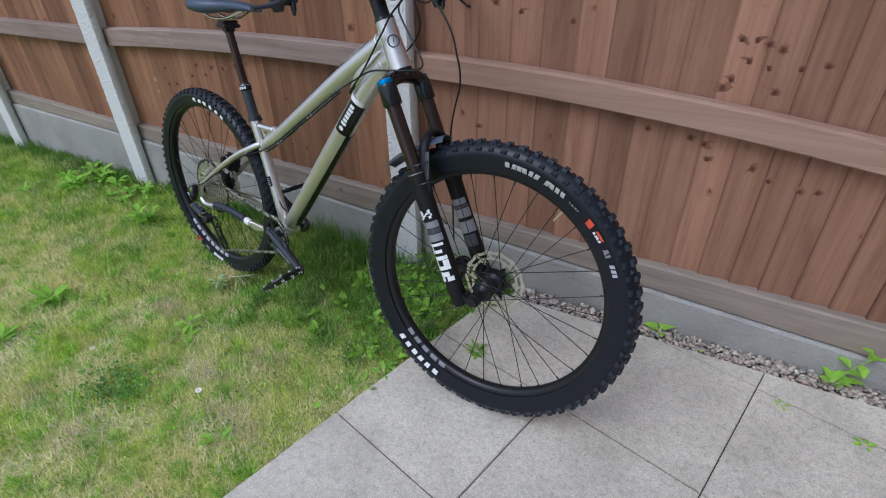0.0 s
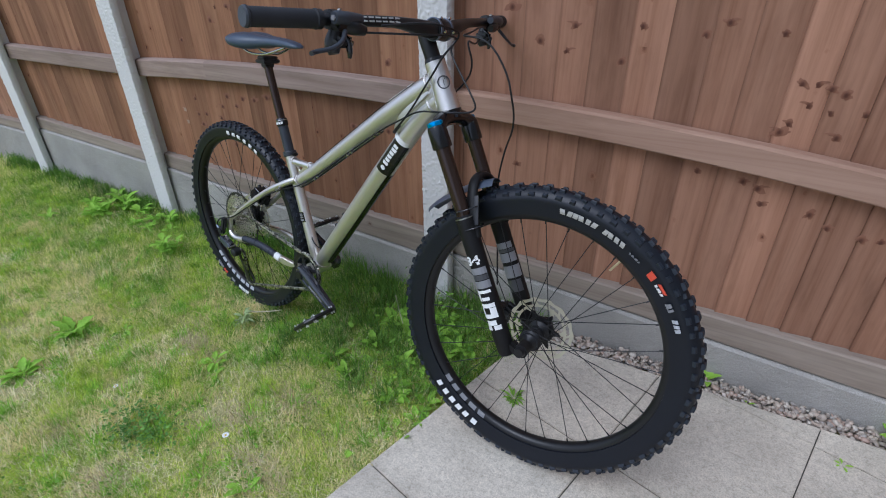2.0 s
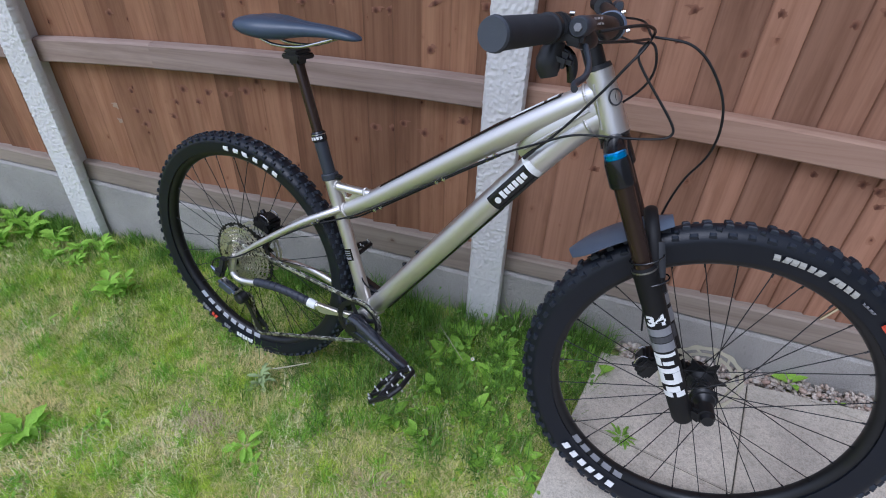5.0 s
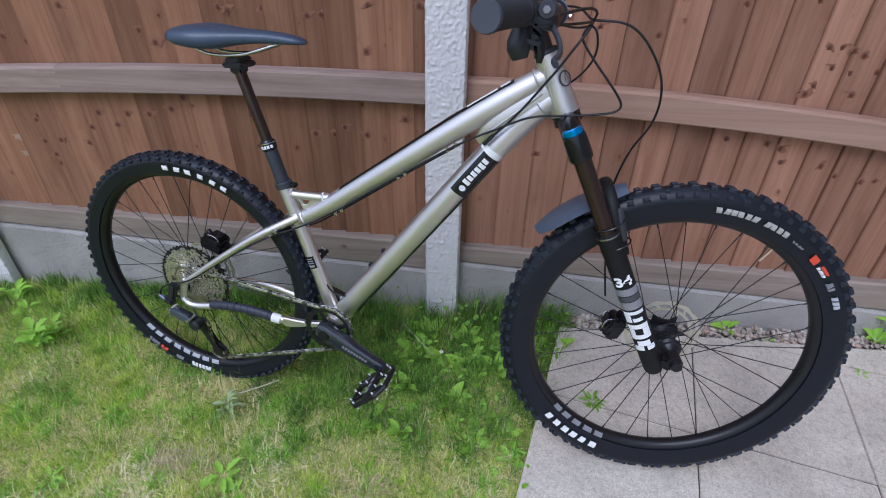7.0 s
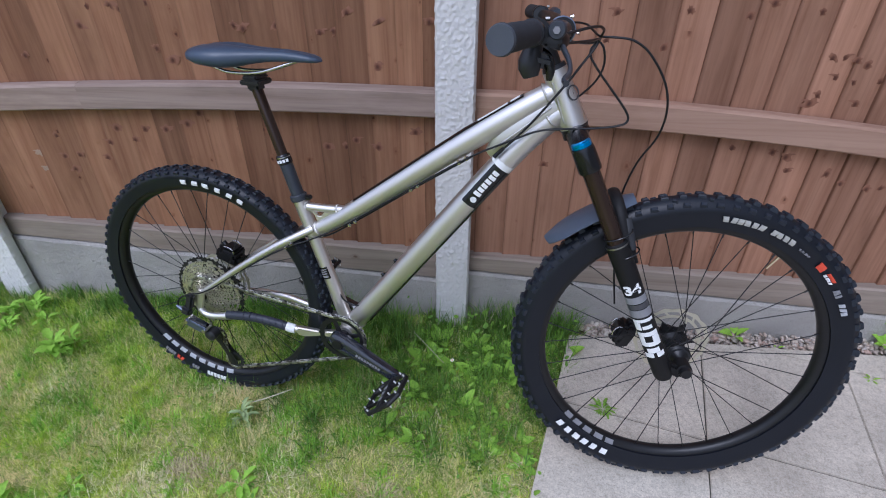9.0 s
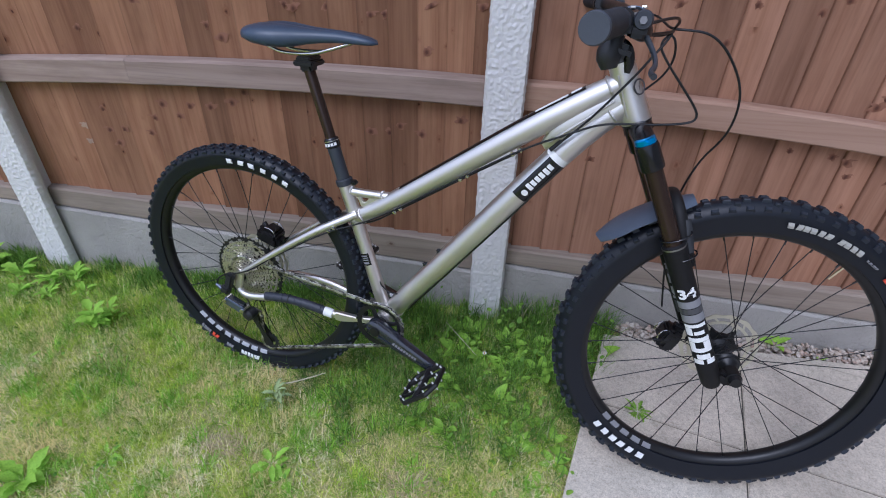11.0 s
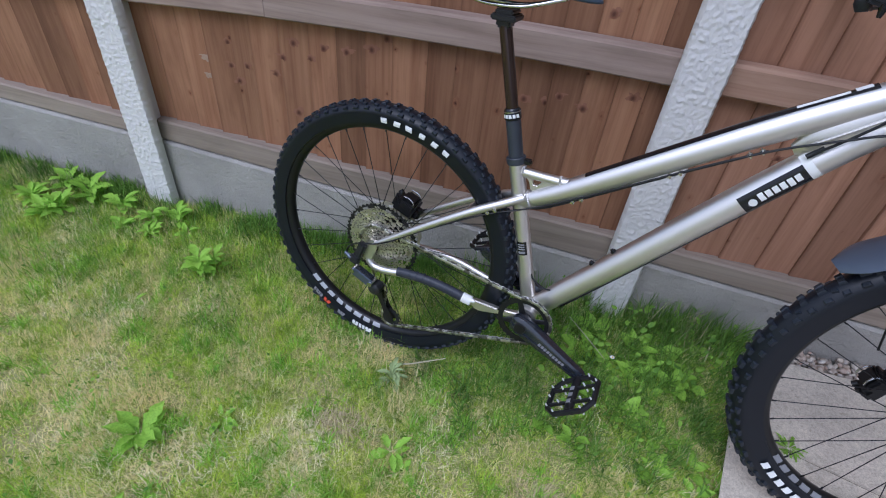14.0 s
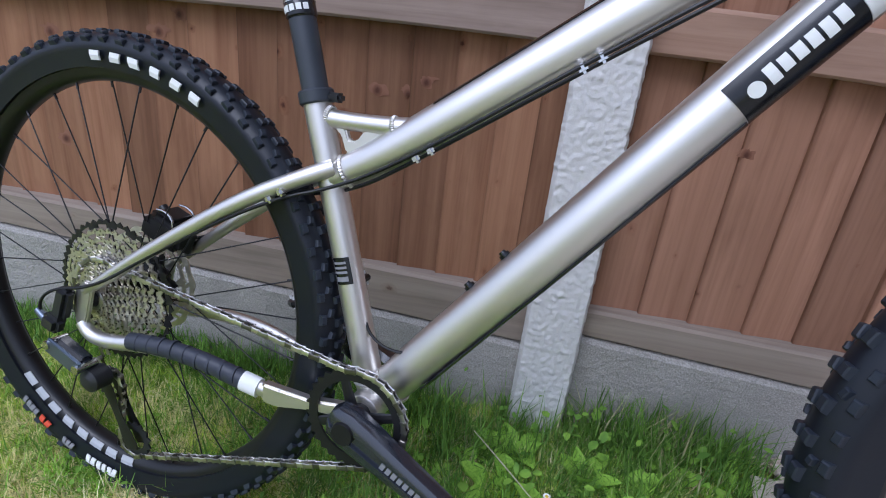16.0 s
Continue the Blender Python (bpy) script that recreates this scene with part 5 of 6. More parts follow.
for side in (-1, 1):
    v0, v1 = side * (HALF_BAR - 0.132), side * (HALF_BAR - 0.002)
    rings, radii = [], []
    span = bar_span(v0, v1, 44)
    for k, p in enumerate(span):
        rings.append(p)
        radii.append(0.0158 + (0.0009 if k % 2 else 0) + (0.0015 if k < 2 or k > 42 else 0))
    grip = part("grip", tube(rings, radii, 22), grip_rubber, bike, "ribbed black rubber grip", m=STEM_TURN)
    e0, e1 = span[-1], span[-1] + (span[-1] - span[-3]).normalized() * 0.004
    part("end_plug", tube([e0, e1], [0.0178, 0.0165], 22), plug_rubber, grip, "round slate end plug")
    c = span[0]
    d = (span[1] - span[0]).normalized()
    part("lock_ring", tube([c - d * 0.008, c], 0.0175, 22), satin_black, grip, "black locking ring")
    # brake lever with reservoir
    vb = side * (HALF_BAR - 0.165)
    b = bar_at(vb)
    body = tube([b + V((0, -0.008, 0)), b + V((0, 0.008, 0))], 0.0178, 20)
    tube([b + V((0.018, 0, -0.006)), b + V((0.034, -side * 0.020, -0.012)), b + V((0.038, -side * 0.046, -0.016))], [(0.011, 0.013), (0.012, 0.014), (0.008, 0.009)], 14, body, smooth=1)
    box(0.024, 0.026, 0.018, b + V((0.022, side * 0.006, -0.010)), 0.005, bm=body)
    lever = part("brake_lever", body, satin_black, bike, "black hydraulic brake lever", m=STEM_TURN)
    part("lever_blade", tube([b + V((0.036, side * 0.004, -0.018)), b + V((0.047, side * 0.022, -0.036)), b + V((0.048, side * 0.050, -0.048)), b + V((0.038, side * 0.080, -0.053)), b + V((0.042, side * 0.094, -0.056))], [(0.0050, 0.004), (0.0045, 0.0035), (0.0042, 0.003), (0.0042, 0.003), (0.0042, 0.004)], 12, smooth=2), post_grey, lever, "slim curved lever blade")
    bm = tube([b + V((0.0, -side * 0.010, -0.014)), b + V((-0.004, -side * 0.010, -0.024)), b + V((-0.008, -side * 0.006, -0.044)), b + V((-0.004, -side * 0.006, -0.060))], [0.011, 0.014, (0.016, 0.018), (0.010, 0.011)], 16, smooth=1)
    box(0.036, 0.044, 0.020, b + V((0.004, -side * 0.018, -0.036)), 0.007, bm=bm, m=pose(0, 0, 0, 0, 15))
    shifter = part("shifter" if side < 0 else "dropper_remote", bm, plastic_black, bike, "black thumb shifter pod" if side < 0 else "black dropper remote", m=STEM_TURN)
    part("thumb_lever", tube([b + V((0.002, -side * 0.018, -0.022)), b + V((0.014, -side * 0.020, -0.030)), b + V((0.020, -side * 0.021, -0.040)), b + V((0.023, -side * 0.021, -0.054)), b + V((0.022, -side * 0.021, -0.066))], [(0.004, 0.005), (0.0045, 0.007), (0.0045, 0.008), (0.004, 0.007), (0.003, 0.004)], 12, smooth=2), gloss_black, shifter, "curved thumb lever")
    c0, c1 = b + V((0.026, side * 0.022, 0.003)), b + V((0.033, -side * 0.042, 0.004))
    # the lighter slate colour stands in for highlights on the black body
    part("reservoir", tube([c0, c0.lerp(c1, 0.06), c0.lerp(c1, 0.5), c1], [0.0105, 0.0128, 0.0120, 0.0085], 20), post_grey, lever, "round black fluid reservoir, lightened to slate for its highlights")
    part("reservoir_cap", tube([c0 - (c1 - c0).normalized() * 0.003, c0 + (c1 - c0).normalized() * 0.002], [0.0050, 0.0056], 6), decal_grey, lever, "grey screw cap")
    part("clamp_band", tube([b + V((-0.004, side * 0.010, 0)), b + V((-0.004, -side * 0.012, 0))], 0.0165, 20), plastic_black, lever, "hinged clamp band")
    part("pinch_bolt", tube([b + V((0.010, -side * 0.006, 0.0165)), b + V((0.016, -side * 0.006, 0.0165))], 0.0030, 10), steel, lever, "steel pinch bolt")

# ---- cables and hoses (bike frame) ----
def steered(p):
    return STEM_TURN @ V(p)


def hose(points, r=0.0022, label="black brake hose"):
    part("cable", tube(points, r, 8, smooth=3), cable_black, bike, label)


lb, rb = bar_at(0.26), bar_at(-0.26)
TIE = steered(CLAMP + V((0.075, -0.01, -0.004)))
def near_stem(*offsets):
    """Places given from the middle of the bar clamp."""
    return [steered(CLAMP + V(o)) for o in offsets]


hose([steered(lb + V((0.036, -0.05, -0.014)))] + near_stem((0.05, 0.10, 0.012), (0.062, 0.04, -0.002), (0.068, -0.01, -0.010), (0.095, -0.02, -0.010), (0.128, -0.02, -0.013), (0.155, -0.02, -0.030), (0.177, -0.02, -0.056), (0.197, -0.02, -0.088), (0.207, -0.02, -0.121), (0.211, -0.005, -0.160), (0.204, 0.01, -0.200), (0.180, 0.03, -0.245)) + [steered(on_axis(0.37, 0.045, 0.050)), steered(on_axis(0.33, 0.055, 0.030)), steered(on_axis(0.20, 0.060, -0.02)), steered(on_axis(0.10, 0.052, -0.05))])
hose([steered(rb + V((0.036, 0.06, -0.006)))] + near_stem((0.055, -0.12, 0.012), (0.072, -0.06, 0.004), (0.072, -0.02, -0.006), (0.062, -0.033, -0.028)) + [V((0.955, -0.037, 1.002)), V((0.932, -0.038, 0.967)), V((0.905, -0.038, 0.932)), V((0.880, -0.036, 0.899)), V((0.845, -0.033, 0.858)), V((0.805, -0.030, 0.819))], 0.0024)
hose([steered(rb + V((0.016, 0.03, -0.020)))] + near_stem((0.045, -0.13, -0.012), (0.066, -0.06, -0.010), (0.066, -0.02, -0.016), (0.050, -0.028, -0.036), (0.070, -0.034, -0.065), (0.101, -0.040, -0.101), (0.130, -0.045, -0.135), (0.138, -0.045, -0.152), (0.128, -0.045, -0.163), (0.083, -0.045, -0.170), (0.03, -0.043, -0.174)) + [V((0.886, -0.041, 0.876)), V((0.83, -0.034, 0.848)), V((0.745, -0.024, 0.807)), V((0.61, -0.021, 0.721)), V((0.45, -0.018, 0.616)), V((0.36, -0.020, 0.566)), V((0.27, -0.046, 0.538)), V((0.12, -0.066, 0.448)), V((0.03, -0.080, 0.385)), V((-0.04, -0.086, 0.372)), V((-0.068, -0.088, 0.345)), V((-0.060, -0.086, 0.318))], 0.0022, "black gear cable housing")
hose([steered(lb + V((0.010, -0.03, -0.040))), steered(CLAMP + V((0.05, 0.08, -0.03))), TIE + V((0.004, 0.0, -0.010)), steered(CLAMP + V((0.09, 0.02, -0.08))), steered(CLAMP + V((0.03, 0.035, -0.14))), V((0.90, 0.032, 0.90)), V((0.80, 0.026, 0.82))], 0.0022)
hose([V((0.745, -0.014, 0.802)), V((0.61, -0.0125, 0.716)), V((0.45, -0.0105, 0.610)), V((0.365, -0.012, 0.558)), V((0.25, 0.046, 0.532)), V((0.12, 0.066, 0.452)), V((0.07, 0.060, 0.432))], 0.0024)
hose([V((0.394, -0.006, 0.402)), V((0.404, -0.010, 0.384)), V((0.428, -0.012, 0.371)), V((0.456, -0.012, 0.372)), V((0.482, -0.008, 0.384))], 0.002)
part("cable_port", tube([V((0.797, -0.0275, 0.810)), V((0.816, -0.0265, 0.830))], [0.0045, 0.0040], 10), cable_black, frame_ob, "black rubber cable port")
for c in (V((0.616, -0.017, 0.722)), V((0.455, -0.015, 0.615)), V((0.728, -0.019, 0.795)), V((0.284, -0.041, 0.546))):
    bm = bmesh.new()
    for off in (-0.008, 0.008):
        box(0.009, 0.013, 0.011, (0, 0, 0), 0.003, bm=bm, m=Matrix.Translation(c + V((off, 0, off * 0.66))) @ pose(0, 0, 0, 0, -33))
    part("cable_guide", bm, polished, frame_ob, "bright cable guide")

# ---- drivetrain ----
RING_Y = -0.051
ring_r = 0.0660
teeth = []
for k in range(64):
    a = 2 * math.pi * k / 64
    teeth.append(((ring_r + (0.0028 if k % 2 else -0.0022)) * math.cos(a), (ring_r + (0.0028 if k % 2 else -0.0022)) * math.sin(a)))
bm = bmesh.new()
inner = [(0.052 * math.cos(2 * math.pi * k / 64), 0.052 * math.sin(2 * math.pi * k / 64)) for k in range(64)]
layers = []
for y in (RING_Y - 0.0018, RING_Y + 0.0018):
    layers.append(([bm.verts.new((BB.x + x, y, BB.z + z)) for x, z in teeth], [bm.verts.new((BB.x + x, y, BB.z + z)) for x, z in inner]))
for o, i in layers:
    for k in range(64):
        bm.faces.new((o[k], o[(k + 1) % 64], i[(k + 1) % 64], i[k]))
for idx in (0, 1):
    a, b = layers[0][idx], layers[1][idx]
    for k in range(64):
        bm.faces.new((a[k], a[(k + 1) % 64], b[(k + 1) % 64], b[k]))
for k in range(4):
    a = radians(-26 + 45 + 90 * k)
    tube([(BB.x + 0.016 * math.cos(a), RING_Y, BB.z + 0.016 * math.sin(a)), (BB.x + 0.054 * math.cos(a), RING_Y, BB.z + 0.054 * math.sin(a))], [(0.002, 0.009), (0.0018, 0.006)], 8, bm)
PEDAL_A = radians(-23.5)
CRANK_L = 0.175
cranks = part("crankset", lathe([(0.0135, -0.086), (0.0145, -0.084), (0.0145, 0.084), (0.0135, 0.086)], 24, m=Matrix.Translation(BB)), satin_black, bike, "black crankset")
part("chain_ring", bm, satin_black, cranks, "black toothed chain ring", smooth=False)
for side in (-1, 1):
    a = PEDAL_A if side < 0 else PEDAL_A + math.pi
    d = V((math.cos(a), 0, math.sin(a)))
    y0, y1 = side * 0.066, side * 0.084
    end = BB + d * CRANK_L + V((0, y1, 0))
    nrm = d.cross(V((0, 1, 0))).normalized()
    bm = bmesh.new()
    rings = []
    for f, wide, thick in ((-0.026, 0.013, 0.008), (-0.019, 0.022, 0.014), (0.0, 0.0265, 0.0165), (0.03, 0.0250, 0.0160), (0.07, 0.0215, 0.0150), (0.11, 0.0185, 0.0140), (0.15, 0.0160, 0.0125), (0.172, 0.0160, 0.0115), (0.183, 0.0125, 0.008), (0.188, 0.006, 0.005)):
        c = BB + d * f + V((0, y0 + (y1 - y0) * max(0, f) / CRANK_L, 0))
        ring = []
        for uu, vv in ((-0.55, -1), (-0.28, -1), (-0.22, -0.78), (0.22, -0.78), (0.28, -1), (0.55, -1), (0.9, -0.7), (1, -0.2), (1, 0.5), (0.7, 1), (-0.7, 1), (-1, 0.5), (-1, -0.2), (-0.9, -0.7)):
            ring.append(bm.verts.new(c + nrm * uu * wide + V((0, -side * vv * thick, 0))))
        rings.append(ring)
    for ra, rb_ in zip(rings, rings[1:]):
        for j in range(14):
            bm.faces.new((ra[j], ra[(j + 1) % 14], rb_[(j + 1) % 14], rb_[j]))
    bm.faces.new(rings[0][::-1])
    bm.faces.new(rings[-1])
    arm = part("crank_arm", bm, crank_black, cranks, "glossy black forged crank arm with a grooved face")
    if side < 0:
        for k in range(9):
            f = 0.060 + k * 0.0085
            c = BB + d * f + V((0, y0 + (y1 - y0) * f / CRANK_L - 0.0118 + 0.0002 * k, 0))
            part("print", box(0.0058, 0.0052, 0.0078, c, 0.0, m=pose(0, 0, 0, 0, 25.5)), decal_grey, cranks, "grey block of crank lettering", smooth=False)
        bm = tube([BB + V((0, y0 - 0.0110, 0)), BB + V((0, y0 - 0.0175, 0))], [0.0085, 0.0075], 20)
        part("crank_bolt", bm, satin_black, cranks)
    # pedal, tipped about its axle
    tip = radians(40 if side < 0 else 25)
    frame_m = Matrix.Translation(end + V((0, side * 0.068, 0))) @ Matrix.Rotation(-tip, 4, "Y")
    L, W, T = 0.112, 0.106, 0.012
    bm = bmesh.new()
    out = [(-L / 2, -W / 2 + 0.022), (-L / 2 + 0.022, -W / 2), (L / 2 - 0.022, -W / 2), (L / 2, -W / 2 + 0.022), (L / 2, W / 2 - 0.022), (L / 2 - 0.022, W / 2), (-L / 2 + 0.022, W / 2), (-L / 2, W / 2 - 0.022)]
    ringp = [V((x, y, 0)) for x, y in out]
    tube(ringp + [ringp[0]], [(0.0066, T / 2 + 0.0005)] * 9, 8, bm, caps=False)
    tube([(0, -W / 2, 0), (0, W / 2, 0)], [(0.011, 0.0085), (0.011, 0.0085)], 14, bm)
    for y in (-0.022, 0.022):
        tube([(-L / 2 + 0.002, y, 0), (L / 2 - 0.002, y, 0)], [(0.004, 0.005)] * 2, 8, bm)
    tube([(0, -side * 0.045, 0), (0, -side * 0.066, 0)], 0.0075, 12, bm)
    bmesh.ops.transform(bm, matrix=frame_m, verts=bm.verts)
    pedal = part("pedal", bm, satin_black, bike, "black flat pedal with steel pins")
    for x, y in out + [(-L / 2, 0), (L / 2, 0), (-L / 4, 0.022), (L / 4, -0.022), (-L / 4, -0.022), (L / 4, 0.022)]:
        bm = tube([frame_m @ V((x * 0.97, y * 0.97, -0.0120)), frame_m @ V((x * 0.97, y * 0.97, 0.0118))], 0.0021, 8)
        part("pin", bm, bright_pin, pedal)
    for k in range(3):
        part("print", box(0.010, 0.011, 0.001, (0, -0.026 + k * 0.020, 0.0089)), decal_grey, pedal, "grey block of lettering", smooth=False, m=frame_m)


def cog(r, y, count, thick=0.0019, open_web=True):
    """A toothed ring; under the teeth the web is cut away between short arms."""
    n = count * 2
    bm = bmesh.new()
    radii = [[r + (0.0028 if k % 2 else -0.0026) for k in range(n)], [r - 0.0052] * n, [max(0.0168, r - 0.0105)] * n]
    lays = [[[bm.verts.new((rr[k] * math.cos(math.pi * k / count), yy, rr[k] * math.sin(math.pi * k / count))) for k in range(n)] for rr in radii] for yy in (y - thick / 2, y + thick / 2)]
    for lay in lays:
        for k in range(n):
            j = (k + 1) % n
            bm.faces.new((lay[0][k], lay[0][j], lay[1][j], lay[1][k]))
            if not open_web or k % 6 < 3:
                bm.faces.new((lay[1][k], lay[1][j], lay[2][j], lay[2][k]))
    for ring in (0, 1, 2) if not open_web else (0, 1):
        for k in range(n):
            j = (k + 1) % n
            bm.faces.new((lays[0][ring][k], lays[0][ring][j], lays[1][ring][j], lays[1][ring][k]))
    return bm


cassette = part("cassette", lathe([(0.0165, -0.060), (0.018, -0.059), (0.022, -0.030), (0.022, -0.024)], 24), steel, bike, "twelve-speed steel cassette", m=Matrix.Translation(REAR))
for k, n_teeth in enumerate((51, 45, 39, 34, 30, 26, 23, 20, 17, 14, 12, 10)):
    bm = cog(0.00204 * n_teeth, -0.0235 - k * 0.0031, n_teeth, open_web=n_teeth > 16)
    part("cog", bm, satin_black if n_teeth == 51 else cog_mat, cassette, smooth=False)

# derailleur: hung behind the axle
UP_PUL, LOW_PUL = V((0.012, -0.052, 0.222)), V((0.054, -0.052, 0.140))
bm = box(0.030, 0.020, 0.026, (-0.040, -0.088, 0.322), 0.006, m=pose(0, 0, 0, 0, 20))
box(0.022, 0.018, 0.050, (-0.026, -0.082, 0.352), 0.005, bm=bm, m=pose(0, 0, 0, 0, 20))
der = part("derailleur", bm, plastic_black, bike, "black rear derailleur")
part("linkage", box(0.064, 0.005, 0.024, (-0.014, -0.098, 0.280), 0.002, m=pose(0, 0, 0, 0, 24)), slate_metal, der, "slate outer link plate")
part("linkage", box(0.056, 0.021, 0.022, (-0.013, -0.0845, 0.281), 0.005, m=pose(0, 0, 0, 0, 24)), crank_black, der, "black inner link body")
for x, z in ((-0.040, 0.292), (0.012, 0.268)):
    part("pivot", tube([V((x, -0.103, z)), V((x, -0.072, z))], 0.0065, 12), polished, der, "bright pivot pin")
part("knuckle", lathe([(0.007, -0.016), (0.010, -0.015), (0.0165, -0.011), (0.0175, 0.013), (0.010, 0.015)], 24, m=Matrix.Translation((0.018, -0.078, 0.246))), plastic_black, der, "round black clutch housing")
for y in (-0.0085, 0.0085):
    part("cage", tube([UP_PUL + V((-0.006, y, 0.016)), UP_PUL + V((0.004, y, 0)), UP_PUL.lerp(LOW_PUL, 0.5) + V((0, y, 0)), LOW_PUL + V((0, y, 0)), LOW_PUL + V((0.003, y, -0.010))], [(0.0011, 0.008), (0.0011, 0.012), (0.0011, 0.0065), (0.0011, 0.014), (0.0011, 0.010)], 10, smooth=1), satin_black, der, "black pulley cage")
for c, t in ((UP_PUL, 12), (LOW_PUL, 14)):
    bm = cog(0.00204 * t - 0.001, 0.0, t, 0.0025, False)
    bmesh.ops.transform(bm, matrix=Matrix.Translation(c), verts=bm.verts)
    part("pulley", bm, plastic_black, der, smooth=False)
part("barrel_adjuster", tube([V((-0.052, -0.088, 0.322)), V((-0.070, -0.088, 0.334))], [0.0065, 0.0045], 10), slate_metal, der, "small slate blue cable adjuster")

# chain: links along the upper and lower run
def arc_points(c, r, a0, a1, steps):
    return [V((c.x + r * math.cos(radians(a0 + (a1 - a0) * k / steps)), 0, c.z + r * math.sin(radians(a0 + (a1 - a0) * k / steps)))) for k in range(steps + 1)]


COG_R = 0.00204 * 26
run = arc_points(REAR, COG_R, 240, 60, 10) + arc_points(BB, ring_r, 105, -72, 12) + arc_points(LOW_PUL, 0.027, 300, 190, 6)[:: 1] + arc_points(UP_PUL, 0.0235, -20, 120, 6)


def along_run(points, pitch):
    out, left = [], 0.0
    for a, b in zip(points, points[1:] + points[:1]):
        d = (b - a).length
        while left < d:
            out.append((a.lerp(b, left / d), b - a))
            left += pitch
        left -= d
    return out


bm = bmesh.new()
for k, (p, d) in enumerate(along_run(run, 0.0127)):
    wide = 0.0042 if k % 2 else 0.0031
    t = min(1, max(0, (p.x - 0.05) / 0.33))
    y = (-0.042 + (RING_Y + 0.042) * t) if p.z > 0.26 else (-0.052 + (RING_Y + 0.052) * t)
    a = math.degrees(math.atan2(d.z, d.x))
    for s in (-1, 1):
        tube([p + V((0, y + s * wide, 0)) - d.normalized() * 0.0075, p + V((0, y + s * wide, 0)) - d.normalized() * 0.003, p + V((0, y + s * wide, 0)) + d.normalized() * 0.003, p + V((0, y + s * wide, 0)) + d.normalized() * 0.0075], [(0.0007, 0.0046), (0.0007, 0.0034), (0.0007, 0.0034), (0.0007, 0.0046)], 8, bm)
    q = p + d.normalized() * 0.0063
    tube([q + V((0, y - 0.0030, 0)), q + V((0, y + 0.0030, 0))], 0.0034, 8, bm)
chain = part("chain", bm, chain_mat, bike, "oily steel roller chain", smooth=False)


# ---- lawn ----
def blade_field(name, count, where, length, width, lean, mat, label, seed):
    """Single blades of grass, bent over at random; where(rng, n) gives places."""
    rng = np.random.default_rng(seed)
    xy, scale = where(rng, count)
    n = len(xy)
    L = rng.uniform(length[0], length[1], n) * scale
    W = rng.uniform(width[0], width[1], n)
    turn = rng.uniform(0, 2 * np.pi, n)
    tilt = np.abs(rng.normal(lean, lean * 0.5, n)).clip(0.05, 1.35)
    d = np.stack([np.cos(turn), np.sin(turn)], 1)
    s = np.stack([-d[:, 1], d[:, 0]], 1)
    z0 = np.full(n, SOIL_Z - 0.003)
    verts = np.empty((n, 5, 3))
    for k, (f, w) in enumerate(((0.0, 0.5), (0.5, 0.42), (1.0, 0.0))):
        bend = tilt * (0.55 + 0.75 * f)
        out, up = L * f * np.sin(bend), L * f * np.cos(bend)
        mid = np.concatenate([xy + d * out[:, None], (z0 + up)[:, None]], 1)
        off = np.concatenate([s * (W * w)[:, None], np.zeros((n, 1))], 1)
        if k < 2:
            verts[:, 2 * k], verts[:, 2 * k + 1] = mid - off, mid + off
        else:
            verts[:, 4] = mid
    base = (np.arange(n) * 5)[:, None]
    loops = np.concatenate([base + [0, 1, 3, 2], base + [2, 3, 4]], 1).ravel()
    data = bpy.data.meshes.new(name)
    data.vertices.add(n * 5)
    data.vertices.foreach_set("co", verts.ravel())
    data.loops.add(n * 7)
    data.loops.foreach_set("vertex_index", loops.astype(np.int32))
    data.polygons.add(n * 2)
    starts = (np.arange(n) * 7)[:, None] + [0, 4]
    data.polygons.foreach_set("loop_start", starts.ravel().astype(np.int32))
    data.update(calc_edges=True)
    ob = as_object(name, data, mat)
    return tagged(ob, label, "grass", kind="stuff")


EDGE_A = CROSS - DIR_A * (SLAB_A - 0.012)


def lawn_side(xy):
    """Places on the lawn's side of the paving's ragged edge, and in front of the fence."""
    ragged = 0.012 + 0.010 * np.sin(xy[:, 1] * 37) + 0.008 * np.sin(xy[:, 1] * 91 + 1)
    along = (xy[:, 0] - EDGE_A.x) * DIR_A.x + (xy[:, 1] - EDGE_A.y) * DIR_A.y
    posts = np.zeros(len(xy), bool)
    for p in POSTS:
        posts |= (np.abs(xy[:, 0] - p) < POST_W / 2 + 0.004) & (xy[:, 1] > POST_FRONT - 0.004)
    return (along < ragged - 0.004) & (xy[:, 1] < -0.054) & ~posts


def lumps(xy, size, seed):
    """A smooth random height for each place, about 0 to 1."""
    a = np.zeros(len(xy))
    rng = np.random.default_rng(seed)
    for k in range(9):
        ang, ph, f = rng.uniform(0, 6.28), rng.uniform(0, 6.28), rng.uniform(0.5, 1.8) * 6.28 / size
        a += np.sin((xy[:, 0] * np.cos(ang) + xy[:, 1] * np.sin(ang)) * f + ph)
    return 0.5 + a / 8


def lawn_near(rng, n):
    xy = np.stack([rng.uniform(-3.3, 0.62, n), rng.uniform(-1.75, -0.05, n)], 1)
    xy = xy[lawn_side(xy)]
    thin = lumps(xy, 0.35, 4)
    keep = rng.uniform(0, 1, len(xy)) < 0.45 + 0.75 * thin
    xy, thin = xy[keep], thin[keep]
    near = np.clip(1 - np.abs(xy[:, 1] + 0.1) / 0.45, 0, 1)
    return xy, 0.72 + 0.45 * thin + 0.45 * near


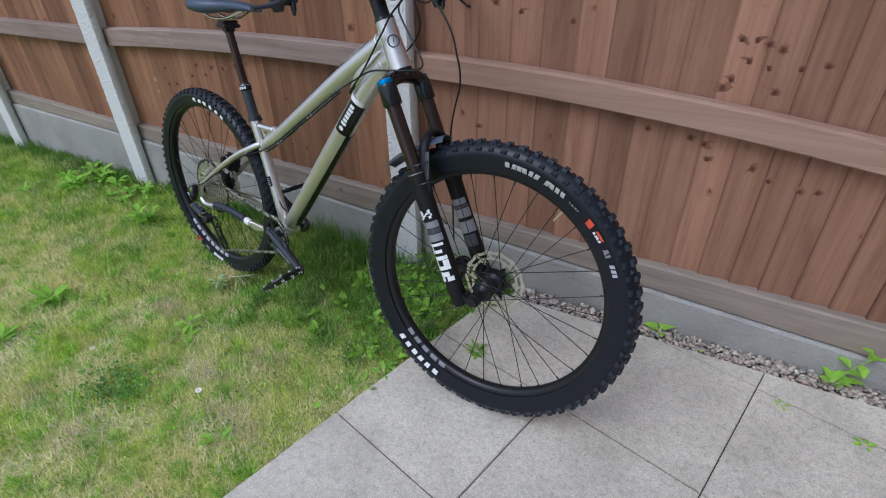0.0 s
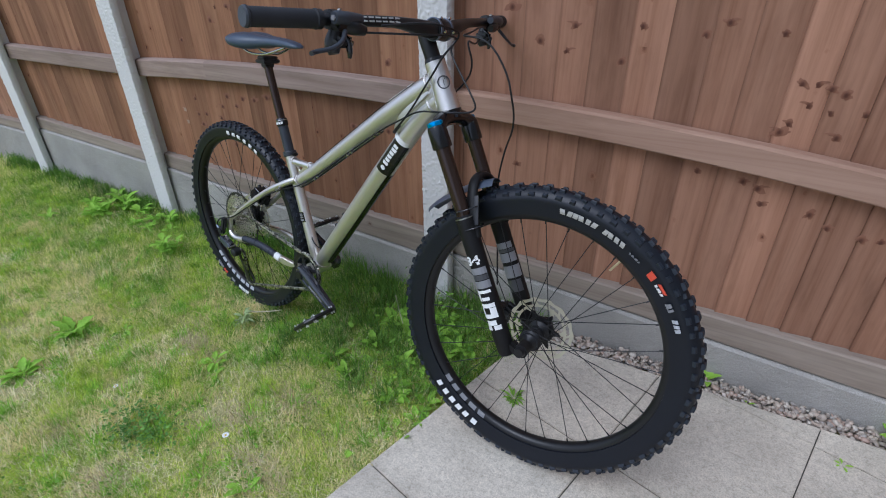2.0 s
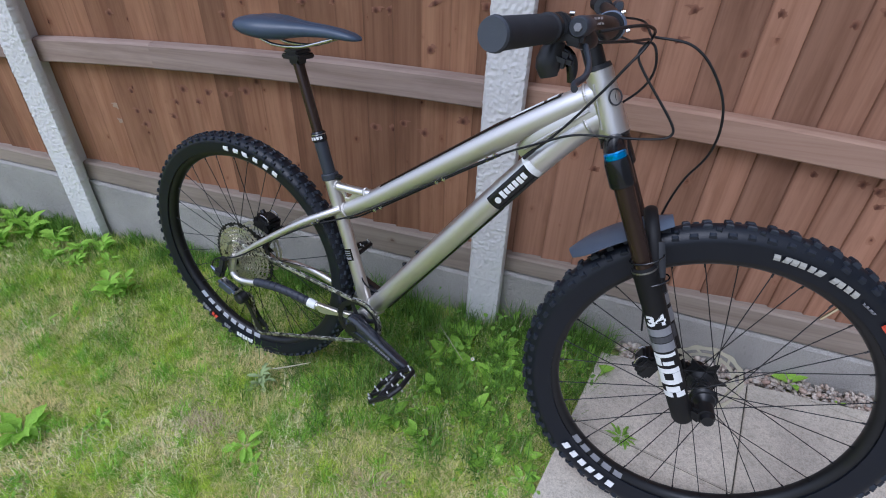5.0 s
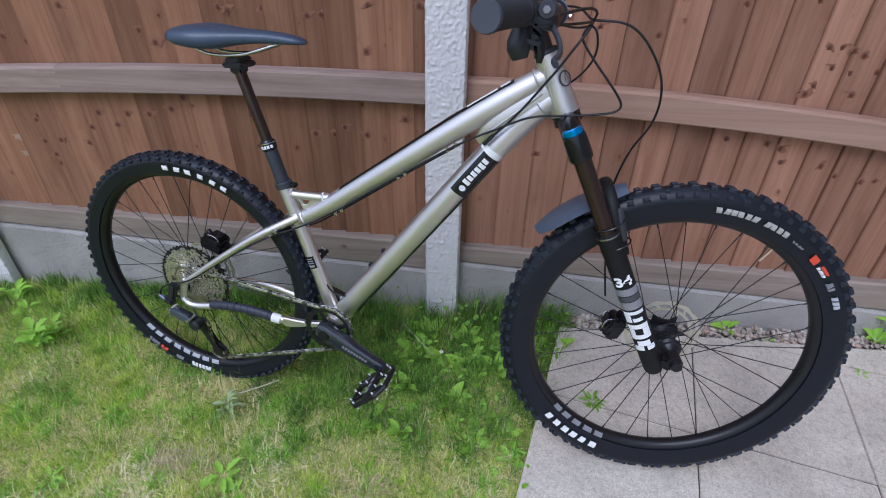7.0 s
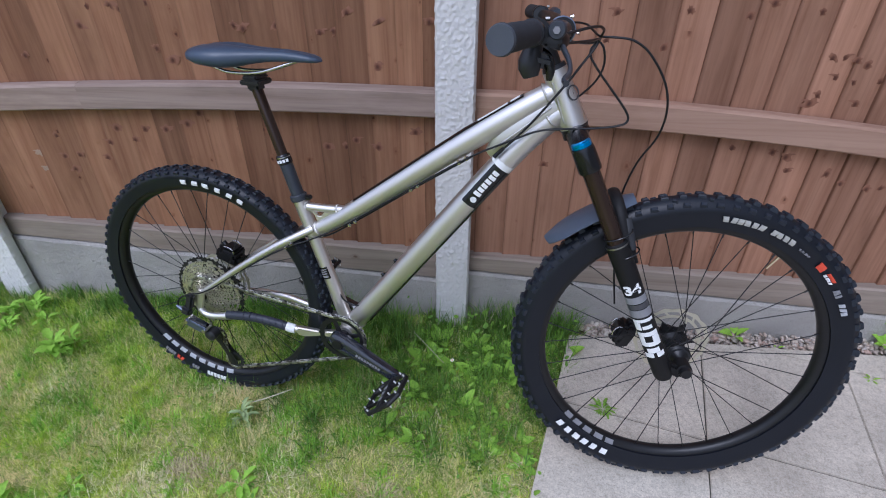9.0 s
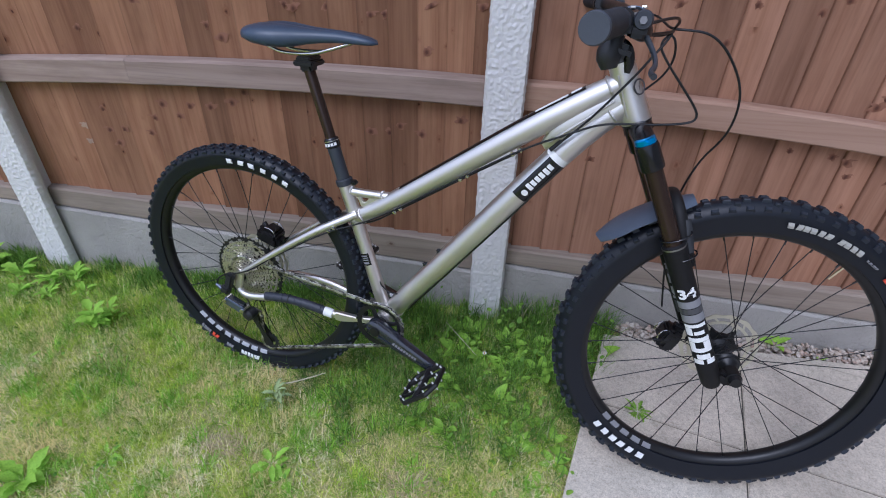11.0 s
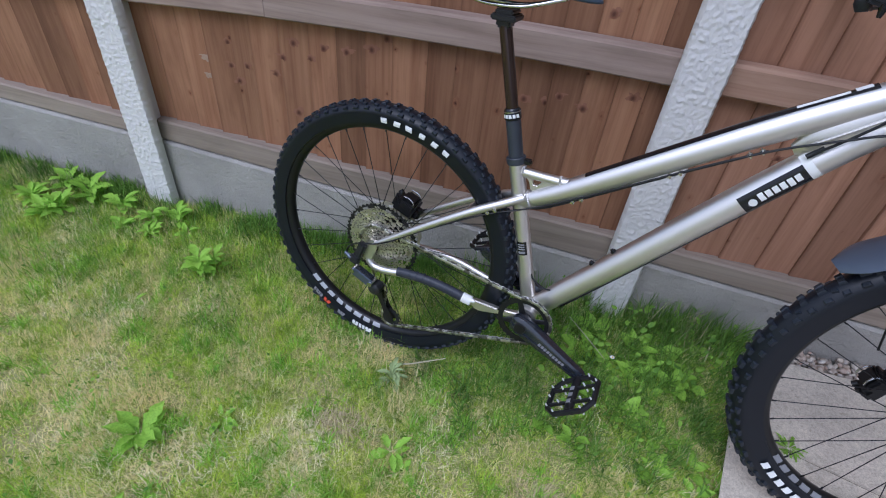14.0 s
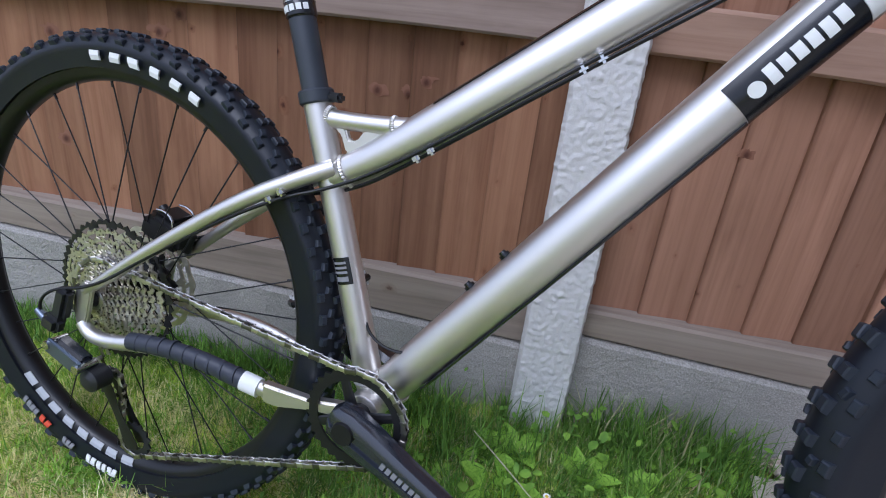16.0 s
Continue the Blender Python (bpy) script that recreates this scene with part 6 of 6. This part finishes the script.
def lawn_far(rng, n):
    xy = np.stack([rng.uniform(-7, 0.5, n), rng.uniform(-6, -0.06, n)], 1)
    return xy[lawn_side(xy) & ((xy[:, 1] < -1.7) | (xy[:, 0] < -3.25))], 1.0


def thatch(rng, n):
    xy = np.stack([rng.uniform(-3.2, 0.5, n), rng.uniform(-1.7, -0.06, n)], 1)
    xy = xy[lawn_side(xy)]
    bare = lumps(xy, 0.45, 11)
    # more pale straw away from the fence stands in for the stronger light there
    return xy[bare + 0.22 * np.clip(-0.72 - xy[:, 1], -0.5, 0.5) / 0.5 > rng.uniform(0.35, 0.95, len(xy))], 1.0


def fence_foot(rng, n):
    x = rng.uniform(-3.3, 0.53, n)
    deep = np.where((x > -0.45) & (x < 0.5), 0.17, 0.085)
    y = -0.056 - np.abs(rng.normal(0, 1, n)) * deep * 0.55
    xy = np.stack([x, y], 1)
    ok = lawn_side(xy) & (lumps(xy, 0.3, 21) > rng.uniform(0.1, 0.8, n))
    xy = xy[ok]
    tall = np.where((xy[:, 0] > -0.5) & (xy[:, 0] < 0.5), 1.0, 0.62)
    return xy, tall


def under_bike(rng, n):
    xy = np.stack([rng.uniform(-0.75, 0.42, n), rng.uniform(-0.78, -0.08, n)], 1)
    thick = np.clip((xy[:, 1] + 0.80) / 0.42, 0, 1) * np.clip((xy[:, 0] + 0.80) / 0.45, 0, 1)
    ok = lawn_side(xy) & (lumps(xy, 0.20, 31) * thick > rng.uniform(0.15, 0.8, n))
    return xy[ok], 1.0


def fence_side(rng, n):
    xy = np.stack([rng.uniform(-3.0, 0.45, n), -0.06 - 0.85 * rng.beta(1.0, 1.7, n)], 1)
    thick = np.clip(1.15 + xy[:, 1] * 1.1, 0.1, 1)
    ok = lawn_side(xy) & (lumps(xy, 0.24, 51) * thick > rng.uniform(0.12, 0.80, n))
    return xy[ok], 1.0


def leaf_field(name, count, where, size, mat, label, seed, height=0.03):
    """Small broad leaves on short stalks: six-sided, folded a little, turned at random."""
    rng = np.random.default_rng(seed)
    xy, tall = where(rng, count)
    n = len(xy)
    L = rng.uniform(size[0], size[1], n)
    W = L * rng.uniform(0.20, 0.38, n)
    turn = rng.uniform(0, 2 * np.pi, n)
    rise = rng.uniform(-0.3, 0.9, n)
    d = np.stack([np.cos(turn) * np.cos(rise), np.sin(turn) * np.cos(rise), np.sin(rise)], 1)
    s = np.stack([-np.sin(turn), np.cos(turn), rng.uniform(-0.5, 0.5, n)], 1)
    o = np.concatenate([xy, (SOIL_Z + rng.uniform(0.3, 1.0, n) * height * tall)[:, None]], 1)
    rows = [o]
    for f, w in ((0.3, -1), (0.3, 1), (0.72, -0.8), (0.72, 0.8)):
        q = o + d * (L * f)[:, None] + s * (W * w)[:, None]
        q[:, 2] += W * 0.25
        rows.append(q)
    rows.append(o + d * L[:, None])
    verts = np.stack(rows, 1)
    base = (np.arange(n) * 6)[:, None]
    loops = np.concatenate([base + [0, 2, 1], base + [1, 2, 4, 3], base + [3, 4, 5]], 1).ravel()
    data = bpy.data.meshes.new(name)
    data.vertices.add(n * 6)
    data.vertices.foreach_set("co", verts.ravel())
    data.loops.add(n * 10)
    data.loops.foreach_set("vertex_index", loops.astype(np.int32))
    data.polygons.add(n * 3)
    data.polygons.foreach_set("loop_start", ((np.arange(n) * 10)[:, None] + [0, 3, 7]).ravel().astype(np.int32))
    data.update(calc_edges=True)
    return tagged(as_object(name, data, mat), label, "weeds", kind="stuff")


def lawn_clover(rng, n):
    xy = np.stack([rng.uniform(-2.6, 0.5, n), rng.uniform(-1.6, -0.08, n)], 1)
    thick = lumps(xy, 0.26, 41) - 0.25 + 0.25 * np.clip(1 - np.abs(xy[:, 1] + 0.2) / 0.5, 0, 1)
    return xy[lawn_side(xy) & (thick > rng.uniform(0.25, 0.75, n))], 1.0


def clover_patch(rng, n):
    xy = rng.normal((-0.460, -1.062), (0.062, 0.042), (n, 2))
    return xy[lumps(xy, 0.06, 61) > rng.uniform(0.1, 0.7, n)], 1.0


def rank_leaves(rng, n):
    xy = np.stack([rng.uniform(-0.45, 0.5, n), rng.uniform(-0.85, -0.06, n)], 1)
    front = np.clip((xy[:, 0] + 0.45) / 0.5, 0.2, 1) * np.clip(1 + (xy[:, 1] + 0.25) * 1.2, 0.1, 1)
    ok = lawn_side(xy) & (lumps(xy, 0.16, 43) * front > rng.uniform(0.2, 0.75, n))
    xy = xy[ok]
    return xy, 0.6 + 0.9 * np.clip(1 + (xy[:, 1] + 0.1) * 2.2, 0, 1)


def tufts(rng, n):
    """Bright clumps: places drawn round a scatter of roots."""
    root = np.stack([rng.uniform(-2.6, 0.45, 420), rng.uniform(-1.65, -0.1, 420)], 1)
    xy = root[rng.integers(0, 420, n)] + rng.normal(0, 0.013, (n, 2))
    return xy[lawn_side(xy)], 1.0


blade_field("lawn_grass", 620000, lawn_near, (0.020, 0.045), (0.0010, 0.0019), 0.85, lawn_mat, "short mown lawn grass with dry yellow patches", 1)
blade_field("lawn_grass_beyond", 130000, lawn_far, (0.035, 0.06), (0.006, 0.010), 0.6, lawn_mat, "mown lawn grass further out", 2)
blade_field("lawn_tufts", 22000, tufts, (0.030, 0.055), (0.0020, 0.0036), 0.7, weed_mat, "brighter coarse tufts of grass in the lawn", 9)
blade_field("dead_thatch", 110000, thatch, (0.025, 0.060), (0.0009, 0.0017), 1.15, material("dry_straw", (0.93, 0.84, 0.52), 0.8), "dead straw-coloured grass lying flat, thickened away from the fence to look brighter lit", 3)
def dead_patch(rng, n):
    return np.array(DEAD_AT)[rng.integers(0, len(DEAD_AT), n)] + rng.normal(0, 1, (n, 2)) * (0.040, 0.024), 1.0


DEAD_AT = ((-0.595, -0.727), (-0.640, -0.731), (-0.375, -1.215), (-0.100, -0.985), (0.008, -1.002), (-0.674, -1.184), (-0.229, -0.880), (-0.142, -0.764))
blade_field("dead_patch", 3600, dead_patch, (0.025, 0.055), (0.0016, 0.0030), 1.2, material("brown_dead_grass", (0.58, 0.49, 0.29), 0.85, spec=0.1), "patches of brown dead grass lying on the lawn", 23)
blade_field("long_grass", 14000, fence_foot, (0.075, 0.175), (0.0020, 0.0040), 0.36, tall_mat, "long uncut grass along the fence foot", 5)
# darker blades under the bicycle put its shade into the grass colour
blade_field("under_bike_shade_grass", 34000, under_bike, (0.040, 0.085), (0.002, 0.0036), 0.6, tall_mat, "longer grass under the bicycle, coloured dark for the shade there", 6)
# longer grass by the fence, its green deepened to carry the shade there
blade_field("green_grass", 80000, fence_side, (0.032, 0.066), (0.0016, 0.0028), 0.75, mid_mat, "green grass growing longer towards the fence, darkened for the shade there", 27)
leaf_field("lawn_clover", 8000, lawn_clover, (0.007, 0.014), clover_mat, "small round-leaved weeds scattered in the lawn", 14, 0.036)
leaf_field("dark_clover", 950, clover_patch, (0.007, 0.013), dark_weed_mat, "dark patch of small-leaved clover in the lawn", 33, 0.040)
leaf_field("low_broad_weeds", 700, rank_leaves, (0.012, 0.028), clover_mat, "low broad-leaved weeds crowding the fence foot", 15, 0.075)


# ---- weeds ----
def leaf_mesh(length, width, curl, lobed, rnd):
    """A leaf from stalk to tip, folded along its rib."""
    bm = bmesh.new()
    rows = []
    n = 9
    for k in range(n + 1):
        f = k / n
        w = width * (math.sin(math.pi * min(1, f * 0.94 + 0.06)) ** 0.8) * (0.30 + 0.70 * min(1, f * 2.2))
        if lobed:
            w *= 0.62 + 0.45 * abs(math.sin(f * 11 + rnd.uniform(-0.2, 0.2)))
        if f < 0.12:
            w = width * 0.10
        a = curl * f
        x, z = length * math.sin(a) / max(curl, 1e-3) if curl else length * f, length * (1 - math.cos(a)) / max(curl, 1e-3) if curl else 0
        z = -z
        rip = 0.05 * width * math.sin(f * 17 + rnd.uniform(0, 3))
        rows.append([bm.verts.new(p) for p in ((x, -w, z + w * 0.35 + rip), (x, -w * 0.5, z + w * 0.10), (x, 0, z), (x, w * 0.5, z + w * 0.10), (x, w, z + w * 0.35 - rip))])
    for a, b in zip(rows, rows[1:]):
        for j in range(4):
            bm.faces.new((a[j], a[j + 1], b[j + 1], b[j]))
    bmesh.ops.recalc_face_normals(bm, faces=bm.faces)
    data = bpy.data.meshes.new("leaf")
    bm.to_mesh(data)
    bm.free()
    data.polygons.foreach_set("use_smooth", [True] * len(data.polygons))
    data.materials.append(weed_mat)
    return data


LEAF_RND = random.Random(8)
BROAD = [leaf_mesh(1.0, 0.23, c, False, LEAF_RND) for c in (0.5, 0.9, 1.3)]
LOBED = [leaf_mesh(1.0, 0.20, c, True, LEAF_RND) for c in (0.6, 1.0, 1.4)]


def weed(x, y, count, size, rise, lobed, label, z=None, group="weeds in the lawn", tall=0.0, mat=None, slim=1.0):
    """A clump: leaves fanned out from one root."""
    rnd = random.Random(int(x * 1000) * 7 + int(y * 1000))
    ob = thing("weed", Matrix.Translation((x, y, SOIL_Z if z is None else z)), label, "weed", group)
    for k in range(count):
        a = 360 * k / count + rnd.uniform(-28, 28)
        s = size * rnd.uniform(0.65, 1.15)
        m = pose(0, 0, tall * k / count, 0, 0, a * (2.4 if tall else 1)) @ Matrix.Translation((0.004, 0, 0)) @ pose(0, 0, 0, rnd.uniform(-15, 15), -rise + rnd.uniform(-18, 18), 0) @ Matrix.Diagonal((s, s * slim * rnd.uniform(0.85, 1.2), s, 1))
        data = rnd.choice(LOBED if lobed else BROAD)
        if mat:
            data = data.copy()
            data.materials[0] = mat
        as_object("leaf", data, weed_mat, ob, m=m)
    return ob


DANDELION = "bright green dandelion clump growing in the lawn"
BROADLEAF = "broad-leaved green weed growing in the long grass"
for x, y, n, s, rise, tall in ((-1.30, -0.37, 26, 0.060, 48, 0.075), (-1.275, -0.33, 16, 0.052, 52, 0.06), (-1.62, -0.20, 24, 0.060, 46, 0.05), (-1.53, -0.17, 20, 0.055, 50, 0.06), (-1.70, -0.26, 20, 0.055, 42, 0.02), (-1.58, -0.26, 18, 0.050, 45, 0.03), (-1.46, -0.22, 16, 0.048, 45, 0.03), (-1.090, -0.905, 20, 0.078, 40, 0.025), (-1.017, -1.11, 15, 0.070, 38, 0.02), (-0.498, -0.760, 10, 0.055, 42, 0.02), (-0.938, -0.808, 6, 0.050, 42, 0.01), (-0.414, -0.991, 4, 0.055, 52, 0.01), (-0.037, -1.051, 6, 0.055, 42, 0.01), (-2.031, -0.125, 20, 0.080, 48, 0.05), (-1.984, -0.287, 22, 0.075, 44, 0.04), (-1.911, -0.159, 20, 0.080, 50, 0.06), (-1.76, -0.175, 20, 0.075, 48, 0.05), (-2.097, -0.237, 18, 0.075, 46, 0.04), (-0.46, -0.80, 6, 0.035, 40, 0.0), (-2.2, -0.42, 12, 0.06, 40, 0.02), (-1.95, -0.25, 14, 0.075, 48, 0.04), (-1.42, -0.55, 9, 0.045, 30, 0.0), (-0.86, -1.06, 8, 0.045, 25, 0.0), (-1.16, -0.72, 8, 0.04, 28, 0.0)):
    weed(x, y, n, s, rise, True, DANDELION, tall=tall)
for x, y, n, s, rise in ((-0.03, -0.26, 5, 0.085, 52), (0.03, -0.31, 5, 0.08, 48), (0.10, -0.40, 6, 0.070, 45), (0.05, -0.44, 5, 0.060, 45), (0.125, -0.59, 5, 0.060, 38), (0.124, -0.845, 4, 0.035, 40), (0.36, -0.16, 4, 0.10, 62), (0.39, -0.30, 4, 0.075, 45), (-0.12, -0.22, 4, 0.07, 55), (0.38, -0.22, 3, 0.09, 60), (0.17, -0.22, 5, 0.085, 58), (0.22, -0.28, 4, 0.08, 52), (-0.02, -0.50, 4, 0.06, 40), (0.16, -0.50, 5, 0.075, 45), (0.25, -0.16, 4, 0.09, 62), (0.20, -0.70, 4, 0.05, 35), (-0.032, -0.184, 7, 0.075, 58), (0.093, -0.21, 7, 0.075, 55), (0.259, -0.20, 5, 0.075, 60), (0.092, -0.317, 8, 0.075, 50), (0.065, -0.462, 7, 0.070, 46), (-0.071, -0.272, 6, 0.070, 50), (0.205, -0.32, 6, 0.075, 52), (0.136, -0.596, 7, 0.065, 45), (0.01, -0.36, 7, 0.070, 48)):
    weed(x, y, n, s, rise, False, BROADLEAF)
rnd = random.Random(77)
for k in range(22):
    x, y = rnd.uniform(-0.25, 0.40), -0.12 - 0.55 * rnd.random() ** 1.3
    if x > 0.42 + 0.27 * (y + 0.4) * -1:
        continue
    weed(x, y, rnd.randint(4, 7), rnd.uniform(0.040, 0.070), rnd.uniform(38, 62), False, BROADLEAF, tall=rnd.choice((0.0, 0.02)))
weed(0.475, -0.447, 24, 0.046, 22, True, "small feathery green weed rooted in a paving joint", z=0.0, group="weeds in the paving", mat=clover_mat, slim=0.5)
weed(0.985, -0.075, 4, 0.062, 60, False, "small bright green weed in the gravel strip", z=-0.01, group="weeds in the gravel")
weed(1.33, -0.25, 5, 0.022, 30, True, "tiny green weed in a paving joint", z=0.0, group="weeds in the paving")
weed(1.10, -0.13, 4, 0.024, 30, True, "tiny green weed at the gravel edge", z=-0.004, group="weeds in the gravel")
weed(1.52, -0.30, 5, 0.035, 25, True, "tiny green weed in a paving joint", z=0.0, group="weeds in the paving")
# the taller weed by the gravel board
tallweed = weed(1.47, -0.085, 9, 0.075, 55, True, "leafy green weed standing in the gravel against the fence", z=-0.01, group="weeds in the gravel")
part("stem", tube([(0, 0, 0), (0.012, 0, 0.05), (0.035, 0.004, 0.095), (0.06, 0.004, 0.13)], [0.0022, 0.0018, 0.0014, 0.001], 6, smooth=1), weed_mat, tallweed)
rnd = random.Random(5)
for k, (sx, sz) in enumerate(((0.012, 0.05), (0.022, 0.07), (0.035, 0.095), (0.045, 0.11), (0.06, 0.13), (0.058, 0.128))):
    m = Matrix.Translation((sx, 0.003, sz)) @ pose(0, 0, 0, 0, 0, 137 * k) @ pose(0, 0, 0, 0, -42 + rnd.uniform(-14, 14)) @ Matrix.Diagonal((0.055, 0.06, 0.055, 1))
    as_object("leaf", rnd.choice(BROAD), weed_mat, tallweed, m=m)


def daisy(x, y, size):
    ob = thing("daisy", Matrix.Translation((x, y, 0.004)), "small white daisy flower in the lawn", "flower", "daisies in the lawn")
    part("stalk", tube([(0, 0, -0.05), (0.002, 0, -0.02), (0, 0, 0)], 0.0008, 5), weed_mat, ob)
    bm = bmesh.new()
    for k in range(14):
        a = 2 * math.pi * k / 14
        c, s = math.cos(a), math.sin(a)
        pts = [(0.002, -0.0009, 0), (size * 0.7, -0.0022, 0.0015), (size, 0, 0.001), (size * 0.7, 0.0022, 0.0015), (0.002, 0.0009, 0)]
        bm.faces.new([bm.verts.new((px * c - py * s, px * s + py * c, pz + 0.0004 * (k % 2))) for px, py, pz in pts])
    part("petals", bm, petal_mat, ob, smooth=False)
    part("eye", lathe([(0.0006, -0.0012), (0.0028, -0.0008), (0.0030, 0.0006), (0.0008, 0.0020)], 10, m=pose(0, 0, 0.001, -90)), material("daisy_eye", (0.7, 0.5, 0.05), 0.7), ob)


daisy(-0.187, -0.974, 0.011)
daisy(-0.645, -1.010, 0.008)
daisy(0.02, -0.30, 0.007)

# a dead stalk lying by the rear tyre
stalk = part("dead_stalk", tube([(-0.575, -0.530, 0.002), (-0.54, -0.530, 0.012), (-0.49, -0.505, 0.016), (-0.44, -0.488, 0.030)], [0.0016, 0.0022, 0.0022, 0.0012], 6, smooth=2), material("dead_stalk", (0.42, 0.38, 0.26), 0.8))
tagged(stalk, "pale dead plant stalk lying in the grass", "dead stalk")
straw = part("dry_straw", tube([(-0.12, -0.205, 0.030), (-0.06, -0.27, 0.026), (-0.005, -0.328, 0.018)], [0.0010, 0.0014, 0.0010], 6, smooth=1), stalk.data.materials[0])
tagged(straw, "long pale straw lying across the grass by the fence", "dead stalk")
weed(-0.570, -0.560, 26, 0.042, 40, True, "wilted grey-green weed fallen over by the rear tyre", mat=wilt_mat, tall=0.06, slim=0.7)
weed(-0.595, -0.600, 9, 0.036, 32, True, "wilted grey-green weed fallen over by the rear tyre", mat=wilt_mat)

# ---- gravel strip ----
rng = np.random.default_rng(12)
proto = bmesh.new()
bmesh.ops.create_icosphere(proto, subdivisions=1, radius=1)
pv = np.array([v.co[:] for v in proto.verts])
pf = np.array([[v.index for v in f.verts] for f in proto.faces])
proto.free()
n = 2000
px = rng.uniform(0.47, 2.0, n)
py = rng.uniform(GRAVEL_FRONT + 0.004, -0.054, n)
size = rng.uniform(0.0050, 0.0125, n) * rng.uniform(0.8, 1.25, n)
pz = SOIL_Z + 0.012 + rng.uniform(0, 0.030, n)
verts, faces = [], []
for k in range(n):
    e = Euler((*rng.normal(0, 0.45, 2), rng.uniform(0, 6.28))).to_matrix()
    sc = np.array([1.0, rng.uniform(0.55, 0.95), rng.uniform(0.32, 0.62)]) * size[k]
    wob = 1 + rng.uniform(-0.24, 0.24, (len(pv), 1))
    verts.append((pv * wob * sc) @ np.array(e).T + [px[k], py[k], pz[k]])
    faces.append(pf + k * len(pv))
gravel = from_arrays("gravel", np.concatenate(verts).tolist(), np.concatenate(faces).tolist(), gravel_mat, smooth=True)
tagged(gravel, "mixed brown and cream river gravel along the fence", "gravel", kind="stuff")
for ia in range(-1, 7):
    for ib in range(-6, 2):
        slab(ia, ib)
